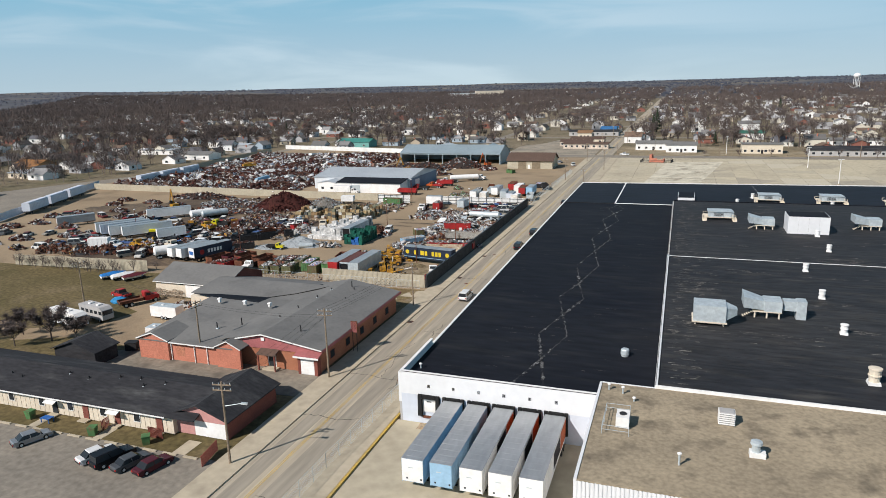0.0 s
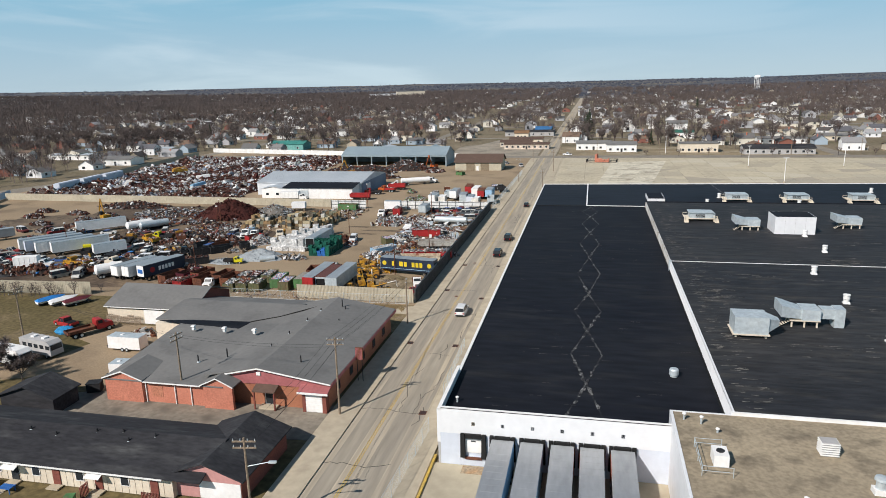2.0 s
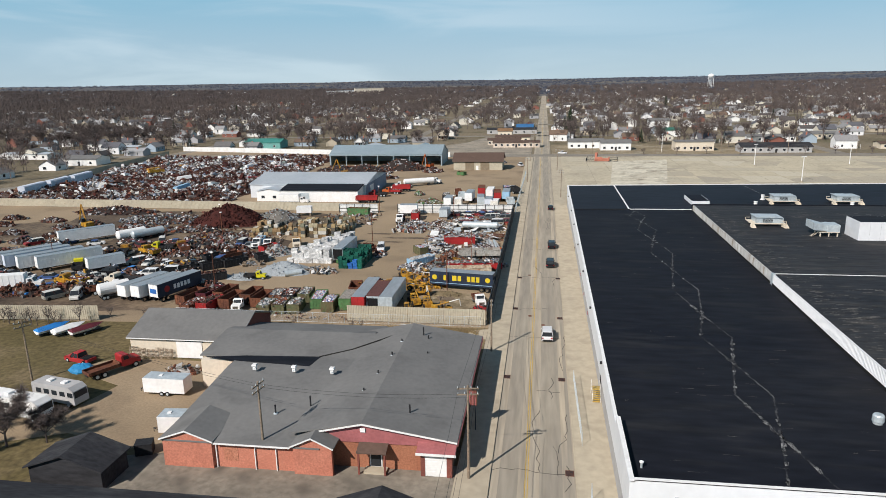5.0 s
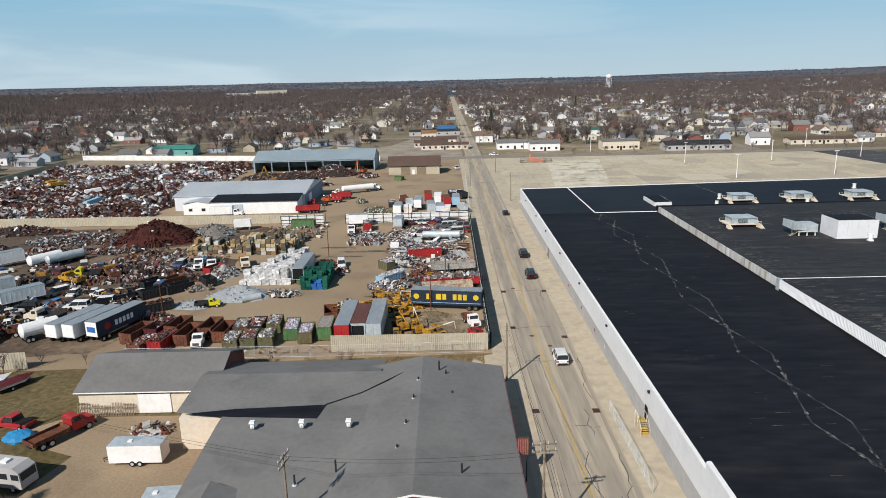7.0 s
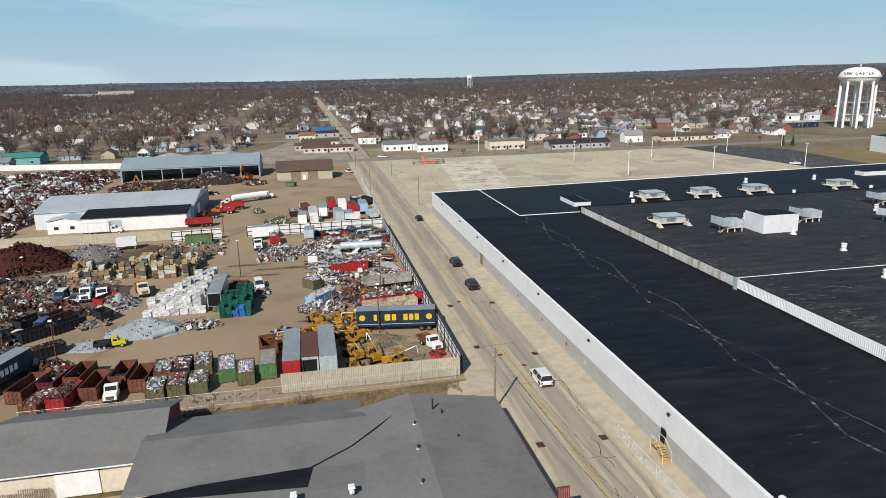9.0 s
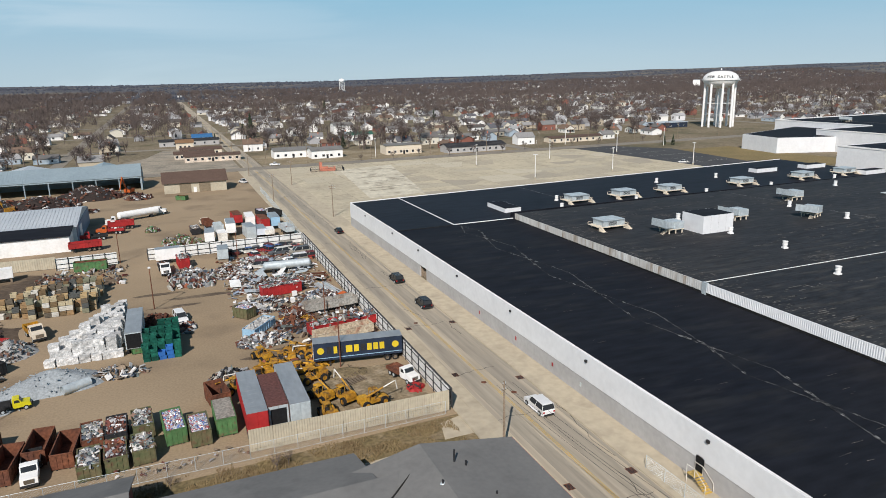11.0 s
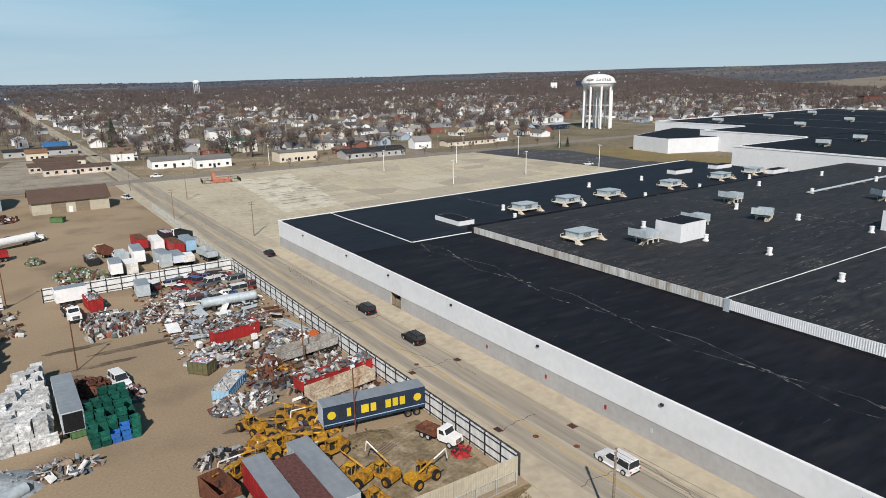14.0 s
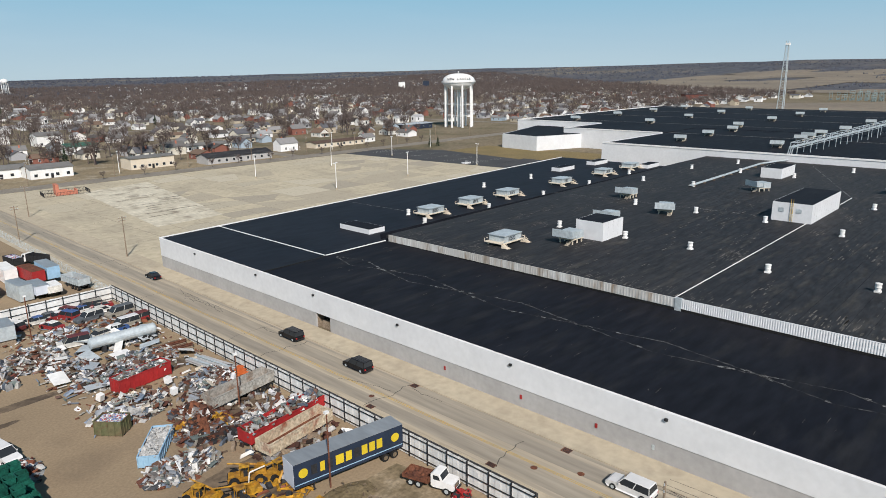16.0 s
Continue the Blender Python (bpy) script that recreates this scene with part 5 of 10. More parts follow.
    part("garage_pier", bm, BRICK_D, t)
    bm = B()
    prism(bm, [(8.9, 3.05), (10.6, 3.7), (10.6, 3.9), (8.9, 3.3)], "x", -22.3, -17.8)
    part("garage_canopy", bm, SIDING_R, t)
    boxpart("canopy_trim", t, WHITE, -22.35, -17.75, 8.84, 8.898, 3.02, 3.32)
    boxpart("gable_lamp", t, WHITE, -29.1, -28.5, 10.3, 10.44, 4.7, 5.2)
    for k in range(5):
        window(t, -18.6, 15 + k * 5.6, 1.1, 1.4, 1.3, "e", BRICK_D)
    boxpart("east_fascia", t, SIDING_R, -17.68, -17.6, 10.0, 42.6, 3.75, 4.2)
    # hanging sign on the street side
    s = thing("roadside_sign", "rusted red metal sign frame on posts beside the street", "sign", m=pose(-17.2, 20.5, 0))
    boxpart("panel", s, RUST, -0.5, 0.7, -0.12, 0.12, 3.6, 5.6)
    for k in range(6):
        boxpart("slat", s, SIDING_R, -0.45 + k * 0.19, -0.37 + k * 0.19, -0.16, -0.122, 3.65, 5.55)
    bm = B()
    tube(bm, (-0.3, 0, 0), (-0.3, 0, 3.6), 0.06, n=6)
    tube(bm, (0.5, 0, 0), (0.5, 0, 3.6), 0.06, n=6)
    part("post", bm, STEEL, s)
    return t


brick_building()


def roof_pipe(x, y, z, h, name="vent_pipe", dark=True):
    p = thing(name, "small dark vent stack on a shingle roof" if dark else "white square cowl vent on a shingle roof", "vent pipe", "shingle roof vents", pose(x, y, z - 0.25))
    bm = B()
    if dark:
        tube(bm, (0, 0, 0), (0, 0, h + 0.25), 0.12, 0.1, n=8)
    else:
        bx(bm, -0.22, 0.22, -0.22, 0.22, 0, 0.6)
        bx(bm, -0.34, 0.34, -0.34, 0.34, 0.6, 0.82, tx=0.05, ty=0.05)
    part("pipe", bm, STEEL if dark else WHITE, p)
    bm = B()
    turned(bm, [(0.3, 0.15), (0.22, 0.3)], 8)
    part("flashing", bm, GALV, p)


for x, y, z, h in ((-24.0, 14.5, 5.05, 1.3), (-26.5, 38.5, 5.55, 1.5), (-25.6, 37.6, 5.4, 0.7), (-24.8, 32.2, 5.2, 0.5), (-41.2, 14.8, 4.1, 1.1), (-37.2, 16.5, 4.3, 1.5), (-29.6, 30, 5.9, 0.5), (-30.2, 24, 5.75, 0.5), (-30.9, 19, 5.6, 0.4), (-29.2, 35, 6.0, 0.4)):
    roof_pipe(x, y, z, h)
for x in (-48.3, -42.5, -37.0):
    roof_pipe(x, 25.0, 5.3, 0.7, "cowl_vent", False)


def white_shed():
    t = thing("storage_shed", "cream sided storage shed with a grey roof", "shed")
    bm = B()
    prism(bm, [(38.9, 0), (38.9, 3.4), (45.8, 5.9), (52.8, 3.4), (52.8, 0)], "x", -76.6, -57.9)
    part("wall", bm, CREAM, t)
    bm = B()
    prism(bm, [(38.95, 0), (38.95, 3.35), (45.8, 5.8), (52.75, 3.35), (52.75, 0)], "x", -57.9, -57.6)
    part("end_wall", bm, BRICK_D, t, "dark red end wall")
    bm = B()
    gable_roof(bm, -76.6, -57.6, 38.9, 52.8, 3.35, 5.95, "x", 0.4)
    part("roof", bm, SHINGLE, t, "grey roof")
    boxpart("sliding_door", t, WHITE, -68.3, -63.8, 38.78, 38.86, 0.05, 2.9, label="white sliding door")
    boxpart("door_track", t, STEEL, -70, -63.4, 38.74, 38.88, 2.92, 3.0)
    boxpart("gutter", t, WHITE, -77, -57.2, 38.4, 38.49, 3.25, 3.38)
    # fence panels leaning on the wall
    for k in range(5):
        p = thing("leaning_frame", "weathered timber frame leaning on the shed wall", "pallet", "leaning frames", pose(-76 + k * 1.6, 38.1 - 0.1 * (k % 2), 0, -18, 0, 0))
        bm = B()
        for j in range(7):
            bx(bm, -0.7 + 0.22 * j, -0.62 + 0.22 * j, -0.03, 0.03, 0, 1.9 - 0.2 * (k % 3))
        bx(bm, -0.7, 0.7, -0.06, -0.03, 0.4, 0.5)
        bx(bm, -0.7, 0.7, -0.06, -0.03, 1.3, 1.4)
        part("slats", bm, WOOD, p)


white_shed()


def apartments():
    t = thing("apartment_row", "single-storey cream apartment row with a charcoal roof", "apartment building")
    bm = B()
    prism(bm, [(-12.4, 0), (-12.4, 2.75), (-7.0, 4.5), (-1.5, 2.75), (-1.5, 0)], "x", -75, -27.9)
    part("wall", bm, CREAM, t, "cream ribbed siding")
    bm = B()
    gable_roof(bm, -75, -24.6, -12.4, -1.5, 2.7, 4.6, "x", 0.7)
    part("roof", bm, DARK_SHINGLE, t, "charcoal shingles with pale scuffs")
    bm = B()
    prism(bm, [(-28.4, 0), (-19.8, 0), (-19.8, 2.75), (-24.1, 4.5), (-28.4, 2.75)], "y", -11.6, -0.2)
    part("wing_wall", bm, BRICK_D, t)
    bm = B()
    prism(bm, [(-28.4, 2.2), (-19.8, 2.2), (-19.8, 2.75), (-24.1, 4.5), (-28.4, 2.75)], "y", -11.7, -11.605)
    part("wing_gable", bm, PINK, t, "pink gable siding")
    boxpart("wing_front", t, WHITE, -25.0, -19.9, -11.68, -11.605, 0.0, 2.15, label="white front panel")
    boxpart("wing_front", t, PINK, -28.3, -25.05, -11.66, -11.605, 0.0, 2.15)
    bm = B()
    gable_roof(bm, -28.4, -19.8, -11.6, -0.2, 2.7, 4.5, "y", 0.6)
    part("wing_roof", bm, DARK_SHINGLE, t, "charcoal shingle roof")
    boxpart("gutter", t, WHITE, -75.5, -28.6, -13.22, -13.12, 2.62, 2.78)
    for x in (-71, -64, -57.5, -51.5, -46, -40, -34):
        window(t, x, -12.42, 1.0, 1.0, 1.2)
    for x in (-68, -49, -37.5, -43.2, -30.2):
        boxpart("door", t, BRICK_D if x > -44 else GLASS, x - 0.5, x + 0.5, -12.5, -12.41, 0.1, 2.15)
        boxpart("door_step", t, PAVE, x - 0.8, x + 0.8, -13.5, -12.52, 0, 0.15)
    for x in (-48.9, -37.5):
        bm = B()
        prism(bm, [(-13.6, 2.1), (-12.45, 2.55), (-12.45, 2.62), (-13.6, 2.17)], "x", x - 1, x + 1)
        part("awning", bm, WHITE, t, "white door awning")
    for k in range(42):
        x = -66.8 + k * 0.92
        if x < -28.6:
            boxpart("batten", t, CREAM, x, x + 0.06, -12.44, -12.402, 0.05, 2.7)
    t2 = thing("back_shed", "small dark-roofed building behind the apartments", "house")
    bm = B()
    prism(bm, [(-66, 0), (-57, 0), (-57, 2.4), (-61.5, 4.0), (-66, 2.4)], "y", 2.6, 7.4)
    part("wall", bm, DARK_SHINGLE, t2)
    bm = B()
    gable_roof(bm, -66, -57, 2.6, 7.4, 2.35, 4.05, "y", 0.4)
    part("roof", bm, DARK_SHINGLE, t2)
    # pickets, bins, clutter
    for x0, y0, x1, y1 in ((-19.6, -14.2, -18.9, -18.2), (-28.6, -13.9, -31.0, -13.9), (-38.4, -13.2, -38.4, -14.6)):
        f = thing("picket_fence", "brown picket fence beside the flats", "fence", "picket fences")
        n = int(math.hypot(x1 - x0, y1 - y0) / 0.18)
        for k in range(n):
            x, y = x0 + (x1 - x0) * k / n, y0 + (y1 - y0) * k / n
            boxpart("picket", f, BRICK_D, x - 0.045, x + 0.045, y - 0.045, y + 0.045, 0, 1.5)
    for k, (x, y) in enumerate(((-51.5, -14.5), (-38.8, -15.6), (-29.9, -15.4))):
        b = thing("wheelie_bin", "green plastic wheeled bin on the grass", "bin", "green bins", pose(x, y, -0.05, 0, 0, 20 * k))
        bm = B()
        bx(bm, -0.42, 0.42, -0.42, 0.42, 0, 1.15, tx=-0.1, ty=-0.1)
        part("body", bm, GREEN, b)
        boxpart("lid", b, GREEN, -0.55, 0.55, -0.58, 0.55, 1.15, 1.24)
    d = thing("plastic_table", "blue plastic outdoor table on the grass", "table", m=pose(-48.2, -14.6, -0.08))
    boxpart("top", d, BLUE, -0.8, 0.8, -0.5, 0.5, 0.65, 0.72)
    for a in (-0.7, 0.7):
        for b in (-0.4, 0.4):
            boxpart("leg", d, BLUE, a - 0.05, a + 0.05, b - 0.05, b + 0.05, 0, 0.65)
    for x, y, z in ((-60, -9.8, 3.75), (-57.5, -10.2, 3.6), (-50, -8.2, 4.3), (-46, -8.6, 4.15), (-41, -7.6, 4.45), (-36, -8.5, 4.2), (-33, -7.5, 4.5), (-37.5, -7.3, 4.55)):
        roof_pipe(x, y, z, 0.5)
    kb = thing("parking_kerb", "row of concrete wheel stops before the flats", "kerb")
    for k in range(12):
        boxpart("wheel_stop", kb, PAVE, -58 + k * 3.2, -55.9 + k * 3.2, -16.9, -16.6, 0, 0.16)


apartments()
sheet("front_walk", rect(-50, -48.6, -16.4, -13), -0.05, 0.05, PAVE, "concrete path to a front door", "path")
sheet("front_walk", rect(-38.2, -36.8, -16.4, -13), -0.05, 0.05, PAVE, "concrete path to a front door", "path")
sheet("front_walk", rect(-25, -23.0, -18, -13), -0.05, 0.05, PAVE, "concrete path to a front door", "path")


# ---- power poles, lamps ----
def power_pole(x, y, h, arm=2.4, lamp=False, rz=0):
    p = thing("utility_pole", "weathered wooden utility pole with crossarms", "utility pole", "utility poles", pose(x, y, 0, 0, 0, rz))
    bm = B()
    tube(bm, (0, 0, 0), (0, 0, h), 0.17, 0.11, n=8)
    part("pole", bm, WOOD, p)
    for z in (h - 0.4, h - 1.1):
        bm = B()
        bx(bm, -arm / 2, arm / 2, -0.06, 0.06, z - 0.07, z + 0.07)
        part("crossarm", bm, WOOD, p)
    bm = B()
    for z in (h - 0.33, h - 1.03):
        for k in range(4):
            tube(bm, (-arm / 2 + 0.1 + k * (arm - 0.2) / 3, 0, z), (-arm / 2 + 0.1 + k * (arm - 0.2) / 3, 0, z + 0.22), 0.06, 0.04, n=6)
    part("insulator", bm, GALV, p)
    if lamp:
        bm = B()
        tube(bm, (0, 0, h - 3.2), (2.4, 0, h - 2.7), 0.05, n=6)
        bx(bm, 2.3, 3.1, -0.15, 0.15, h - 2.8, h - 2.62)
        part("lamp_arm", bm, GALV, p, "grey street lamp on an arm")
    return p


power_pole(-16.4, 9.6, 11.6, rz=8)
power_pole(-16.6, 46.5, 9.2, arm=0.5, rz=5)
power_pole(-16.0, -16.4, 11.0, lamp=True, rz=10)
power_pole(-40.6, 9.3, 11.0, rz=80)
power_pole(-86.5, 28, 10, rz=60)


for k in range(11):
    power_pole(-15.2 if k % 2 else -1.8, 196 + k * 38, 10.5, arm=2.0, rz=4)
for k in range(9):
    power_pole(20 + k * 36, 347.5, 10.0, arm=1.8, rz=88)


def wires(pts, sag, offs):
    bm = B()
    for ox, oz in offs:
        for a, b in zip(pts, pts[1:]):
            a, b = Vector(a) + Vector((ox, 0, oz)), Vector(b) + Vector((ox, 0, oz))
            last = None
            for k in range(13):
                f = k / 12
                p = a.lerp(b, f) - Vector((0, 0, sag * 4 * f * (1 - f)))
                if last is not None:
                    tube(bm, last, p, 0.018, n=3, caps=False)
                last = p
    solid("overhead_wire", bm, STEEL, "thin dark overhead wires between poles", "power line", kind="stuff")


wires([(-16.0, -16.4, 10.7), (-16.4, 9.6, 11.3), (-16.6, 46.5, 8.9)], 0.5, ((-1, 0), (0, 0), (1, 0), (0.4, -0.7)))
wires([(-16.4, 9.6, 10.6), (-40.6, 9.3, 10.7), (-86.5, 28, 9.8)], 0.6, ((0, 0), (0.3, -0.4)))


def lot_lamp(x, y, h=10.5):
    p = thing("lot_lamp", "tall pale steel parking lot lamp with twin heads", "street lamp", "parking lot lamps", pose(x, y, 0.03, 0, 0, 20))
    bm = B()
    turned(bm, [(0.35, 0), (0.35, 0.7)], 10)
    part("footing", bm, PAVE, p)
    bm = B()
    tube(bm, (0, 0, 0.7), (0, 0, h), 0.17, 0.11, n=8)
    part("pole", bm, WHITE, p)
    for s in (-1, 1):
        bm = B()
        bx(bm, min(s * 0.2, s * 1.2), max(s * 0.2, s * 1.2), -0.25, 0.25, h - 0.1, h + 0.12)
        part("head", bm, WHITE, p)
    return p


lamp0 = lot_lamp(96.8, 235.6)
for x, y in ((140.2, 239.7), (93.2, 288), (188.2, 301.5), (186, 238), (232, 314), (137, 290), (186, 352), (60, 352)):
    copy_thing(lamp0, pose(x, y, 0.03, 0, 0, (x * 13) % 90))


# ---- fences ----
def panel_fence(x0, y0, x1, y1, h, material, label, rail=None, rib=0.25, span=3.0, rail_side=1, name="sheet_fence"):
    """A sheet metal fence: ribbed panels, posts and rails on one side."""
    f = thing(name, label, "fence", "yard fences")
    L = math.hypot(x1 - x0, y1 - y0)
    ux, uy = (x1 - x0) / L, (y1 - y0) / L
    n = max(1, round(L / span))
    bm = B()
    corrugated(bm, 0, 0, L / n - 0.02, 0, 0.08, h, rib, 0.04)
    me = finish(bm, "panel", material)
    ang = math.degrees(math.atan2(uy, ux))
    post = None
    if rail:
        bm = B()
        s = rail_side
        lo, hi = sorted((s * 0.06, s * 0.16))
        bx(bm, -0.07, 0.07, lo, hi, 0, h + 0.05)
        for z in (0.5, h * 0.5, h - 0.3):
            bx(bm, 0.07, L / n - 0.07, lo, hi - 0.03, z - 0.05, z + 0.05)
        post = finish(bm, "post_and_rail", rail)
    for k in range(n):
        m = pose(x0 + ux * L * k / n, y0 + uy * L * k / n, 0, 0, 0, ang)
        for me2 in (me, post):
            if me2:
                o = new(me2.name, me2)
                o.parent = f
                o.matrix_local = m
    return f


panel_fence(-44.9, 58.8, -18.6, 58.6, 3.1, BEIGE, "beige ribbed sheet metal fence", rail=None, rib=0.3)
panel_fence(-18.4, 58.8, -18.2, 164.5, 3.1, FENCE_W, "tall white sheet fence on a dark pipe frame", STEEL, rail_side=1, rib=1.5)
# Added second skin, coloured dark in place of shade on the street side.
panel_fence(-18.06, 58.8, -17.86, 164.5, 3.1, FENCE_SHADE, "added dark skin for the shaded outer side of the scrapyard fence", rib=0.2)
panel_fence(-57.5, 163.6, -18.4, 163.6, 3.1, FENCE_W, "white panel fence on a dark frame across the yard", STEEL, rail_side=-1, rib=1.5)
panel_fence(-78.0, 163.2, -64.5, 163.6, 3.1, FENCE_W, "short white panel fence on a dark frame", STEEL, rail_side=-1, rib=1.5)
panel_fence(-232.0, 171.0, -78.2, 165.5, 3.0, BEIGE, "long beige sheet fence across the yard", span=4.0, rib=0.5)
panel_fence(-136, 51.5, -93.5, 54.6, 3.0, BEIGE, "beige sheet fence behind the lawn", rib=0.4)
panel_fence(-250, 370, -62, 330, 3.0, FENCE_W, "far white sheet fence of the scrapyard", span=5, rib=0.8)
panel_fence(-200, 95, -238, 180, 3.0, PALE_WALL, "grey panel fence along the back street", STEEL, span=4, rib=0.6)
panel_fence(-234, 224, -246, 345, 3.0, BEIGE, "sheet fence along the back street", span=5, rib=0.8)


def chain_fence(pts, h, label, name="chain_link_fence"):
    f = thing(name, label, "fence", "chain-link fences")
    bm = B()
    mesh = B()
    for (x0, y0), (x1, y1) in zip(pts, pts[1:]):
        L = math.hypot(x1 - x0, y1 - y0)
        n = max(1, round(L / 3))
        for k in range(n + 1):
            x, y = x0 + (x1 - x0) * k / n, y0 + (y1 - y0) * k / n
            tube(bm, (x, y, 0), (x, y, h), 0.035, n=5)
        for z in (0.1, h - 0.03):
            tube(bm, (x0, y0, z), (x1, y1, z), 0.025, n=4)
        m = int(L / 0.3)
        for k in range(m):
            for d in (-1, 1):
                a = k / m
                b = min(1, max(0, a + d * h / L))
                hh = h * abs(b - a) * L / h
                tube(mesh, (x0 + (x1 - x0) * a, y0 + (y1 - y0) * a, 0.1), (x0 + (x1 - x0) * b, y0 + (y1 - y0) * b, 0.1 + (h - 0.13) * hh / h), 0.006, n=3, caps=False)
    part("post_and_rail", bm, GALV, f)
    part("wire_mesh", mesh, GALV, f)


chain_fence([(-4.0, -60), (-3.9, -14), (-2.9, 7)], 2.2, "galvanised chain-link fence beside the loading yard")
chain_fence([(-79, 57.6), (-45, 57.2), (-19.5, 57.8)], 2.0, "sagging chain-link fence before the scrapyard")
chain_fence([(-3.6, 36.5), (-3.3, 18)], 1.8, "short chain-link fence at the stair")
chain_fence([(-17.6, 164.8), (-16.4, 262)], 2.2, "chain-link fence along the street")

# ---- vehicles ----
def wheel(parent, x, y, r=0.33, w=0.22, rim=GALV, plain=False):
    bm = B()
    tube(bm, (x - w / 2, y, r), (x + w / 2, y, r), r, n=14)
    t = part("wheel", bm, BLACK, parent)
    if plain:
        return t
    bm = B()
    tube(bm, (x - w / 2 - 0.012, y, r), (x + w / 2 + 0.012, y, r), r * 0.58, n=10)
    part("rim", bm, rim, t)
    return t


def car(kind, paint, label, m, name="car", group="cars", wreck=False):
    """kind: sedan, suv, pickup, van. Length along y, nose at +y."""
    c = thing(name, label, "car", group, m)
    L, W, H, cab, belt = {"sedan": (4.8, 1.8, 1.43, (-1.75, 1.25), 0.88), "suv": (5.3, 1.98, 1.85, (-2.5, 1.3), 1.05), "pickup": (5.5, 1.95, 1.82, (-0.7, 1.35), 1.02), "van": (5.2, 1.95, 1.95, (-2.5, 1.7), 1.05)}[kind]
    h = L / 2
    bm = B()
    prof = [(-h, 0.35), (-h, belt - 0.12), (-h + 0.12, belt), (h - 1.3, belt), (h - 0.25, belt - 0.14), (h, belt - 0.3), (h, 0.35), (h - 0.3, 0.22), (-h + 0.3, 0.22)]
    if kind == "pickup":
        prof = [(-h, 0.4), (-h, belt - 0.02), (-0.72, belt - 0.02), (-0.7, belt), (h - 1.2, belt + 0.04), (h - 0.2, belt - 0.1), (h, belt - 0.3), (h, 0.4), (h - 0.3, 0.28), (-h + 0.3, 0.28)]
    hull = prism(bm, prof, "x", -W / 2, W / 2)
    for v in hull:
        if v.co.z > belt - 0.2:
            v.co.x *= 0.93
        if abs(v.co.y) > h - 0.05:
            v.co.x *= 0.88
    part("body", bm, paint, c, bevel=0.11)
    if not wreck:
        for y in (-h - 0.04, h - 0.06):
            boxpart("bumper", c, STEEL, -W / 2 + 0.2, W / 2 - 0.2, y, y + 0.1, 0.34, 0.52)
        for sx in (-1, 1):
            boxpart("mirror", c, paint, sx * (W / 2 + 0.06) - 0.08, sx * (W / 2 + 0.06) + 0.08, cab[1] - 0.45, cab[1] - 0.3, belt, belt + 0.14)
    a, b = cab
    s0 = 0.12 if kind in ("suv", "van", "pickup") else 0.65
    bm = B()
    quads(bm, [(-W / 2 + 0.06, a, belt - 0.02), (W / 2 - 0.06, a, belt - 0.02), (W / 2 - 0.06, b, belt - 0.02), (-W / 2 + 0.06, b, belt - 0.02),
               (-W / 2 + 0.2, a + s0, H - 0.06), (W / 2 - 0.2, a + s0, H - 0.06), (W / 2 - 0.2, b - 0.75, H - 0.06), (-W / 2 + 0.2, b - 0.75, H - 0.06)], BOX_F)
    part("cabin_glass", bm, GLASS, c, "dark tinted windows")
    bm = B()
    bx(bm, -W / 2 + 0.18, W / 2 - 0.18, a + s0 - 0.02, b - 0.72, H - 0.07, H, tx=0.08, ty=0.08)
    part("roof", bm, paint, c)
    bm = B()
    for sx in (-1, 1):
        for y in ([a + 0.04, (a + b) / 2, b - 0.06] if kind != "sedan" else [(a + b) / 2]):
            k = (y - a) / (b - a)
            yt = a + s0 + k * (b - 0.75 - a - s0)
            tube(bm, (sx * (W / 2 - 0.05), y, belt - 0.02), (sx * (W / 2 - 0.19), yt, H - 0.05), 0.045, n=4)
    part("pillar", bm, paint, c)
    if kind == "pickup":
        boxpart("bed", c, DARK, -W / 2 + 0.12, W / 2 - 0.12, -h + 0.12, -0.85, belt - 0.04, belt - 0.012)
    for sx in (-1, 1):
        for y in (-h + 0.95, h - 0.92):
            wheel(c, sx * (W / 2 - 0.1), y, 0.36 if kind != "sedan" else 0.32, plain=wreck)
        if wreck:
            continue
        boxpart("headlight", c, CHROME, sx * (W / 2 - 0.35) - 0.2, sx * (W / 2 - 0.35) + 0.2, h - 0.03, h + 0.012, belt - 0.5, belt - 0.34)
        boxpart("tail_lamp", c, LIGHT_RED, sx * (W / 2 - 0.22) - 0.13, sx * (W / 2 - 0.22) + 0.13, -h - 0.012, -h + 0.02, belt - 0.38, belt - 0.14)
    return c


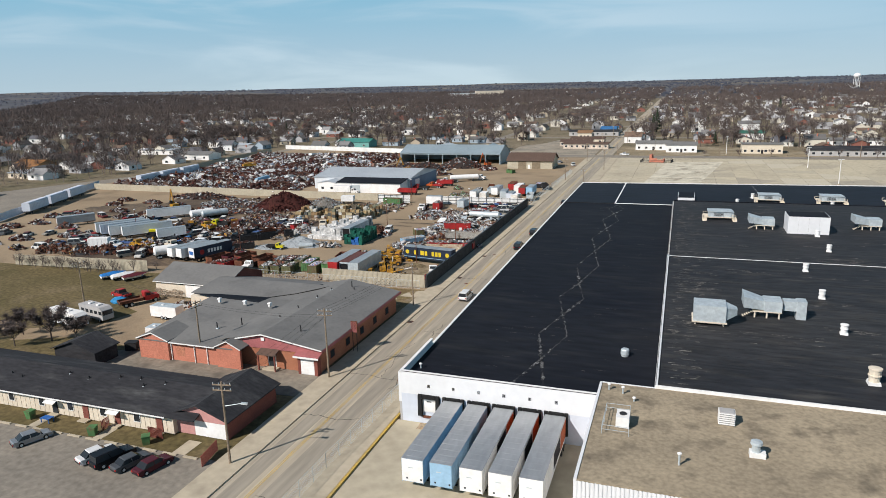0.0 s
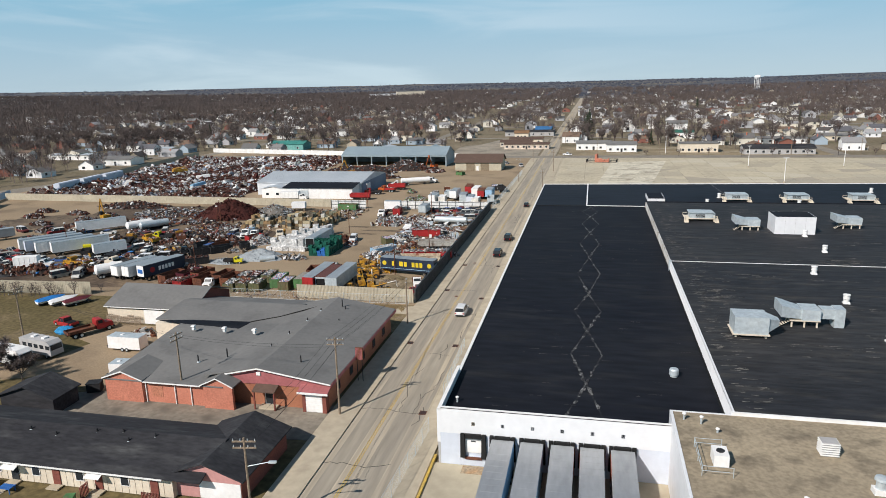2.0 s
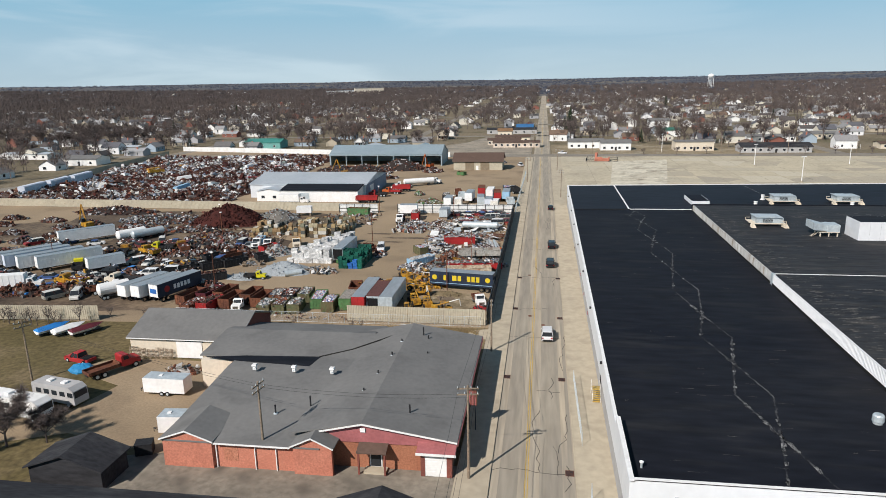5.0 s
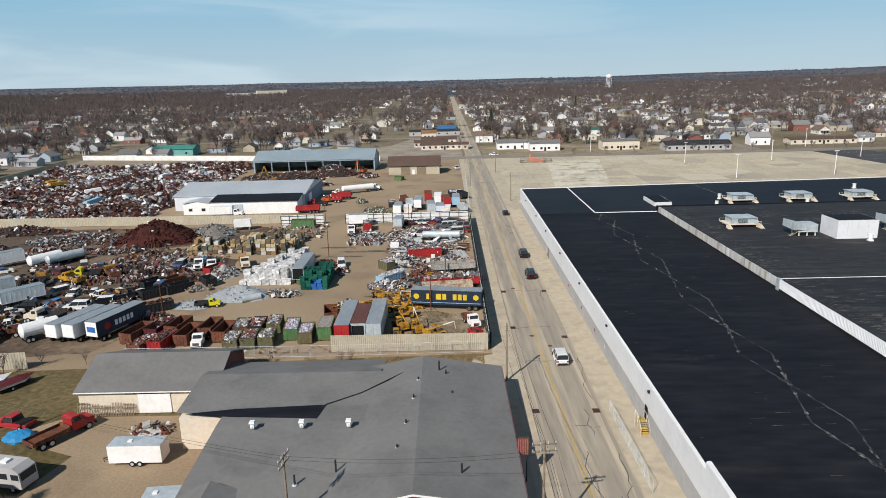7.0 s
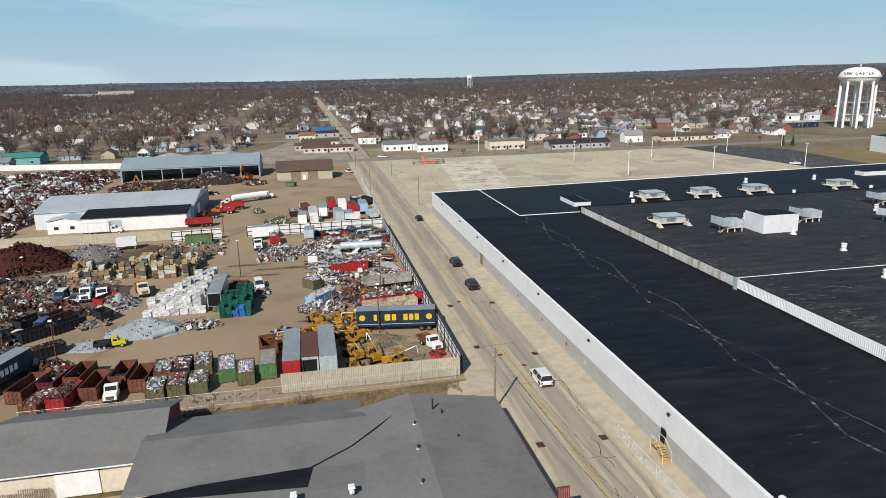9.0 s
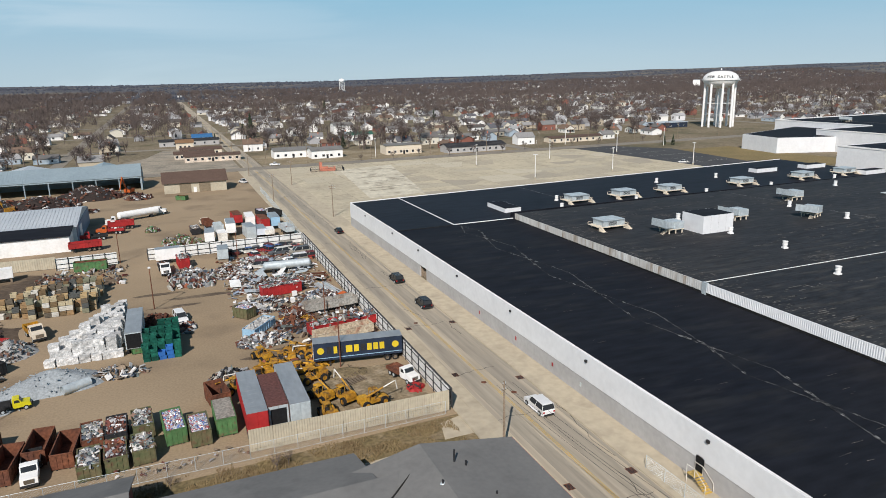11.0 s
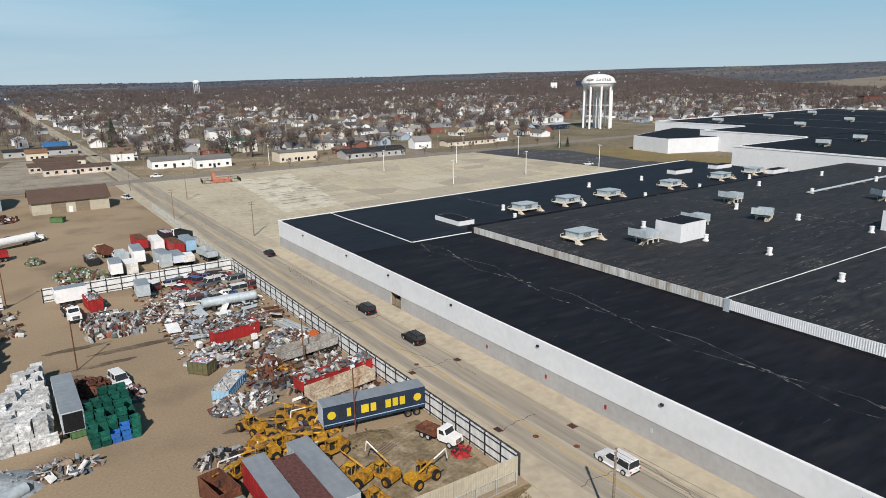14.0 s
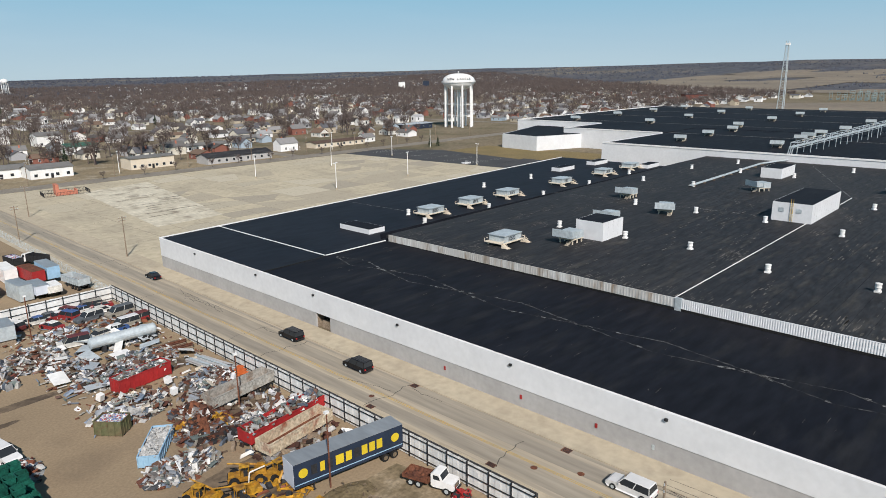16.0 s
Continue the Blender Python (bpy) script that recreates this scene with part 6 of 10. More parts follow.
def semi_trailer(m, length, body, top, label, front=None, group="semi-trailers", height=4.05, rear=None, wheels=True, name="semi_trailer", under=1.15):
    """A box trailer; its rear end at +y, nose at -y, middle at the origin."""
    t = thing(name, label, "trailer", group, m)
    h, w = length / 2, 1.29
    bm = B()
    bx(bm, -w, w, -h, h, under, height - 0.04)
    part("body", bm, body, t, bevel=0.04)
    bm = B()
    n = int(length / 1.2)
    bx(bm, -w - 0.02, w + 0.02, -h - 0.02, h + 0.02, height - 0.04, height)
    for k in range(n):
        y = -h + (k + 0.5) * length / n
        bx(bm, -w, w, y - 0.03, y + 0.03, height, height + 0.012)
    part("roof", bm, top, t, "dull metal roof with cross seams")
    if front:
        boxpart("nose", t, front, -w + 0.02, w - 0.02, -h - 0.035, -h - 0.001, under + 0.05, height - 0.08)
    bm = B()
    bx(bm, -w + 0.05, -0.02, h + 0.001, h + 0.05, under + 0.08, height - 0.12)
    bx(bm, 0.02, w - 0.05, h + 0.001, h + 0.05, under + 0.08, height - 0.12)
    part("rear_door", bm, rear or body, t)
    bm = B()
    for sx in (-1, 1):
        bx(bm, sx * w - 0.03, sx * w + 0.03, -h, h, under - 0.06, under + 0.1)
        n = int(length / 0.9)
        for k in range(n + 1):
            y = -h + 0.05 + k * (length - 0.1) / n
            bx(bm, sx * w - 0.022, sx * w + 0.022, y - 0.03, y + 0.03, under + 0.1, height - 0.1)
    part("side_rail", bm, body if body is not NAVY else NAVY, t)
    if wheels:
        bm = B()
        bx(bm, -0.5, -0.35, -h + 1, h - 0.3, under - 0.3, under)
        bx(bm, 0.35, 0.5, -h + 1, h - 0.3, under - 0.3, under)
        part("chassis", bm, STEEL, t)
        for y in (h - 1.2, h - 2.45):
            for sx in (-1, 1):
                wheel(t, sx * (w - 0.2), y, 0.5, 0.45, CHROME)
        bm = B()
        for sx in (-0.9, 0.9):
            bx(bm, sx - 0.07, sx + 0.07, -h + 2.4, -h + 2.54, 0, under)
            bx(bm, sx - 0.15, sx + 0.15, -h + 2.3, -h + 2.64, 0, 0.08)
        part("landing_gear", bm, STEEL, t)
    else:
        bm = B()
        bx(bm, -w + 0.1, w - 0.1, -h + 0.3, -h + 0.7, 0, under)
        bx(bm, -w + 0.1, w - 0.1, h - 0.7, h - 0.3, 0, under)
        part("blocking", bm, WOOD, t)
    return t


# loading yard trailers
for i, (x, side) in enumerate(((7.9, NAVY), (11.3, SKYBLUE), (14.8, GREY_WALL), (18.1, GREY_WALL), (21.5, GREY_WALL))):
    tr = semi_trailer(pose(x, -7.85, 0.02), 14.6, (SKYBLUE if i < 2 else WHITE), TRAILER_TOP, ("silver-roofed box trailer backed to the dock, white nose" if i != 1 else "silver-roofed box trailer with a pale blue nose"), front=SKYBLUE if i == 1 else WHITE, group="dock trailers")
    if i >= 2:
        for sx in (-1, 1):
            boxpart("stripe", tr, ORANGE, sx * 1.318 - 0.006, sx * 1.318 + 0.006, 3.5, 7.2, 1.4, 3.8, label="orange side panel")
            boxpart("stripe", tr, STEEL, sx * 1.318 - 0.006, sx * 1.318 + 0.006, -1.0, 3.2, 1.6, 3.6, label="black side graphic")
    boxpart("nose_label", tr, GALV, -0.5, 0.1, -7.345, -7.337, 2.9, 3.02)
    for a in (-0.8, 0.9):
        boxpart("nose_plate", tr, STEEL, a, a + 0.22, -7.345, -7.337, 1.5, 1.7)

for x, y, kind, paint, label, rz, tail in (
        (-6.5, 100.5, "suv", CAR_BLACK, "black crossover driving along the street", 0, 0), (-6.0, 118.8, "suv", CAR_BLACK, "black utility vehicle driving along the street", 0, 0),
        (-5.8, 172.5, "sedan", CAR_BLACK, "black sedan driving far along the street", 0, 0), (-7.4, 54.0, "suv", CAR_WHITE, "large white utility vehicle on the street", 0, 0),
        (-45.4, -19.4, "sedan", CAR_SILVER, "silver sedan parked before the flats", -25, 0), (-33.4, -20.1, "sedan", CAR_WHITE, "white sedan parked before the flats", -20, 0), (-30.8, -20.1, "suv", CAR_BLACK, "black utility vehicle parked before the flats", -18, 0),
        (-27.8, -20.2, "sedan", CAR_GREY, "dark grey sedan parked before the flats", -18, 0), (-24.6, -20.0, "sedan", CAR_MAROON, "maroon sedan parked before the flats", -15, 0),
        (187, 246, "sedan", CAR_WHITE, "white car parked on dark asphalt", 70, 0), (2.5, 346, "pickup", CAR_WHITE, "white pickup at the crossing", 80, 0), (-30, 302, "sedan", CAR_SILVER, "silver car beside the brown shed", 60, 0),
        (-20, 290, "pickup", CAR_WHITE, "white pickup by the brown shed", 20, 0)):
    car(kind, paint, label, pose(x, y, 0.012 if x > -16 and x < 0 else 0.0, 0, 0, rz))


def truck_cab(m, paint, label, bed=None, bedlen=4.5, bedh=1.2, group="old trucks", name="truck", loadmat=None):
    """A lorry with bonnet cab and a bed or box. Nose at +y."""
    t = thing(name, label, "truck", group, m)
    bm = B()
    bx(bm, -0.45, 0.45, -bedlen - 0.6, 3.0, 0.7, 0.95)
    part("chassis", bm, STEEL, t)
    bm = B()
    prism(bm, [(0.1, 0.9), (0.1, 2.5), (0.35, 2.65), (1.3, 2.6), (1.7, 1.8), (3.1, 1.65), (3.25, 0.8), (0.4, 0.7)], "x", -1.05, 1.05)
    part("cab", bm, paint, t, bevel=0.08)
    bm = B()
    quads(bm, [(-0.9, 1.34, 2.5), (0.9, 1.34, 2.5), (0.9, 1.69, 1.86), (-0.9, 1.69, 1.86)], [(0, 1, 2, 3)])
    for v in bm.verts:
        v.co.y += 0.03
        v.co.z += 0.02
    for sx in (-1.06, 1.06):
        quads(bm, [(sx, 0.45, 1.8), (sx, 1.45, 1.8), (sx, 1.2, 2.4), (sx, 0.45, 2.4)], [(0, 1, 2, 3)])
    part("window", bm, GLASS, t)
    boxpart("grille", t, CHROME, -0.6, 0.6, 3.2, 3.28, 0.9, 1.5)
    boxpart("bumper", t, STEEL, -1.1, 1.1, 3.25, 3.4, 0.5, 0.78)
    for y, dbl in ((2.3, 0), (-bedlen + 0.6, 1), (-bedlen + 1.75, 1)):
        for sx in (-1, 1):
            wheel(t, sx * 0.92, y, 0.5, 0.5 if dbl else 0.28, GALV)
    if bed is not None:
        bm = B()
        for a in ((-1.22, 1.22, -bedlen - 0.6, -0.2, 1.0, 1.15), (-1.22, -1.14, -bedlen - 0.6, -0.2, 1.15, 1.15 + bedh), (1.14, 1.22, -bedlen - 0.6, -0.2, 1.15, 1.15 + bedh), (-1.14, 1.14, -0.28, -0.2, 1.15, 1.35 + bedh), (-1.14, 1.14, -bedlen - 0.6, -bedlen - 0.52, 1.15, 1.15 + bedh)):
            bx(bm, *a)
        if bedh > 2:
            bx(bm, -1.22, 1.22, -bedlen - 0.6, -0.2, 1.15 + bedh, 1.22 + bedh)
        for k in range(5):
            y = -bedlen - 0.4 + k * (bedlen) / 4.3
            for sx in (-1.25, 1.25):
                bx(bm, sx - 0.03, sx + 0.03, y, y + 0.1, 1.0, 1.15 + bedh)
        part("bed", bm, bed, t)
        if loadmat is not None and bedh < 2:
            rng = np.random.default_rng(int(abs(m.translation.x) * 10))
            n = 70
            cc = np.stack([rng.uniform(-1, 1, n), rng.uniform(-bedlen - 0.3, -0.5, n), 1.1 + rng.uniform(0, bedh, n)], 1)
            o = new("load", shard_mesh("load", rng, cc, rng.uniform(0.15, 0.8, (n, 3)) * (1, 1, 0.5), [loadmat]))
            o.parent = t
    return t


def roll_off(m, L, H, paint, label, load=None, heap=0.3, group="roll-off skips", inside=RUST, name="roll_off_skip"):
    """An open steel skip with ribs; load: material of the pile inside."""
    t = thing(name, label, "skip", group, m)
    w, h = 1.2, L / 2
    bm = B()
    for a in ((-w, w, -h, h, 0.15, 0.25), (-w, -w + 0.07, -h, h, 0.25, H), (w - 0.07, w, -h, h, 0.25, H), (-w + 0.07, w - 0.07, -h, -h + 0.07, 0.25, H), (-w + 0.07, w - 0.07, h - 0.07, h, 0.25, H)):
        bx(bm, *a)
    part("shell", bm, paint, t)
    bm = B()
    n = int(L / 0.75)
    for k in range(n + 1):
        y = -h + 0.05 + k * (L - 0.1) / n
        for sx in (-w, w):
            bx(bm, sx - 0.06, sx + 0.06, y - 0.05, y + 0.05, 0.12, H - 0.1)
    for sx in (-w, w):
        bx(bm, sx - 0.07, sx + 0.07, -h, h, H - 0.1, H + 0.02)
    for sy in (-h, h):
        bx(bm, -w, w, sy - 0.06, sy + 0.06, H - 0.1, H + 0.02)
        for x in (-0.6, 0.0, 0.6):
            bx(bm, x - 0.05, x + 0.05, sy - 0.05, sy + 0.05, 0.15, H - 0.1)
    part("rib", bm, paint, t)
    bm = B()
    bx(bm, -w + 0.08, w - 0.08, -h + 0.08, h - 0.08, 0.26, 0.3)
    for a in ((-w + 0.072, -w + 0.082, -h + 0.1, h - 0.1, 0.3, H - 0.1), (w - 0.082, w - 0.072, -h + 0.1, h - 0.1, 0.3, H - 0.1)):
        bx(bm, *a)
    part("lining", bm, inside, t)
    bm = B()
    for x in (-0.7, 0.7):
        bx(bm, x - 0.08, x + 0.08, -h, h, 0.0, 0.15)
    part("skid", bm, STEEL, t)
    if load is not None:
        rng = np.random.default_rng(int(L * 100 + abs(m.translation.x) * 7))
        n = 420 if load is CANS else 130
        x, y = rng.uniform(-w + 0.15, w - 0.15, n), rng.uniform(-h + 0.2, h - 0.2, n)
        z = H - 0.25 + heap * (1 - (y / h) ** 2) * (1 - 0.6 * (x / w) ** 2) * rng.uniform(0.5, 1.1, n)
        size = rng.uniform(0.1, 0.28, (n, 3)) if load is CANS else rng.uniform(0.1, 0.9, (n, 3)) * (1, 1, 0.3)
        o = new("load", shard_mesh("load", rng, np.stack([x, y, z], 1), size, [load]))
        o.parent = t
        boxpart("load_base", t, load, -w + 0.09, w - 0.09, -h + 0.1, h - 0.1, 0.31, H - 0.2)
    return t

# ---- scrapyard: buildings ----
def open_shed():
    t = thing("open_shed", "long open-fronted shed with a blue-grey metal roof", "shed")
    bm = B()
    prism(bm, [(290.5, 5.9), (302, 9.9), (302, 10.1), (290.5, 6.1)], "x", -122, -61)
    prism(bm, [(302, 9.9), (314, 6.0), (314, 6.2), (302, 10.1)], "x", -122, -61)
    part("roof", bm, BLUE_ROOF, t, "blue-grey ribbed metal roof")
    bm = B()
    for k in range(60):
        x = -121.5 + k
        prism(bm, [(290.5, 6.1), (302, 10.1), (302, 10.16), (290.5, 6.16)], "x", x, x + 0.08)
    part("roof_rib", bm, BLUE_ROOF, t)
    boxpart("back_wall", t, BLUE_ROOF, -122, -61, 313.6, 313.9, 0, 6.1)
    bm = B()
    prism(bm, [(291, 0), (291, 6), (302, 9.8), (313.5, 6), (313.5, 0)], "x", -61.6, -61.3)
    part("end_wall", bm, BLUE_ROOF, t)
    bm = B()
    prism(bm, [(291, 0), (291, 6), (302, 9.8), (313.5, 6), (313.5, 0)], "x", -121.9, -121.6)
    part("end_wall", bm, BLUE_ROOF, t)
    boxpart("eave_beam", t, BLUE_ROOF, -122, -61, 290.7, 291.0, 5.3, 5.88)
    for k in range(8):
        boxpart("post", t, BLUE_ROOF, -121.5 + k * 8.6, -121.1 + k * 8.6, 290.7, 291.0, 0, 5.3)


open_shed()


def brown_shed():
    t = thing("storage_shed", "tan steel shed with a brown gable roof", "shed")
    bm = B()
    prism(bm, [(273.5, 0), (273.5, 4.2), (281.5, 7.6), (289.5, 4.2), (289.5, 0)], "x", -52.6, -28.4)
    part("wall", bm, BEIGE, t)
    bm = B()
    gable_roof(bm, -52.6, -28.4, 273.5, 289.5, 4.1, 7.75, "x", 0.7)
    part("roof", bm, BROWN_ROOF, t, "brown metal roof")
    for x in (-44.5, -37.0):
        boxpart("sliding_door", t, mat("tan_door", (0.24, 0.19, 0.13)), x - 2.2, x + 2.2, 273.38, 273.48, 0, 3.9)
    boxpart("side_door", t, WHITE, -41.4, -40.2, 273.4, 273.48, 0, 2.2)


brown_shed()


def warehouse():
    t = thing("warehouse", "white metal warehouse with a pale ribbed roof", "warehouse")
    bm = B()
    prism(bm, [(192, 0), (192, 5.2), (209, 7.6), (226, 5.2), (226, 0)], "x", -123, -76)
    part("wall", bm, mat("off_white_metal", (0.66, 0.68, 0.70), rough=0.6, amt=0.06), t)
    boxpart("east_wall", t, mat("blue_grey_metal", (0.20, 0.25, 0.33), rough=0.6, amt=0.06), -75.99, -75.8, 192.2, 225.8, 0, 5.1, label="blue-grey end wall")
    bm = B()
    gable_roof(bm, -123, -76, 192, 226, 5.2, 7.75, "x", 0.4)
    part("roof", bm, WHITE_ROOF, t, "pale ribbed metal roof")
    bm = B()
    for k in range(52):
        x = -123 + k * 0.92
        prism(bm, [(191.6, 5.36), (209, 7.91), (209, 7.98), (191.6, 5.43)], "x", x, x + 0.09)
    part("roof_rib", bm, WHITE_ROOF, t)
    bm = B()
    prism(bm, [(183.6, 0), (183.6, 4.3), (191.9, 5.2), (191.9, 0)], "x", -107, -77)
    part("lean_to_wall", bm, WHITE, t, "white lean-to wall")
    bm = B()
    prism(bm, [(183.2, 4.28), (192.2, 5.45), (192.2, 5.6), (183.2, 4.43)], "x", -107.4, -76.6)
    part("lean_to_roof", bm, RUBBER_ROOF, t, "black lean-to roof")
    bm = B()
    prism(bm, [(-117, 0), (-107.1, 0), (-107.1, 3.9), (-112, 4.6), (-117, 3.6)], "y", 184, 191.9)
    part("office_wall", bm, WHITE, t)
    bm = B()
    gable_roof(bm, -117, -107.1, 184, 191.9, 3.8, 4.75, "y", 0.3)
    part("office_roof", bm, WHITE_ROOF, t)
    for x in (-114.5, -110):
        window(t, x, 184, 1.2, 1.3, 1.0)
    boxpart("roller_door", t, GALV, -100, -96, 183.5, 183.58, 0, 3.4)
    boxpart("east_door", t, WHITE, -75.79, -75.7, 198, 203, 0, 4.2)


warehouse()


# ---- scrapyard: heaps ----
def heap(x, y, rx, ry, h, n, mats, label, size=(0.3, 1.6), flat=0.35, seed=1, weights=None, name="scrap_heap", base=None, rough=0.35):
    """A mound with loose pieces all over it."""
    rng = np.random.default_rng(seed)
    t = thing(name, label, "scrap heap", "scrap heaps", pose(x, y, -0.03))
    k, rings = 28, 6
    V, F = [(0, 0, h)], []
    for r in range(1, rings + 1):
        for j in range(k):
            a = j * math.tau / k
            f = r / rings
            e = 1 + 0.22 * noise.noise((math.cos(a) * 1.3 + seed, math.sin(a) * 1.3, seed * 0.7))
            z = h * (1 - f ** 1.25) * (1 + rough * noise.noise((f * 3 * math.cos(a) + seed, f * 3 * math.sin(a), 2.0))) - (0.06 if r == rings else 0)
            V.append((rx * f * e * math.cos(a), ry * f * e * math.sin(a), z))
    for j in range(k):
        F.append((0, 1 + j, 1 + (j + 1) % k))
    for r in range(rings - 1):
        a, b = 1 + r * k, 1 + (r + 1) * k
        for j in range(k):
            F.append((a + j, b + j, b + (j + 1) % k, a + (j + 1) % k))
    o = new("mound", from_arrays("mound", V, F, [base or mats[0]]))
    o.parent = t
    a, f = rng.uniform(0, math.tau, n), np.sqrt(rng.random(n))
    c = np.stack([rx * f * np.cos(a), ry * f * np.sin(a), np.maximum(0.05, h * (1 - f ** 1.25) + rng.uniform(-0.2, 0.35, n))], 1)
    s = rng.uniform(size[0], size[1], (n, 3)) ** 1.0
    s[:, 2] *= flat
    s[:, 1] *= rng.uniform(0.1, 0.7, n)
    p = new("loose_scrap", shard_mesh("loose_scrap", rng, c, s, mats, weights, 0.9))
    p.parent = t
    tagged(p, kind="stuff")
    return t


def litter(x0, x1, y0, y1, n, mats, label, size=(0.2, 1.2), seed=1, flat=0.35, zmax=0.5):
    rng = np.random.default_rng(seed)
    c = np.stack([rng.uniform(x0, x1, n), rng.uniform(y0, y1, n), rng.uniform(0.05, zmax, n) ** 1.5], 1)
    s = rng.uniform(size[0], size[1], (n, 3))
    s[:, 2] *= flat
    s[:, 1] *= rng.uniform(0.1, 0.6, n)
    c[:, 2] += s[:, 2] * 0.4
    return tagged(new("scattered_scrap", shard_mesh("scattered_scrap", rng, c, s, mats, None, 0.6)), label, "scrap", kind="stuff")


def rb_pos(k, s):
    return s * (((k * 7919) % 101) / 50 - 1)


# the great heap in the north-west of the yard: one wide, uneven spread of scrap
def heap_height(x, y):
    east = -127 if y < 188 or y > 232 else -129
    edge = min(x + 234 + (y - 180) * 0.03, east - x, y - 177, 331 - y) + 5 * noise.noise((x / 14, y / 14, 4.0))
    if edge <= 0:
        return -0.3
    rise = min(1.0, edge / 9)
    big = 0.5 + 0.5 * noise.noise((x / 22, y / 22, 1.7))
    return rise * (0.25 + 4.2 * max(0, big) ** 1.6 + 1.1 * noise.noise((x / 6, y / 6, 9.0)))


def great_heap():
    rng = np.random.default_rng(31)
    t = thing("scrap_heap", "wide uneven heap of rusty and bright mixed scrap metal", "scrap heap", "scrap heaps")
    nx, ny, step = 38, 54, 3.0
    V = [(-238 + i * step, 174 + j * step, heap_height(-238 + i * step, 174 + j * step)) for j in range(ny) for i in range(nx)]
    F = [(j * nx + i, j * nx + i + 1, (j + 1) * nx + i + 1, (j + 1) * nx + i) for j in range(ny - 1) for i in range(nx - 1) if max(V[j * nx + i][2], V[j * nx + i + 1][2], V[(j + 1) * nx + i][2], V[(j + 1) * nx + i + 1][2]) > -0.2]
    o = new("mound", from_arrays("mound", V, F, [SCRAP_BED]))
    o.parent = t
    kinds = {"rusty": [], "bright": [], "mixed": []}
    while sum(len(v) for v in kinds.values()) < 21000:
        x, y = rng.uniform(-236, -126), rng.uniform(176, 331)
        h = heap_height(x, y)
        if h < -0.1:
            continue
        q = noise.noise((x / 13, y / 13, 6.0)) + 0.6 * noise.noise((x / 4, y / 4, 2.0)) + (0.12 if y > 250 else 0)
        kinds["rusty" if q < -0.10 else "bright" if q > 0.16 else "mixed"].append((x, y, h + rng.uniform(-0.1, 0.5)))
    for name, mats, w in (("rusty", [SCRAP_DARK, RUST_RED, SCRAP, SCRAP_WHITE], [0.45, 0.35, 0.14, 0.06]), ("bright", [SCRAP_WHITE, SCRAP_PALE, SCRAP_DARK], [0.52, 0.26, 0.22]), ("mixed", [SCRAP_DARK, SCRAP_WHITE, SCRAP, RUST_RED], [0.42, 0.22, 0.2, 0.16])):
        c = np.array(kinds[name])
        n = len(c)
        z = np.exp(rng.normal(-0.35, 0.6, (n, 1))) * rng.uniform(0.5, 1.4, (n, 3))
        z = np.clip(z, 0.12, 3.6)
        z[:, 1] *= rng.uniform(0.15, 0.8, n)
        z[:, 2] *= 0.4
        p = new("loose_scrap", shard_mesh("loose_scrap", rng, c, z, mats, w, 1.0))
        p.parent = t
        tagged(p, name + " loose pieces of scrap", kind="stuff")
    for k in range(16):
        x, y = rng.uniform(-228, -138), rng.uniform(190, 322)
        h = heap_height(x, y)
        if h > 0:
            bm = B()
            bx(bm, -rng.uniform(2, 4.5), rng.uniform(2, 4.5), -rng.uniform(0.7, 1.5), rng.uniform(0.7, 1.5), 0.5, rng.uniform(0.8, 2.0), tx=0.2, ty=0.15)
            o = part("large_panel", bm, (WHITE, WHITE, GALV, YELLOW, RED, SKYBLUE)[k % 6], t, "large torn panel on the heap")
            o.matrix_local = pose(x, y, h - 0.3, rng.uniform(-10, 10), rng.uniform(-10, 10), rng.uniform(0, 180))


SCRAP_BED = mat("scrap_bed", (0.050, 0.026, 0.020), (0.085, 0.045, 0.033), 0.95, big=0.12, fine=1.5, amt=0.5, stain=(0.10, 0.085, 0.075), stain_scale=0.3)
great_heap()
for i, (x, y, rx, ry, h) in enumerate(((-95, 262, 14, 10, 4.5), (-80, 278, 13, 9, 5.0), (-110, 270, 12, 9, 3.0), (-88, 246, 14, 6, 2.2), (-112, 250, 12, 7, 2.0), (-62, 268, 5, 5, 1.8))):
    heap(x, y, rx, ry, h, 260, [SCRAP, SCRAP_DARK, SCRAP_PALE], "heap of rusty scrap before the open shed", (0.4, 2.2), 0.3, 100 + i, [0.4, 0.5, 0.1], base=SCRAP_DARK)
heap(-110, 146, 13, 10, 6.0, 700, [RUST_RED], "steep heap of dark red rusty turnings", (0.2, 1.2), 0.5, 201, base=RUST_RED)
heap(-96, 152, 8, 7, 3.2, 260, [GRAVEL, SCRAP_DARK], "heap of grey-brown fines", (0.2, 0.9), 0.5, 202, [0.7, 0.3], base=mat("fines", (0.17, 0.155, 0.135), (0.13, 0.12, 0.105), 0.95, big=0.4))
heap(-135, 147, 15, 7, 2.0, 520, [SCRAP_PALE, SCRAP], "long heap of light shredded metal", (0.3, 1.4), 0.4, 203, [0.8, 0.2], base=SCRAP_DARK)
heap(-160, 160, 16, 6, 2.0, 240, [SCRAP_DARK, SCRAP], "dark scrap along the fence", (0.4, 1.8), 0.4, 204, [0.7, 0.3])
heap(-70.0, 90.5, 7.6, 4.6, 2.6, 120, [GRAVEL], "smooth heap of pale grey gravel", (0.1, 0.5), 0.6, 205, base=GRAVEL, name="gravel_heap", rough=0.15)
heap(-77.5, 85.2, 5.2, 3.2, 0.9, 90, [GRAVEL], "low spread of pale grey gravel", (0.1, 0.4), 0.6, 206, base=GRAVEL, name="gravel_heap", rough=0.15)
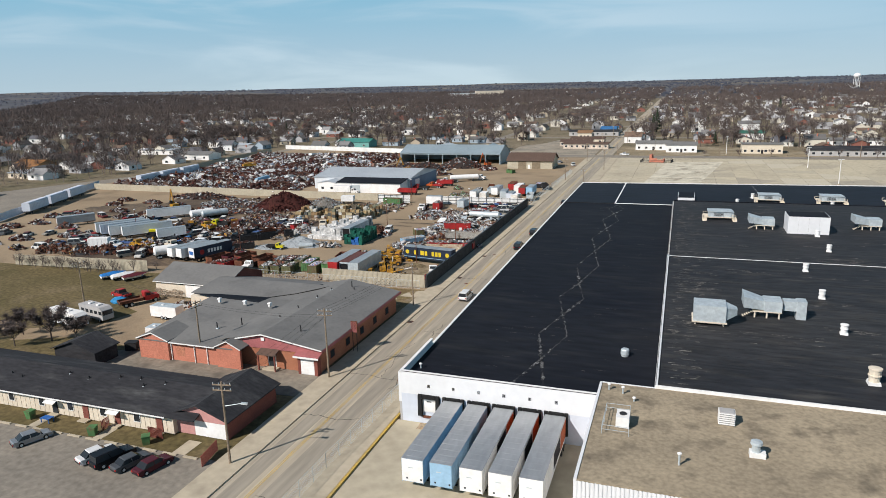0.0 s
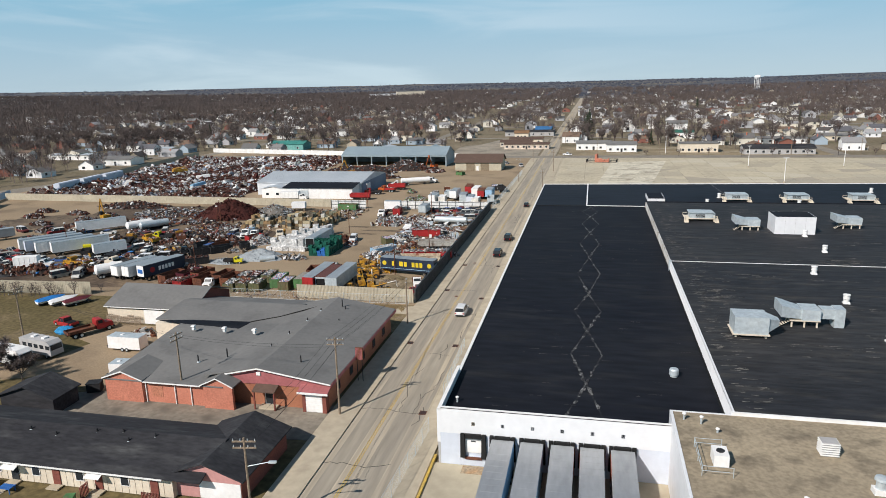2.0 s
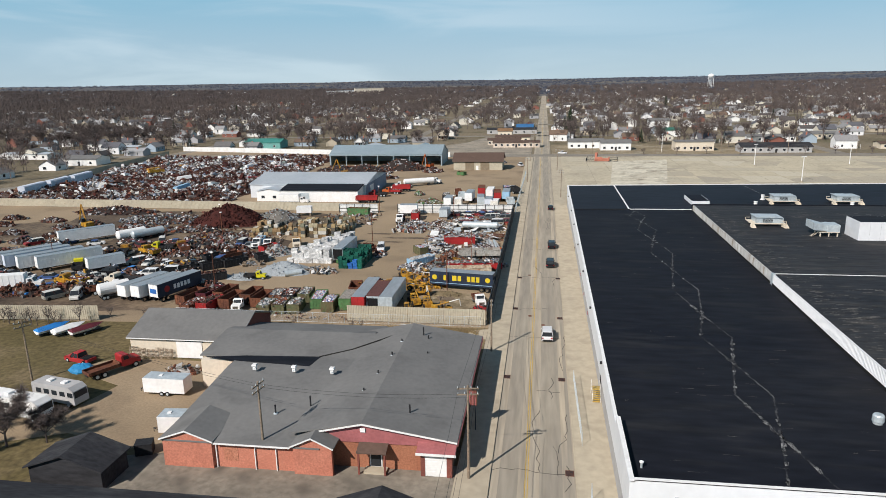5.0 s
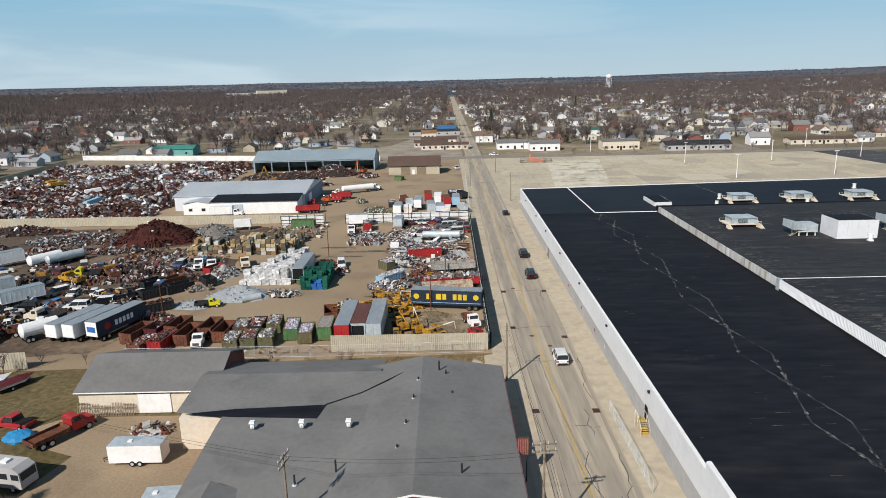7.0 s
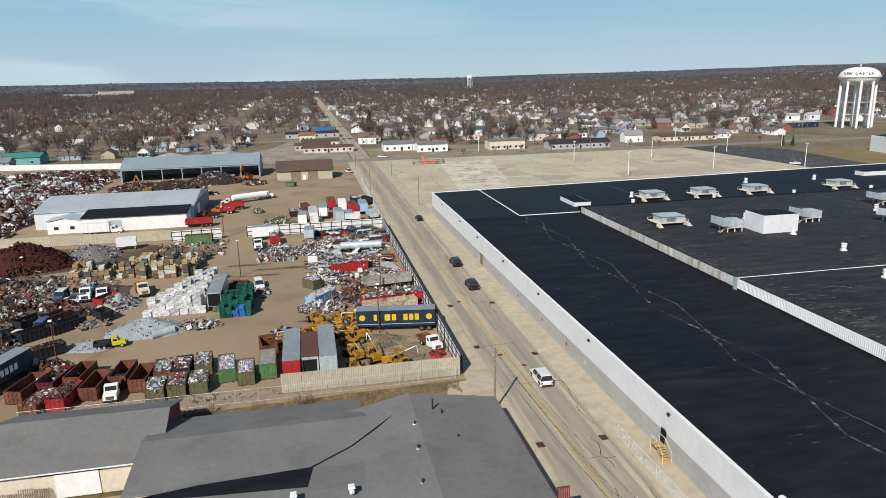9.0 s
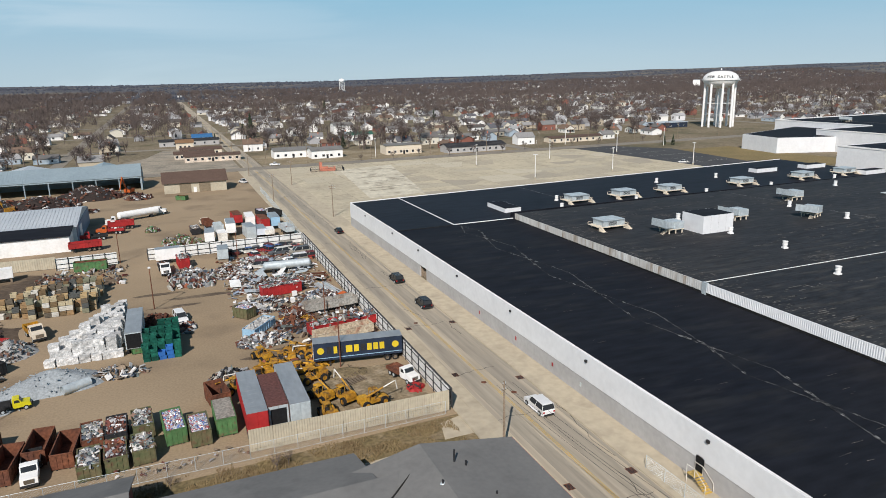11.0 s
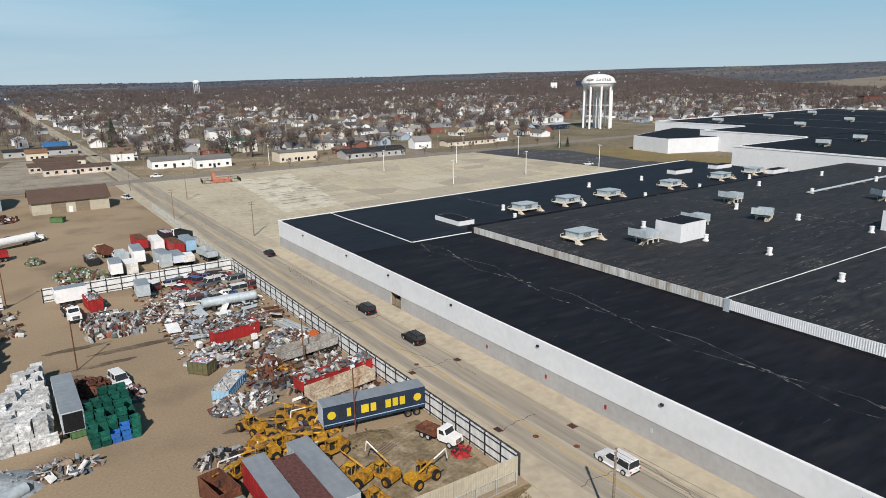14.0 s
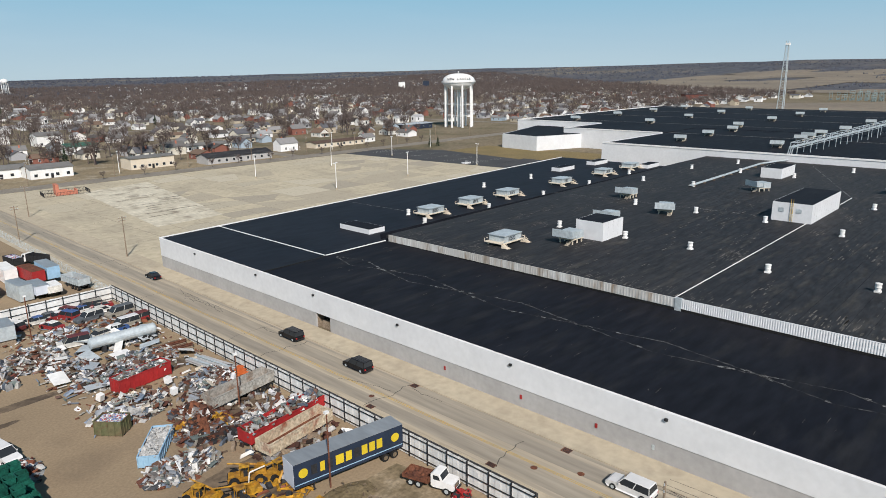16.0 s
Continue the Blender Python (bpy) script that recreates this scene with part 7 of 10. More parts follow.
heap(-61.6, 90.8, 5.0, 2.0, 1.0, 170, [SCRAP_PALE, WOOD], "tangle of bright bent metal strips", (0.15, 2.2), 0.12, 207, [0.75, 0.25], base=DARK_DIRT)
heap(-79.0, 107.5, 4.5, 5.0, 2.4, 420, [SCRAP_PALE], "silver heap of aluminium offcuts", (0.15, 0.9), 0.5, 208)
heap(-80.5, 96, 3.2, 2.2, 0.9, 70, [WOOD, SCRAP_PALE], "broken pallets and wire in a pile", (0.3, 1.8), 0.12, 209)
for i, (x, y, rx, ry, h, n, pale) in enumerate(((-36, 113, 5.0, 3.6, 2.0, 260, 1), (-33, 126, 6.0, 4.0, 1.6, 320, 1), (-39.5, 141, 4.5, 4.5, 2.0, 260, 1), (-27.5, 128.5, 5.5, 3.0, 1.4, 240, 1), (-24, 113.5, 4.5, 4.0, 1.6, 260, 1), (-38, 94.5, 4.6, 2.4, 1.3, 240, 1),
                                             (-30.5, 105, 3.4, 3.6, 1.7, 170, 0), (-24.0, 98.5, 7.5, 1.6, 0.9, 160, 1), (-32.5, 100.5, 3.0, 2.6, 1.4, 120, 0), (-36.5, 133, 3.5, 3.0, 1.2, 160, 1), (-48, 146, 3.2, 3, 0.9, 120, 1), (-33, 149, 4, 4, 1.2, 170, 1), (-26, 140, 4, 3, 1.0, 140, 1))):
    heap(x, y, rx, ry, h, int(n * 2.4), [SCRAP_PALE, SCRAP_WHITE, SCRAP_DARK, RUST], "heap of bent light metal scrap in the yard", (0.1, 2.2), 0.14, 300 + i, [0.52, 0.30, 0.10, 0.08] if pale else [0.2, 0.1, 0.4, 0.3], base=mat("grey_fines", (0.16, 0.14, 0.115), (0.10, 0.088, 0.075), 0.9, big=0.8, fine=4, amt=0.4) if i == 0 else bpy.data.materials["grey_fines"])
litter(-42, -19.5, 110, 160, 800, [SCRAP_WHITE, SCRAP_PALE, RUST], "bright metal offcuts scattered on the dirt", (0.08, 1.8), 401, 0.14)
litter(-32, -19.5, 84, 112, 520, [SCRAP_PALE, SCRAP_WHITE, WOOD, SCRAP_DARK], "scrap and timber scattered on the dirt", (0.1, 2.0), 402, 0.35)
litter(-108, -82, 112, 132, 260, [SCRAP_PALE, SCRAP, WOOD], "scrap scattered on the dirt", (0.2, 1.6), 403, 0.25)
litter(-140, -95, 128, 160, 240, [SCRAP_DARK, SCRAP], "rusty pieces scattered on the dirt", (0.3, 1.8), 404)
litter(-30, -19.5, 144, 160, 120, [SCRAP_PALE, SCRAP], "bright metal pieces by the fence", (0.2, 1.4), 405)
litter(-53, -43.5, 133, 144, 190, [SCRAP_PALE, SCRAP, SCRAP_PALE], "old appliances and drums crowded on the dirt", (0.5, 1.2), 406, 0.95)
litter(-82, -62, 144, 160, 200, [SCRAP_PALE, SCRAP, WOOD], "mixed scrap before the fence", (0.3, 1.6), 407, 0.4)
litter(-60, -44, 58.5, 61, 50, [SCRAP, WOOD], "rubbish along the fence", (0.1, 0.7), 409)
for i, (x, y, rx, ry) in enumerate(((-46, 127, 9, 1.2), (-52, 122, 6, 0.9), (-55, 132, 6, 1.0), (-100, 130, 14, 5), (-150, 120, 20, 12), (-60, 118, 6, 3), (-33, 88, 10, 3.5), (-26, 124, 5, 3), (-24, 103, 5, 2), (-110, 100, 20, 9), (-135, 76, 22, 10), (-170, 130, 26, 14), (-100, 74, 12, 6))):
    rr = random.Random(i)
    sheet("oil_stain", [(x + rx * (0.85 + 0.28 * noise.noise((2.2 * math.cos(j * math.tau / 64), 2.2 * math.sin(j * math.tau / 64), i)) + rr.uniform(-0.05, 0.05)) * math.cos(j * math.tau / 64), y + ry * (0.85 + 0.28 * noise.noise((2.2 * math.cos(j * math.tau / 64), 2.2 * math.sin(j * math.tau / 64), i + 9)) + rr.uniform(-0.05, 0.05)) * math.sin(j * math.tau / 64)) for j in range(64)], -0.012 + 0.001 * i, 0.02, DARK_DIRT, "dark damp stain on the dirt", "stain")

WEST_DIRT = mat("trodden_dark_dirt", (0.062, 0.045, 0.034), (0.135, 0.098, 0.066), 0.92, big=0.06, fine=0.9, amt=0.35, stain=(0.23, 0.168, 0.108), stain_scale=0.05)
west = [(-88, 61), (-81, 70), (-83, 80), (-93, 90), (-86, 101), (-76, 110), (-79, 122), (-92, 127), (-104, 134), (-92, 142), (-66, 141), (-63, 150), (-84, 162), (-140, 163), (-170, 158), (-161, 122), (-150, 92), (-140, 66), (-124, 60), (-106, 59)]
ring = []
for (x0, y0), (x1, y1) in zip(west, west[1:] + west[:1]):
    for k in range(6):
        x, y = x0 + (x1 - x0) * k / 6, y0 + (y1 - y0) * k / 6
        ring.append((x + 2.2 * noise.noise((x / 5, y / 5, 3.0)), y + 2.2 * noise.noise((x / 5, y / 5, 8.0)) if y < 160 else y))
sheet("oil_stain", ring, -0.016, 0.02, WEST_DIRT, "dark trodden oily ground among the wrecks", "stain")
for i in range(46):
    x, y = -190 + (i % 12) * 9.2 + rb_pos(i, 4), 76 + (i // 12) * 21 + rb_pos(i + 50, 9)
    if -143 < x < -118 and 80 < y < 122 or (x > -128 and y < 84):
        continue
    heap(x, y, 4.5, 2.2, 1.3, 110, [SCRAP, SCRAP_DARK, SCRAP_PALE], "row of dark parts and scrap in the back yard", (0.2, 1.8), 0.5, 500 + i, [0.3, 0.55, 0.15], base=SCRAP_DARK)
for i in range(13):
    heap(-141 + i * 2.7, 65.2 + i * 0.42 + rb_pos(i, 0.8), 2.3, 1.9, 2.0 + 0.3 * (i % 3), 90, [RUST, SCRAP_DARK, WOOD], "rusty parts heaped behind the beige fence", (0.2, 1.5), 0.5, 560 + i, [0.4, 0.45, 0.15], base=SCRAP_DARK)
for i, (x, y, rx, ry, h, pale) in enumerate(((-128, 131, 6, 3, 1.4, 0), (-142, 129, 6, 3, 1.2, 1), (-118, 132, 5, 3, 1.3, 1), (-104, 126, 5, 2.4, 1.2, 0), (-96, 122.5, 5, 2.4, 1.1, 1), (-91, 110, 4, 3, 1.2, 0), (-86, 104, 4, 2.4, 1.2, 0), (-99, 104, 5, 2.2, 1.3, 0), (-109, 96, 5, 2.2, 1.2, 0), (-83.5, 77, 5, 2, 1.4, 0), (-78.5, 71.5, 3, 3, 1.6, 0), (-103, 116, 6, 2.2, 1.2, 0), (-152, 101, 5, 3, 1.2, 0), (-148, 84, 6, 2.5, 1.2, 0), (-117, 81, 6, 2.0, 1.1, 0), (-120, 112.5, 6, 2.4, 1.3, 0))):
    heap(x, y, rx, ry, h, 170, [SCRAP_PALE, SCRAP, SCRAP_DARK], "dark tangle of scrap between the vehicles", (0.2, 1.7), 0.5, 600 + i, [0.5, 0.2, 0.3] if pale else [0.12, 0.3, 0.58], base=SCRAP_DARK)
for i in range(40):
    x, y = -152 + 66 * ((i * 17) % 40) / 40 + rb_pos(i + 3, 2), 66 + 60 * ((i * 29) % 40) / 40 + rb_pos(i + 11, 3)
    if (-143 < x < -119 and 80 < y < 100) or (x > -98 and y < 78):
        continue
    heap(x, y, 2.6 + (i % 3) * 0.8, 1.5 + (i % 2) * 0.6, 1.2 + 0.3 * (i % 4), 90, [SCRAP_DARK, STEEL, SCRAP_WHITE, WOOD, YELLOW], "dark pile of vehicle parts in the back yard", (0.2, 2.0), 0.4, 900 + i, [0.4, 0.28, 0.14, 0.12, 0.06], base=STEEL, name="parts_heap")
# ---- scrapyard: trailers, containers, skips along the fence ----
for x0, y0, y1, body, label, rear in ((-43.4, 61.2, 74.5, RED, "old red box trailer with a grey roof", RED), (-38.0, 61.6, 75.0, GALV, "old grey box trailer with a silver roof", GALV)):
    semi_trailer(pose(x0, (y0 + y1) / 2, 0, 0, 0, 180), y1 - y0, body, TRAILER_TOP, label, rear=rear, group="yard trailers", height=4.0)
c = semi_trailer(pose(-40.7, 67.2, 0, 0, 0, 180), 10.2, RUST, mat("rusty_roof", (0.13, 0.055, 0.045), (0.10, 0.045, 0.04), 0.8), "rusty brown box trailer with open rear", group="yard trailers", height=4.0, rear=GALV)
# Thin dark plate over the rear stands for the unlit interior.
boxpart("open_rear", c, DARK, -1.0, 1.0, 5.16, 5.19, 1.4, 3.5)
tms = semi_trailer(pose(-25.4, 80.2, 0, 0, 0, -99.5), 14.0, NAVY, TRAILER_TOP, "navy box trailer with yellow block lettering and emblems", front=PALE_WALL, group="yard trailers", height=4.05)
# yellow letter-sized blocks and round emblems on its side
for k, (a, w, m) in enumerate(((-4.6, 0.7, STEEL), (-3.6, 0.55, GOLD), (-2.7, 0.7, STEEL), (-1.45, 1.0, GOLD), (-0.3, 0.75, GOLD), (0.75, 0.7, STEEL), (1.75, 0.75, GOLD), (2.75, 0.75, GOLD), (3.75, 0.75, GOLD))):
    bm = B()
    bx(bm, 1.315, 1.335, a - w / 2, a + w / 2, 2.15, 3.3)
    part("letter_block", bm, m, tms, "yellow block mark" if m is GOLD else "dark block mark")
for y in (-5.9, 5.9):
    bm = B()
    tube(bm, (1.31, y, 2.72), (1.336, y, 2.72), 0.55, n=18)
    part("emblem", bm, GOLD, tms, "round yellow emblem")
boxpart("side_stripe", tms, SKYBLUE, 1.315, 1.33, -6.9, 6.9, 1.45, 1.56)

for i, (x, y, L, H, paint, load, label, rz) in enumerate((
        (-47.1, 67.2, 6.0, 2.5, GREEN, None, "green skip with a rusty sheet lid", 2), (-47.4, 74.0, 5.0, 2.6, RUST, None, "empty rusty skip", 10),
        (-50.3, 65.4, 5.2, 2.2, OLIVE, CANS, "olive skip heaped with crushed cans", 3), (-53.3, 67.6, 6.2, 2.2, GREEN, CANS, "green skip heaped with crushed cans", 6),
        (-56.8, 63.6, 4.6, 2.0, OLIVE, SCRAP_PALE, "olive skip full of tangled scrap", 4), (-59.8, 63.3, 4.8, 2.0, OLIVE, SCRAP, "olive skip full of wiry scrap", 4), (-62.6, 62.6, 4.8, 2.0, OLIVE, SCRAP_PALE, "olive skip full of torn metal", 4),
        (-65.4, 67.2, 6.0, 2.1, RUST, None, "empty rust-brown skip", -4), (-68.6, 69.2, 6.0, 2.1, RUST, None, "empty rust-brown skip", -4), (-71.6, 66.2, 6.4, 2.1, RUST, None, "empty rusty skip with a pink end", -6),
        (-75.0, 63.4, 6.0, 2.0, RED, SCRAP_DARK, "red skip of dark scrap", -8), (-78.0, 62.4, 5.6, 1.8, RUST, SCRAP, "rusty skip of mixed scrap", -12),
        (-57.0, 70.2, 5.0, 2.1, OLIVE, SCRAP_PALE, "dark olive skip of cable and scrap", 5), (-60.0, 69.6, 5.2, 2.0, STEEL, SCRAP, "dark skip of mixed scrap", 2), (-62.8, 69.2, 5.0, 2.0, RUST, SCRAP_PALE, "rusty skip of torn sheet metal", 6),
        (-75.0, 70.6, 6.0, 2.0, RUST, None, "empty rust-red skip", -8), (-78.2, 69.6, 6.0, 2.0, MAROON, None, "empty maroon skip", -10), (-81.3, 67.4, 6.4, 2.1, RUST, None, "empty rusty skip", -14), (-84.0, 82.5, 6.0, 1.9, STEEL, SCRAP_DARK, "black skip of dark scrap", -55),
        (-88.5, 92.0, 6.2, 1.9, STEEL, None, "black open skip", -45), (-84.5, 95.2, 6.2, 1.9, STEEL, None, "black open skip", -42),
        (-80.8, 108.0, 5.0, 2.2, RED, None, "bright red open skip", -30), (-79.3, 99.2, 3.6, 2.0, STEEL, None, "black open skip beside the gravel", 40),
        (-88.0, 100.2, 5.2, 1.9, RUST, None, "dark rusty skip", -35), (-92.0, 98.6, 5.0, 1.9, STEEL, None, "dark open skip", -35), (-95.5, 88.0, 8.0, 1.8, STEEL, None, "long dark open skip", -50),
        (-39.8, 109.4, 3.6, 2.1, OLIVE, CANS, "olive skip of crushed parts", 40), (-38.2, 100.6, 7.2, 1.6, SKYBLUE, BALE, "pale blue trailer skip of white sacks", -38),
        (-31.0, 121.0, 8.4, 2.2, RED, SCRAP_PALE, "red skip overflowing with scrap", -80), (-70.2, 160.0, 7.2, 2.4, GREEN, None, "ribbed green skip by the white fence", 88),
        (-49.4, 153.6, 5.6, 2.6, RED, SCRAP_PALE, "red skip in front of the white fence", 6), (-58.0, 100.6, 4.6, 2.0, GREEN, SCRAP_DARK, "green skip beside the baler", 0))):
    roll_off(pose(x, y, -0.02, 0, 0, rz), L, H, paint, label + " in the yard" if len(label.split()) < 4 else label, load, inside=RUST if paint is not STEEL else STEEL)
sheet("earth_patch", [(-31, 60.5), (-20, 60), (-19, 68), (-20.5, 77), (-30, 77.5), (-34, 72)], -0.013, 0.02, mat("pale_trodden_earth", (0.27, 0.21, 0.135), (0.16, 0.125, 0.075), 0.95, big=0.35, fine=2, amt=0.3, stain=(0.36, 0.295, 0.205), stain_scale=0.4), "patchy pale earth inside the fence corner", "ground")
lid = tagged(new("metal_sheet", finish((lambda b: (bx(b, -1.15, 1.15, -2.9, 2.9, 0, 0.05), b)[1])(B()), "metal_sheet", mat("dull_lid", (0.27, 0.25, 0.22), (0.22, 0.20, 0.17), 0.9))), "dull grey metal sheet lying across a skip", "metal sheet")
lid.matrix_world = pose(-47.1, 67.2, 2.51, 0, 0, 2)

# dump trailer, long red and white trailers
def tipper(m, L, paint, label, load=None, wheels=True):
    t = thing("tipper_trailer", label, "trailer", "tipper trailers", m)
    h, w = L / 2, 1.25
    bm = B()
    for a in ((-w, w, -h, h, 1.15, 1.25), (-w, -w + 0.07, -h, h, 1.25, 2.6), (w - 0.07, w, -h, h, 1.25, 2.6), (-w + 0.07, w - 0.07, -h, -h + 0.07, 1.25, 2.6), (-w + 0.07, w - 0.07, h - 0.07, h, 1.25, 2.6)):
        bx(bm, *a)
    part("tub", bm, paint, t)
    bm = B()
    for k in range(int(L / 0.8) + 1):
        y = -h + 0.1 + k * 0.8
        for sx in (-w, w):
            bx(bm, sx - 0.06, sx + 0.06, y - 0.05, y + 0.05, 1.15, 2.55)
    for sx in (-w, w):
        bx(bm, sx - 0.08, sx + 0.08, -h, h, 2.55, 2.68)
    part("rib", bm, paint, t)
    boxpart("floor", t, RUST, -w + 0.08, w - 0.08, -h + 0.08, h - 0.08, 1.255, 1.3 if load is None else 2.2)
    boxpart("chassis", t, STEEL, -0.45, 0.45, -h, h, 0.85, 1.15)
    if wheels:
        for y in (-h + 0.8, -h + 2.0, -h + 3.2):
            for sx in (-1, 1):
                wheel(t, sx * 1.0, y, 0.5, 0.45, CHROME)
    bm = B()
    for sx in (-0.8, 0.8):
        bx(bm, sx - 0.08, sx + 0.08, h - 1.4, h - 1.2, 0, 1.15)
        if not wheels:
            bx(bm, sx - 0.08, sx + 0.08, -h + 1.2, -h + 1.4, 0, 1.15)
    part("leg", bm, STEEL, t)
    if load is not None:
        rng = np.random.default_rng(int(L * 9))
        n = 160
        c = np.stack([rng.uniform(-1.1, 1.1, n), rng.uniform(-h + 0.3, h - 0.3, n), 2.2 + rng.random(n) * 0.8], 1)
        o = new("load", shard_mesh("load", rng, c, rng.uniform(0.1, 1.4, (n, 3)) * (0.5, 1, 0.25), [load]))
        o.parent = t
    return t


tipper(pose(-24.0, 105.2, 0, 0, 0, 98), 10.4, mat("pale_steel", (0.36, 0.345, 0.31), (0.28, 0.26, 0.23), 0.7, stain=(0.2, 0.12, 0.07)), "pale ribbed tipper trailer on three axles")
tipper(pose(-24.2, 93.9, -0.25, 0, 0, 97), 13.0, RED, "long red tipper body heaped with bent metal", SCRAP_PALE, False)
tipper(pose(-25.2, 90.2, -0.4, 0, 0, 98), 10.5, mat("worn_cream_paint", (0.55, 0.48, 0.36), (0.42, 0.33, 0.23), 0.7, big=0.6, stain=(0.28, 0.10, 0.06), stain_scale=0.7), "worn white tipper body with rusty floor", None, False)
tipper(pose(-65.6, 209, 0, 0, 0, 92), 7.5, RED, "red tipper trailer near the warehouse", None)
tipper(pose(-73.2, 182.5, 0, 0, 0, 95), 8.0, RED, "red flat tipper by the warehouse", None)


# ---- yellow machines ----
def boom_machine(m, label, reach=6.0, lift=0.5, white_boom=True, seed=0):
    """A rough-terrain lift: four big wheels, engine deck, cab and a long boom."""
    t = thing("boom_lift", label, "construction machine", "yellow machines", m)
    bm = B()
    bx(bm, -0.9, 0.9, -2.4, 2.4, 0.7, 1.25)
    bx(bm, -0.95, 0.95, -2.5, -0.9, 1.25, 1.9, tx=0.1, ty=0.1)
    part("chassis", bm, YELLOW, t, bevel=0.05)
    for y in (-1.6, 1.6):
        for sx in (-1, 1):
            wheel(t, sx * 1.1, y, 0.7, 0.5, YELLOW)
    bm = B()
    for a in (-0.45, 0.45):
        for b in (-0.3, 0.8):
            tube(bm, (a - 0.35, b, 1.25), (a - 0.35, b, 2.6), 0.05, n=5)
    bx(bm, -0.9, 0.2, -0.4, 0.9, 2.6, 2.68)
    part("roll_cage", bm, YELLOW, t)
    boxpart("seat", t, STEEL, -0.7, -0.1, -0.1, 0.4, 1.25, 1.8)
    end = Vector((0.55, -1.8 + reach * math.cos(lift), 1.9 + reach * math.sin(lift)))
    bm = B()
    base = Vector((0.55, -1.8, 1.9))
    tube(bm, base, base.lerp(end, 0.6), 0.17, n=4)
    part("outer_boom", bm, YELLOW, t)
    bm = B()
    tube(bm, base.lerp(end, 0.55), end, 0.12, n=4)
    if white_boom:
        tube(bm, end, end + Vector((0, 0.3, -1.6)), 0.11, n=4)
    part("inner_boom", bm, PAINT_W if white_boom else YELLOW, t, "white telescoping boom" if white_boom else "")
    bm = B()
    tube(bm, (0.55, 0.2, 1.25), base.lerp(end, 0.45), 0.09, n=6)
    part("ram", bm, CHROME, t)
    boxpart("mast_foot", t, YELLOW, 0.3, 0.8, -2.2, -1.4, 1.25, 2.1)
    bm = B()
    for sx in (-0.5, 0.5):
        bx(bm, sx - 0.06, sx + 0.06, 2.4, 3.6, 0.25, 0.33)
    bx(bm, -0.7, 0.7, 2.35, 2.45, 0.2, 1.3)
    part("fork", bm, STEEL, t)
    return t


for i, (x, y, rz, lab, reach, lift, wb) in enumerate((
        (-27.6, 64.6, -78, "yellow boom lift with a white arm", 7.0, 0.25, True), (-31.0, 67.6, 20, "yellow boom lift beside the trailers", 6.5, 0.45, True), (-33.8, 69.2, 25, "yellow lift with a raised boom", 6.0, 0.35, False),
        (-33.6, 75.6, 100, "yellow lift partly stripped", 7.0, 0.2, True), (-35.0, 78.6, 70, "rusty yellow lift in the scrap row", 6.0, 0.1, False), (-38.6, 80.2, 110, "yellow lift with folded boom", 5.5, 0.12, False), (-36.8, 83.6, 80, "battered yellow machine in the row", 6.0, 0.25, False),
        (-41.0, 79.0, 95, "yellow machine with a long white boom", 9.0, 0.03, True), (-34.2, 86.8, 60, "yellow machine among scrap", 5.0, 0.2, False), (-31.2, 85.0, 95, "yellow machine with white arm", 7.0, 0.1, True), (-34.0, 63.3, 5, "low yellow machine by the fence", 4.5, 0.05, False),
        (-39.5, 86.8, 20, "yellow carrier in the row", 5.0, 0.15, False), (-44.8, 77.2, 120, "yellow machine behind the red trailer", 6.0, 0.1, False))):
    boom_machine(pose(x, y, 0, 0, 0, rz), lab, reach * 0.85, lift, wb).scale = (0.86, 0.86, 0.86)
heap(-36, 82, 6.5, 3.5, 1.1, 160, [YELLOW, SCRAP, STEEL], "stripped yellow machine parts in a row", (0.3, 2.2), 0.3, 330, [0.6, 0.2, 0.2], base=DARK_DIRT, name="parts_heap")
heap(-45, 82.5, 3.2, 1.4, 1.0, 90, [SCRAP_PALE, STEEL], "row of grey engines on the dirt", (0.4, 1.1), 0.8, 331, [0.5, 0.5], base=DARK_DIRT, name="parts_heap")
deck = thing("timber_deck", "weathered timber deck lying on the dirt", "pallet", m=pose(-28.2, 74.0, 0, 0, 0, 20))
for j in range(9):
    boxpart("board", deck, WOOD, -1.6, 1.6, -1.8 + j * 0.42, -1.6 + j * 0.42, 0.1, 0.16)
for x in (-1.6, 1.45):
    boxpart("bearer", deck, WOOD, x, x + 0.15, -1.9, 2.0, 0, 0.1)
heap(-28.3, 76.2, 3.4, 2.6, 0.7, 30, [DARK_DIRT], "low bare earth mound in the yard", (0.1, 0.4), 0.5, 333, base=mat("earth_mound", (0.15, 0.115, 0.065), (0.20, 0.155, 0.09), 0.95, big=0.5), name="earth_mound")
heap(-20.6, 66.8, 1.3, 1.2, 0.8, 40, [RED, STEEL], "red wrecked engine parts by the fence", (0.2, 1.0), 0.4, 334, [0.6, 0.4], name="parts_heap")


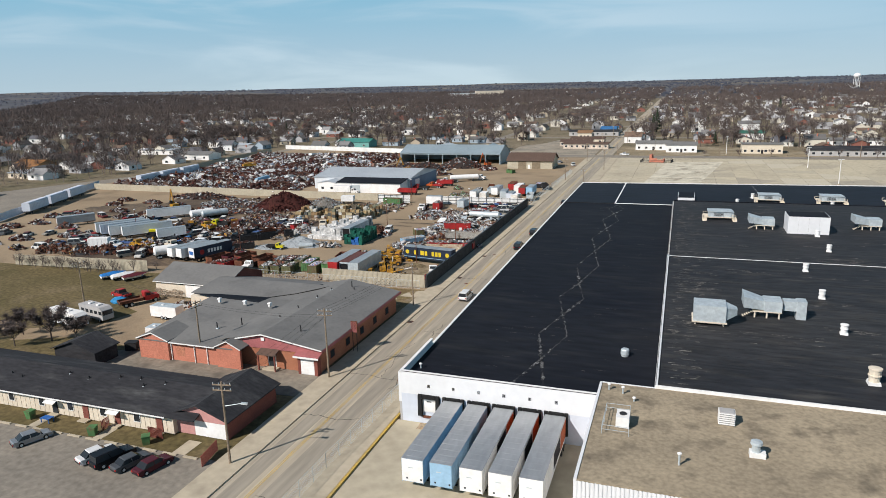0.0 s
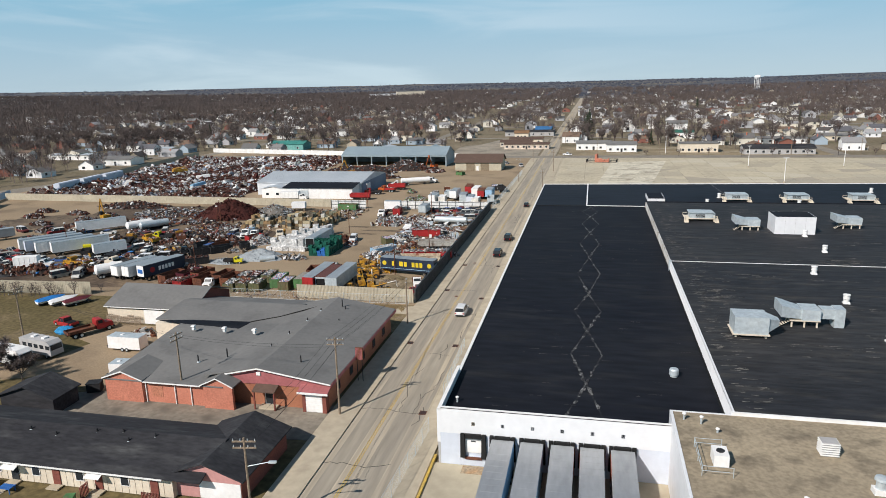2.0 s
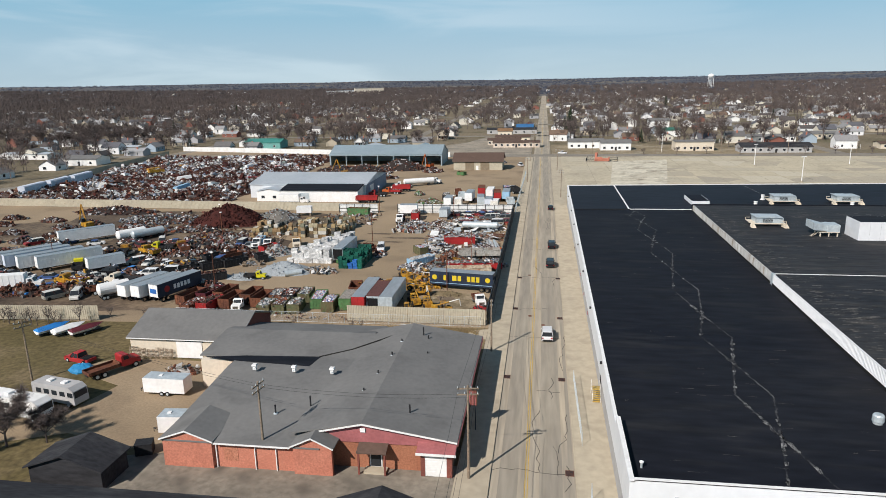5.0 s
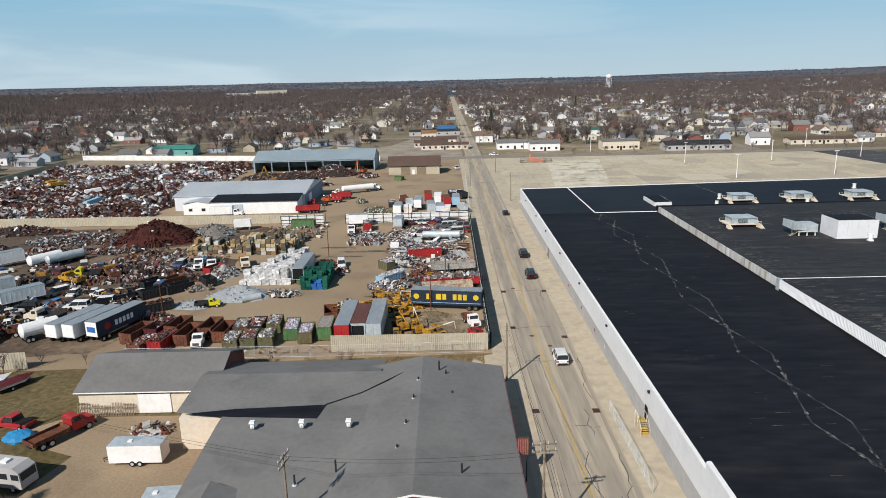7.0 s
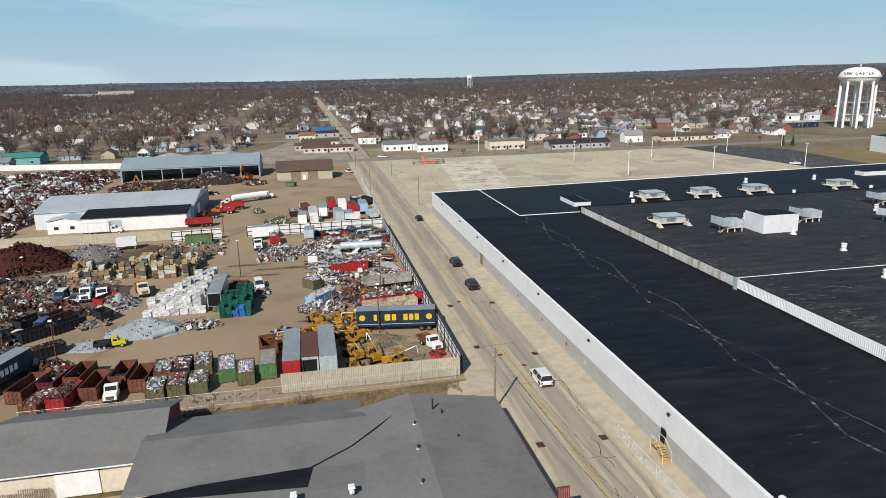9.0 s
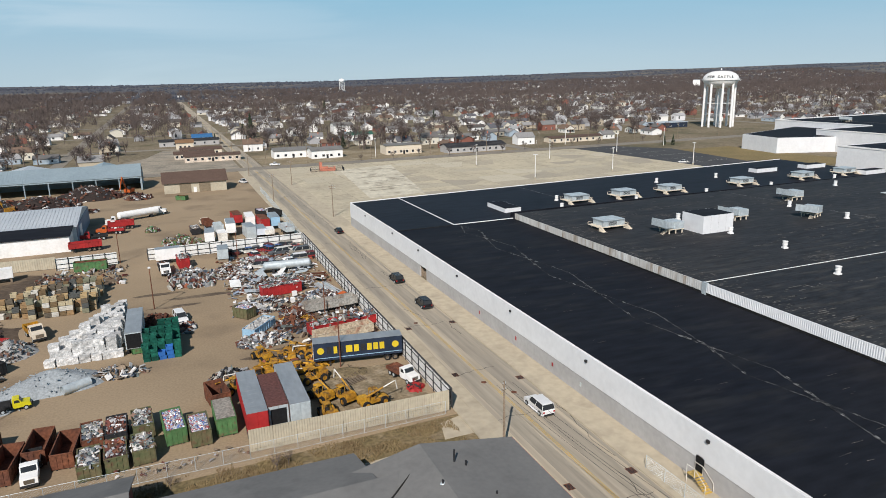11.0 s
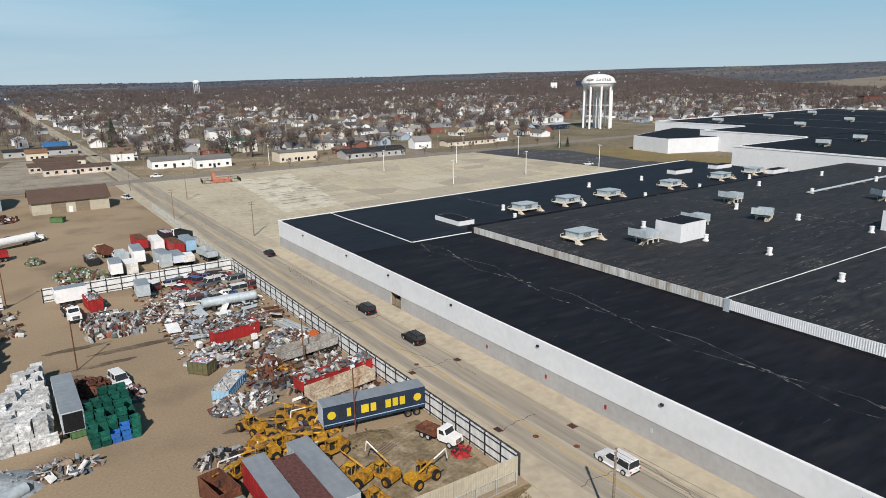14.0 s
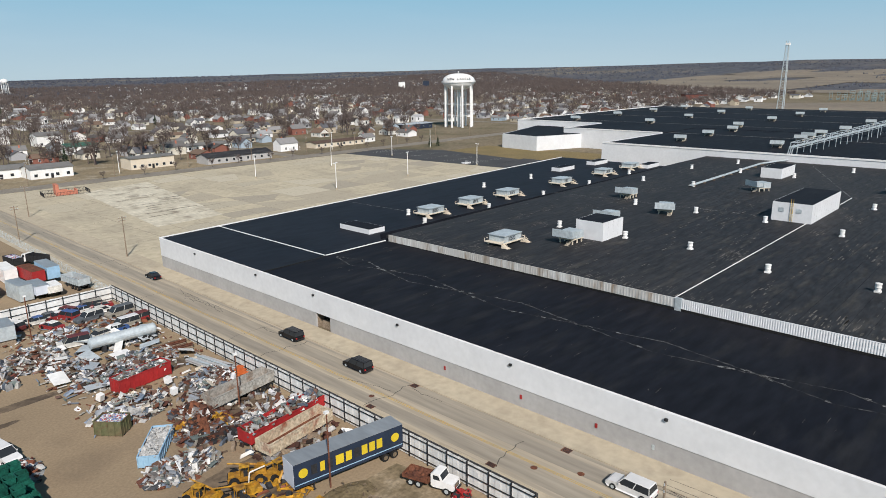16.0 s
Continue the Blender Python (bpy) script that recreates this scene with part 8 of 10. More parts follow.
def excavator(x, y, rz, paint, label, scale=1.0):
    t = thing("material_handler", label, "construction machine", m=pose(x, y, 0, 0, 0, rz))
    for sx in (-1.1, 1.1):
        boxpart("track", t, STEEL, sx - 0.3, sx + 0.3, -1.9, 1.9, 0, 0.9, bevel=0.15)
    boxpart("house", t, paint, -1.3, 1.3, -2.2, 1.2, 1.0, 2.3, bevel=0.08)
    boxpart("turret", t, STEEL, -0.7, 0.7, -0.7, 0.7, 0.5, 1.0)
    boxpart("cab", t, GLASS, -1.3, -0.4, 0.2, 1.4, 2.3, 3.5)
    bm = B()
    tube(bm, (0.3, 1.0, 2.0), (0.3, 3.0, 7.6), 0.35, 0.28, n=4)
    part("boom", bm, paint, t)
    bm = B()
    tube(bm, (0.3, 3.0, 7.6), (0.3, 5.4, 2.4), 0.25, 0.2, n=4)
    part("stick", bm, paint, t)
    bm = B()
    for k in range(5):
        a = k * math.tau / 5
        tube(bm, (0.3, 5.4, 2.3), (0.3 + 0.8 * math.cos(a), 5.4 + 0.8 * math.sin(a), 1.2), 0.12, 0.05, n=4)
    part("grapple", bm, STEEL, t)


excavator(-104, 256, 100, YELLOW, "yellow material handler in the scrap")
excavator(-66, 281, 150, ORANGE, "orange-red material handler by the open shed")
excavator(-152, 133, 60, YELLOW, "yellow excavator in the back yard")


# ---- bales, crates, pallets ----
def bale_proto():
    bm = B()
    bx(bm, -0.8, 0.8, -0.6, 0.6, 0, 1.1)
    bmesh.ops.subdivide_edges(bm, edges=bm.edges[:], cuts=2, use_grid_fill=True)
    r = random.Random(2)
    for v in bm.verts:
        v.co += Vector((r.uniform(-0.05, 0.05), r.uniform(-0.05, 0.05), r.uniform(-0.05, 0.05) if v.co.z > 0.05 else 0))
    me = finish(bm, "bale", BALE)
    return me


bale_me = bale_proto()
rb = random.Random(4)
for j in range(17):
    y = 98.8 + j * 1.32
    left = -71.2 + j * 0.62
    i = 0
    x = left
    while x < -61.2:
        tall = 2 + (1 if rb.random() < 0.75 else 0) + (1 if j > 4 and rb.random() < 0.5 else 0)
        if j == 0:
            tall = 1
        if j > 10 and x < -64.5:
            x += 1.66
            continue
        for k in range(tall):
            o = tagged(new("bale", bale_me), "white wrapped bale of recycled material in a stack", "bale", "white bales")
            o.matrix_world = pose(x + rb.uniform(-0.1, 0.1), y + rb.uniform(-0.12, 0.12), k * 1.06, 0, 0, rb.uniform(-8, 8))
        x += 1.66
baletr = semi_trailer(pose(-58.7, 104.8, 0, 0, 0, 180), 13.4, GALV, TRAILER_TOP, "open-ended grey box trailer beside the bales", group="yard trailers", height=4.0)
# The trailer's unlit inside is only a dark plate on its end.
boxpart("open_rear", baletr, DARK, -1.15, 1.15, 6.76, 6.8, 1.3, 3.8)


def tub_proto(m, rings, name):
    """A box or tub as one mesh: square rings of (half width, height), from the foot up and into the hollow."""
    bm = B()
    loops = [[bm.verts.new((sx * r, sy * r, z)) for sx, sy in ((-1, -1), (1, -1), (1, 1), (-1, 1))] for r, z in rings]
    for a, b in zip(loops, loops[1:]):
        for k in range(4):
            bm.faces.new([a[k], a[(k + 1) % 4], b[(k + 1) % 4], b[k]])
    bm.faces.new(loops[0][::-1])
    bm.faces.new(loops[-1])
    return finish(bm, name, m)


def crate_proto():
    return tub_proto(CRATE, [(0.5, 0), (0.5, 0.1), (0.6, 0.12), (0.6, 0.37), (0.55, 0.38), (0.55, 0.41), (0.6, 0.42), (0.6, 0.67), (0.55, 0.68), (0.55, 0.71), (0.6, 0.72), (0.6, 1.0), (0.54, 1.0), (0.54, 0.75)], "crate")


crate_me = crate_proto()
for x0, x1, y0, y1, tops, skip in ((-94, -80.5, 128.5, 137.5, 3, 0.15), (-79, -66.5, 126, 136, 4, 0.22), (-76, -66, 137, 142, 3, 0.3), (-93, -88, 119, 124, 2, 0.3)):
    y = y0
    while y < y1:
        x = x0
        while x < x1:
            if rb.random() > skip:
                for k in range(max(1, tops - rb.randrange(3))):
                    o = tagged(new("crate", crate_me), "wooden pallet box in a stack", "crate", "stacked crates")
                    o.matrix_world = pose(x + rb.uniform(-0.06, 0.06), y + rb.uniform(-0.06, 0.06), k * 1.02 - 0.02, 0, 0, rb.uniform(-4, 4))
            x += 1.32
        y += 1.5
TUB = [(0.5, 0.0), (0.54, 0.6), (0.58, 0.61), (0.58, 0.7), (0.52, 0.7), (0.49, 0.25)]
teal_me, blue_me = tub_proto(TEAL, TUB, "plastic_crate"), tub_proto(BLUE, TUB, "plastic_crate")
for i in range(5):
    for j in range(8):
        x, y = -56.9 + i * 1.2, 94.6 + j * 1.35
        if j > 5 and i < 1:
            continue
        isblue = (i in (2, 3)) and j == 0
        for k in range(rb.randrange(2, 4) if isblue else rb.randrange(3, 6)):
            o = tagged(new("plastic_crate", blue_me if isblue else teal_me), "blue plastic crate in a stack" if isblue else "teal green plastic crate in a stack", "crate", "plastic crates")
            o.matrix_world = pose(x + rb.uniform(-0.05, 0.05), y + rb.uniform(-0.05, 0.05), k * 0.72 - 0.02, 0, 0, rb.uniform(-5, 5))
bm = B()
tube(bm, (0, -2.0, 0.7), (0, 2.0, 0.7), 0.7, n=20, caps=False)
tube(bm, (0, -2.0, 0.7), (0, 2.0, 0.7), 0.62, n=20, caps=False)
solid("concrete_pipe", bm, GALV, "grey drainage pipe lying on gravel", "pipe", m=pose(-66.4, 87.4, -0.02, 0, 0, -58))

# ---- more vehicles of the yard ----
truck_cab(pose(-74.0, 84.0, 0, 0, 0, -82), LEMON, "bright yellow tow truck with a black bed", STEEL, 3.4, 0.7).scale = (0.7, 0.7, 0.7)
truck_cab(pose(-20.9, 70.6, 0, 0, 0, 196), WHITE, "old white truck with a rusty flatbed in the yard", RUST, 3.4, 0.35, loadmat=RUST).scale = (0.86, 0.86, 0.86)
truck_cab(pose(-68.8, 63.9, 0, 0, 0, 185), WHITE, "white and blue cab truck in the skip row", STEEL, 4.2, 0.8).scale = (0.85, 0.85, 0.85)
for i, (x, y, rz, paint, bed, bl, bh, label) in enumerate((
        (-116, 76, 80, YELLOW, YELLOW, 4.5, 0.7, "old yellow dump truck"), (-104.5, 77.5, 80, CREAM, STEEL, 4, 0.6, "cream flatbed truck"), (-122.5, 88.5, 30, LEMON, STEEL, 3.2, 0.6, "bright yellow truck"), (-113, 103.5, 60, YELLOW, YELLOW, 4, 0.8, "old yellow truck"),
        (-119.5, 103, 20, YELLOW, STEEL, 3.5, 0.6, "yellow service truck"), (-112, 107.5, 100, LEMON, STEEL, 3.5, 0.6, "bright yellow truck"), (-106, 108.5, 40, YELLOW, RUST, 4, 0.9, "yellow dump truck"), (-123.5, 72.5, -70, WHITE, WHITE, 5.5, 2.4, "white box step van"),
        (-102, 71.6, -60, WHITE, RUST, 4, 0.7, "white stripped cab truck"), (-86.5, 114, 190, WHITE, SKYBLUE, 4.0, 1.0, "white cab truck before the crates"), (-75.5, 114.5, 200, CREAM, YELLOW, 3.2, 0.7, "white forklift truck before the crates"), (-83, 113, 190, WHITE, STEEL, 3.0, 0.6, "white stripped cab"),
        (-53.6, 149.0, 185, WHITE, STEEL, 4.2, 0.7, "white flatbed truck by the white fence"), (-98, 179.5, -90, WHITE, WHITE, 7.5, 2.4, "white box truck by the warehouse"), (-55.5, 229.5, -100, WHITE, STEEL, 6, 0.8, "white tractor beside the tanker"), (-67.5, 217.5, 95, WHITE, STEEL, 3, 0.3, "white tractor unit"), (-67.2, 210, 92, WHITE, STEEL, 2.6, 0.3, "white tractor of the red tipper"),
        (-73.2, 196, 95, RED, STEEL, 4, 0.4, "red truck by the warehouse"), (-69, 203, 80, ORANGE, RED, 4.2, 0.7, "orange-red truck by the warehouse"))):
    truck_cab(pose(x, y, 0, 0, 0, rz), paint, label + " parked in the yard", bed, bl, bh, loadmat=SCRAP if i % 3 == 0 else None)
# row behind the white fence
for i, (x, y, L, body, top, H, label) in enumerate((
        (-41.6, 176.6, 6.6, WHITE, TRAILER_TOP, 3.7, "white box trailer with a grey roof"), (-38.3, 177.4, 5.2, PAINT_W, WHITE, 2.9, "small white bus body"), (-35.1, 186.0, 8.6, WHITE, TRAILER_TOP, 4.0, "long white box trailer"), (-32.0, 200.0, 8.4, RED, RUST, 3.6, "faded red box body"),
        (-28.4, 196.5, 8.6, WHITE, WHITE, 3.4, "white wrapped load on a trailer"), (-25.2, 189.6, 8.4, RED, RUST, 3.6, "open red box body"), (-21.9, 189.8, 8.4, SKYBLUE, TRAILER_TOP, 3.9, "blue-grey box trailer"), (-30.5, 179.4, 7.0, GALV, TRAILER_TOP, 3.6, "grey box trailer"),
        (-27.5, 178.2, 6.6, PALE_WALL, TRAILER_TOP, 3.0, "pale blue box body"), (-25.2, 176.6, 4.6, PAINT_W, WHITE, 2.6, "low white van body"))):
    semi_trailer(pose(x, y, -0.02, 0, 0, (i * 5) % 9 - 3), L, body, top, label + " parked behind the white fence", group="parked boxes", height=H, wheels=i % 3 != 1, under=1.15 if i % 3 != 1 else 0.3)
tipper(pose(-19.9, 178.8, 0, 0, 0, 8), 7.4, GALV, "grey tipper trailer behind the white fence", None)
truck_cab(pose(-38.6, 190.5, 0, 0, 0, 5), WHITE, "white cement truck behind the fence", GALV, 4.2, 1.8)
truck_cab(pose(-41.4, 200.5, 0, 0, 0, 12), CREAM, "cream dump truck behind the fence", RUST, 5.0, 1.4)
truck_cab(pose(-20.2, 208.0, 0, 0, 0, 20), WHITE, "white dump truck near the street", STEEL, 5.0, 1.4)
roll_off(pose(-44.8, 192.0, -0.02, 0, 0, 4), 6.0, 1.9, STEEL, "dark skip full of torn metal behind the fence", SCRAP_PALE, inside=STEEL)
roll_off(pose(-23.0, 211.0, -0.02, 0, 0, 8), 5.6, 1.9, STEEL, "dark skip full of cans near the street", CANS, inside=STEEL)
roll_off(pose(-46.5, 256.0, -0.02, 0, 0, 60), 4.0, 1.7, GREEN, "small green skip before the tan shed", None, inside=RUST)
for i, (x, y) in enumerate(((-52.2, 181.5), (-49.0, 184.5), (-47.4, 179.6), (-45.2, 176.6), (-51.0, 176.0), (-56.6, 200.5))):
    heap(x, y, 2.0, 2.2, 1.4, 90, [SCRAP_PALE, SCRAP, OLIVE, GREEN], "jumble of painted machine parts behind the fence", (0.3, 1.4), 0.8, 700 + i, [0.4, 0.2, 0.2, 0.2], base=SCRAP_DARK, name="parts_heap")
for i, (x, y, rz) in enumerate(((-51, 178, 80), (-49, 184, 90), (-52, 172, 10))):
    heap(x, y, 2.6, 2.2, 1.2, 60, [SCRAP, OLIVE], "pile of greenish parts behind the fence", (0.4, 1.3), 0.6, 340 + i, [0.5, 0.5], name="parts_heap")
semi_trailer(pose(-52.7, 159.2, 0, 0, 0, 93), 5.8, WHITE, TRAILER_TOP, "white storage trailer before the white fence", group="yard trailers", height=3.9)
semi_trailer(pose(-39.9, 154.6, 0, 0, 0, -4), 5.4, GALV, TRAILER_TOP, "grey storage box in the yard", group="yard trailers", height=3.6, wheels=False)
semi_trailer(pose(-88.6, 157.8, 0, 0, 0, 100), 5.0, WHITE, WHITE, "small white storage box", group="yard trailers", height=3.2, wheels=False)
# white trailers and others in the west of the yard
for i, (x, y, L, rz, body, label) in enumerate(((-139.5, 93, 15, -38, WHITE, "white box trailer in the back row"), (-136.0, 91.5, 15, -38, PALE_WALL, "pale box trailer in the back row"), (-131.5, 90.5, 15, -38, WHITE, "white box trailer in the back row"), (-126.5, 90.8, 15, -38, WHITE, "white ribbed box trailer in the back row"),
                                             (-140.5, 117, 15, -42, WHITE, "white box trailer in the back row"), (-115.3, 88.8, 8.5, -40, WHITE, "white box truck body"), (-94.0, 71, 11.5, -18, WHITE, "white and red box trailer"), (-90.8, 70.8, 11.5, -18, WHITE, "open white box trailer"), (-166, 99.5, 12, -35, GREY_WALL, "grey flat trailer body"))):
    semi_trailer(pose(x, y, 0, 0, 0, 180 + rz), L, body, TRAILER_TOP, label, group="yard trailers", height=4.0 if i < 5 else 3.6)
cola = semi_trailer(pose(-86.6, 71.2, 0, 0, 0, 162), 12.0, NAVY, TRAILER_TOP, "navy box trailer with pale block lettering and a round emblem", rear=WHITE, group="yard trailers", height=4.0)
for k in range(5):
    for sx in (1,):
        boxpart("letter_block", cola, WHITE, -1.34, -1.318, 1.2 - k * 0.95, 1.85 - k * 0.95, 2.0, 3.0, label="pale block mark")
bm = B()
tube(bm, (-1.317, 3.6, 2.5), (-1.34, 3.6, 2.5), 0.7, n=16)
part("emblem", bm, RED, cola, "round red emblem")
boxpart("rear_panel", cola, BLUE, -0.9, 0.9, 6.06, 6.08, 2.0, 3.0)


def tanker(x, y, rz, L, label, r=1.1):
    t = thing("tank_trailer", label, "tank", "tanks", pose(x, y, 0, 0, 0, rz))
    bm = B()
    prof = [(0.3, -L / 2 - 0.4), (r * 0.8, -L / 2 - 0.2), (r, -L / 2), (r, L / 2), (r * 0.8, L / 2 + 0.2), (0.3, L / 2 + 0.4)]
    turned(bm, prof, 18)
    for v in bm.verts:
        v.co = Vector((v.co.x, v.co.z, v.co.y + r + 0.9))
    o = part("tank", bm, GALV if r < 1.1 else WHITE, t)
    bm = B()
    for y2 in (-L * 0.32, L * 0.32):
        bx(bm, -0.8, 0.8, y2 - 0.3, y2 + 0.3, 0, 1.2)
    part("saddle", bm, STEEL, t)
    for y2 in (-L * 0.4, -L * 0.28):
        for sx in (-0.9, 0.9):
            wheel(t, sx, y2, 0.48, 0.4)


tanker(-128, 119.5, -30, 8, "white tank trailer in the back row", 1.25)
tanker(-124, 121.5, -32, 9, "dull silver tank trailer", 1.09)
tanker(-99.5, 68.5, -40, 6, "white cylindrical tank by the fence", 1.3)
tanker(-61, 223.5, -62, 13, "long pale bulk tanker", 1.2)
tanker(-26.8, 137.4, 86, 10.2, "long dull silver tank lying among scrap", 0.95)
# scrapped cars
WRECKS = [(-32.2, 155.6), (-28.4, 159.0), (-26.0, 155.0), (-32.5, 143.8), (-23.3, 157.5), (-20.9, 153.6), (-22.9, 146.4), (-20.6, 147.2), (-25.3, 145.2), (-28.0, 144.6)]
for i in range(78):
    if i < 20:
        x, y = WRECKS[i % 10] if i < 10 else (-39 + (i - 10) * 1.9 + rb.uniform(-0.6, 0.6), 161.2 - (i % 2) * 0.7)
    elif i < 46:
        j = i - 20
        x, y = -146 + (j % 9) * 5.4 + rb.uniform(-1.5, 1.5), 68 + (j // 9) * 6.5 + rb.uniform(-1.5, 1.5)
        if x > -127 and y > 84:
            x, y = x - 30, y + 2
    elif i >= 64:
        j = i - 64
        x, y = -185 + (j % 7) * 8 + rb.uniform(-2, 2), 84 + (j // 7) * 32 + rb.uniform(-5, 5)
    else:
        j = i - 46
        x, y = -125 + (j % 9) * 4.6 + rb.uniform(-1, 1), 95 + (j // 9) * 18 + rb.uniform(-3, 3)
        if y < 100 and x < -118:
            y += 8
    if i % 11 == 3 and x < -90:
        car("pickup", CAR_BLUE if i == 25 else CAR_JUNK, "old faded pickup abandoned in the scrapyard", pose(x, y, -0.02, 0, 0, rb.uniform(0, 360)), group="scrap cars", wreck=True)
    else:
        car(rb.choice(("sedan", "sedan", "suv", "van")), CAR_JUNK, "dusty scrapped car on the dirt", pose(x, y, -0.02, 0, 0, rb.uniform(0, 360) if x < -60 else rb.choice((80, 95, 100, 20))), group="scrap cars", wreck=True)
for x, y, kind, paint, rz, lab in ((-101.5, 84.5, "suv", CAR_WHITE, 95, "white estate car in the yard"), (-97.5, 87.0, "suv", CAR_WHITE, 100, "white estate car in the yard"), (-100.0, 91.5, "pickup", CAR_WHITE, 60, "white pickup in the yard"), (-94.5, 93.0, "pickup", CAR_BLACK, 40, "black pickup in the yard"), (-112.0, 85.0, "suv", CAR_BLACK, 90, "black utility vehicle in the yard"), (-143.0, 79.0, "pickup", CAR_MAROON, 95, "maroon pickup in the yard"), (-137.0, 78.5, "suv", RED, 90, "faded red van in the yard")):
    car(kind, paint, lab + " among scrap", pose(x, y, -0.01, 0, 0, rz), group="scrap cars", wreck=True)
car("pickup", CAR_BLUE, "bright blue old pickup in the yard", pose(-106.5, 86, 0, 0, 0, 80), group="scrap cars")
car("suv", CAR_WHITE, "white van by the teal crates", pose(-51.2, 112.5, 0, 0, 0, 190), group="scrap cars")
heap(-55.2, 113.0, 3.2, 3.6, 1.5, 130, [RUST, SCRAP_DARK], "rusty steel pile behind the teal crates", (0.3, 1.6), 0.3, 350, [0.6, 0.4])
heap(-50.4, 107.5, 2.0, 3.0, 0.9, 70, [SCRAP_PALE, SCRAP], "wrecked parts beside the van", (0.3, 1.4), 0.4, 351, [0.6, 0.4])

# railway wagons along the back street
def wagon(x, y, rz, label):
    t = thing("railway_wagon", label, "railway wagon", "railway wagons", pose(x, y, 0, 0, 0, rz))
    bm = B()
    prism(bm, [(-1.5, 1.3), (1.5, 1.3), (1.5, 4.2), (1.1, 4.6), (-1.1, 4.6), (-1.5, 4.2)], "y", -7.5, 7.5)
    part("body", bm, PALE_WALL, t)
    bm = B()
    for k in range(14):
        for sx in (-1.5, 1.5):
            bx(bm, sx - 0.06, sx + 0.06, -7.4 + k * 1.12, -7.25 + k * 1.12, 1.3, 4.2)
    part("rib", bm, PALE_WALL, t)
    bm = B()
    for y2 in (-6.2, -4.6, 4.6, 6.2):
        for sx in (-0.75, 0.75):
            tube(bm, (sx - 0.08, y2, 0.5), (sx + 0.08, y2, 0.5), 0.5, n=12)
    part("wheel", bm, STEEL, t)
    boxpart("frame", t, STEEL, -0.9, 0.9, -7.8, 7.8, 0.9, 1.3)


for i in range(3):
    wagon(-207 - i * 7.0, 118 + i * 15.8, 24, "pale grey hopper wagon on the siding")
for i in range(3):
    wagon(-222 - i * 0.6, 196 + i * 16.3, 6, "pale grey hopper wagon beside the heaps")
wagon(-252, 118, 26, "pale grey wagon across the back street")
wagon(-266, 140, 26, "pale grey wagon across the back street")

# lawn: motorhomes, boats, cars, enclosed trailers
def motorhome(m, label, wall, L=9.0):
    t = thing("motorhome", label, "motorhome", "motorhomes", m)
    bm = B()
    prism(bm, [(-L / 2, 0.6), (-L / 2, 3.0), (-L / 2 + 0.15, 3.15), (L / 2 - 0.9, 3.15), (L / 2 - 0.1, 2.6), (L / 2, 1.2), (L / 2, 0.6)], "x", -1.22, 1.22)
    part("body", bm, wall, t, bevel=0.06)
    for sx in (-1, 1):
        bm = B()
        for k in range(5):
            bx(bm, sx * 1.225 - 0.015, sx * 1.225 + 0.015, -L / 2 + 0.8 + k * 1.5, -L / 2 + 1.8 + k * 1.5, 1.7, 2.4)
        part("side_window", bm, GLASS, t)
        boxpart("stripe", t, GREY_WALL, sx * 1.224 - 0.012, sx * 1.224 + 0.012, -L / 2 + 0.1, L / 2 - 0.3, 1.15, 1.35)
    bm = B()
    quads(bm, [(-1.05, L / 2 - 0.06, 1.6), (1.05, L / 2 - 0.06, 1.6), (1.05, L / 2 - 0.14 - 0.02, 2.5), (-1.05, L / 2 - 0.16, 2.5)], [(0, 1, 2, 3)])
    for v in bm.verts:
        v.co.y += 0.1
    part("windscreen", bm, GLASS, t)
    for y in (-L / 2 + 1.9, L / 2 - 1.3):
        for sx in (-1, 1):
            wheel(t, sx * 1.05, y, 0.42, 0.3)
    for y in (-1.5, 1.2):
        boxpart("roof_unit", t, WHITE, -0.4, 0.4, y - 0.4, y + 0.4, 3.15, 3.4)


motorhome(pose(-80.0, 17.8, -0.08, 0, 0, -100), "white motorhome parked on the lawn", WHITE, 10)
motorhome(pose(-77.0, 22.2, -0.08, 0, 0, -102), "grey-roofed motorhome on the lawn", GREY_WALL, 8)


def enclosed_trailer(m, label, L=6.4):
    t = thing("cargo_trailer", label, "trailer", "cargo trailers", m)
    boxpart("body", t, WHITE, -1.2, 1.2, -L / 2, L / 2, 0.5, 2.7, bevel=0.06)
    boxpart("roof", t, GALV, -1.18, 1.18, -L / 2 + 0.02, L / 2 - 0.02, 2.7, 2.74)
    for y in (-0.5, 0.4):
        for sx in (-1, 1):
            wheel(t, sx * 1.15, y, 0.36, 0.22)
    bm = B()
    tube(bm, (-0.6, L / 2, 0.5), (0, L / 2 + 1.3, 0.5), 0.05, n=5)
    tube(bm, (0.6, L / 2, 0.5), (0, L / 2 + 1.3, 0.5), 0.05, n=5)
    tube(bm, (0, L / 2 + 1.2, 0.5), (0, L / 2 + 1.2, 0.0), 0.04, n=5)
    part("drawbar", bm, STEEL, t)
    boxpart("roof_vent", t, WHITE, -0.25, 0.25, 0.6, 1.1, 2.74, 2.85)


enclosed_trailer(pose(-62.9, 26.6, -0.05, 0, 0, 90), "white enclosed cargo trailer beside the brick hall")
enclosed_trailer(pose(-55.4, 16.0, -0.05, 0, 0, 95), "small white enclosed trailer", 4.2)


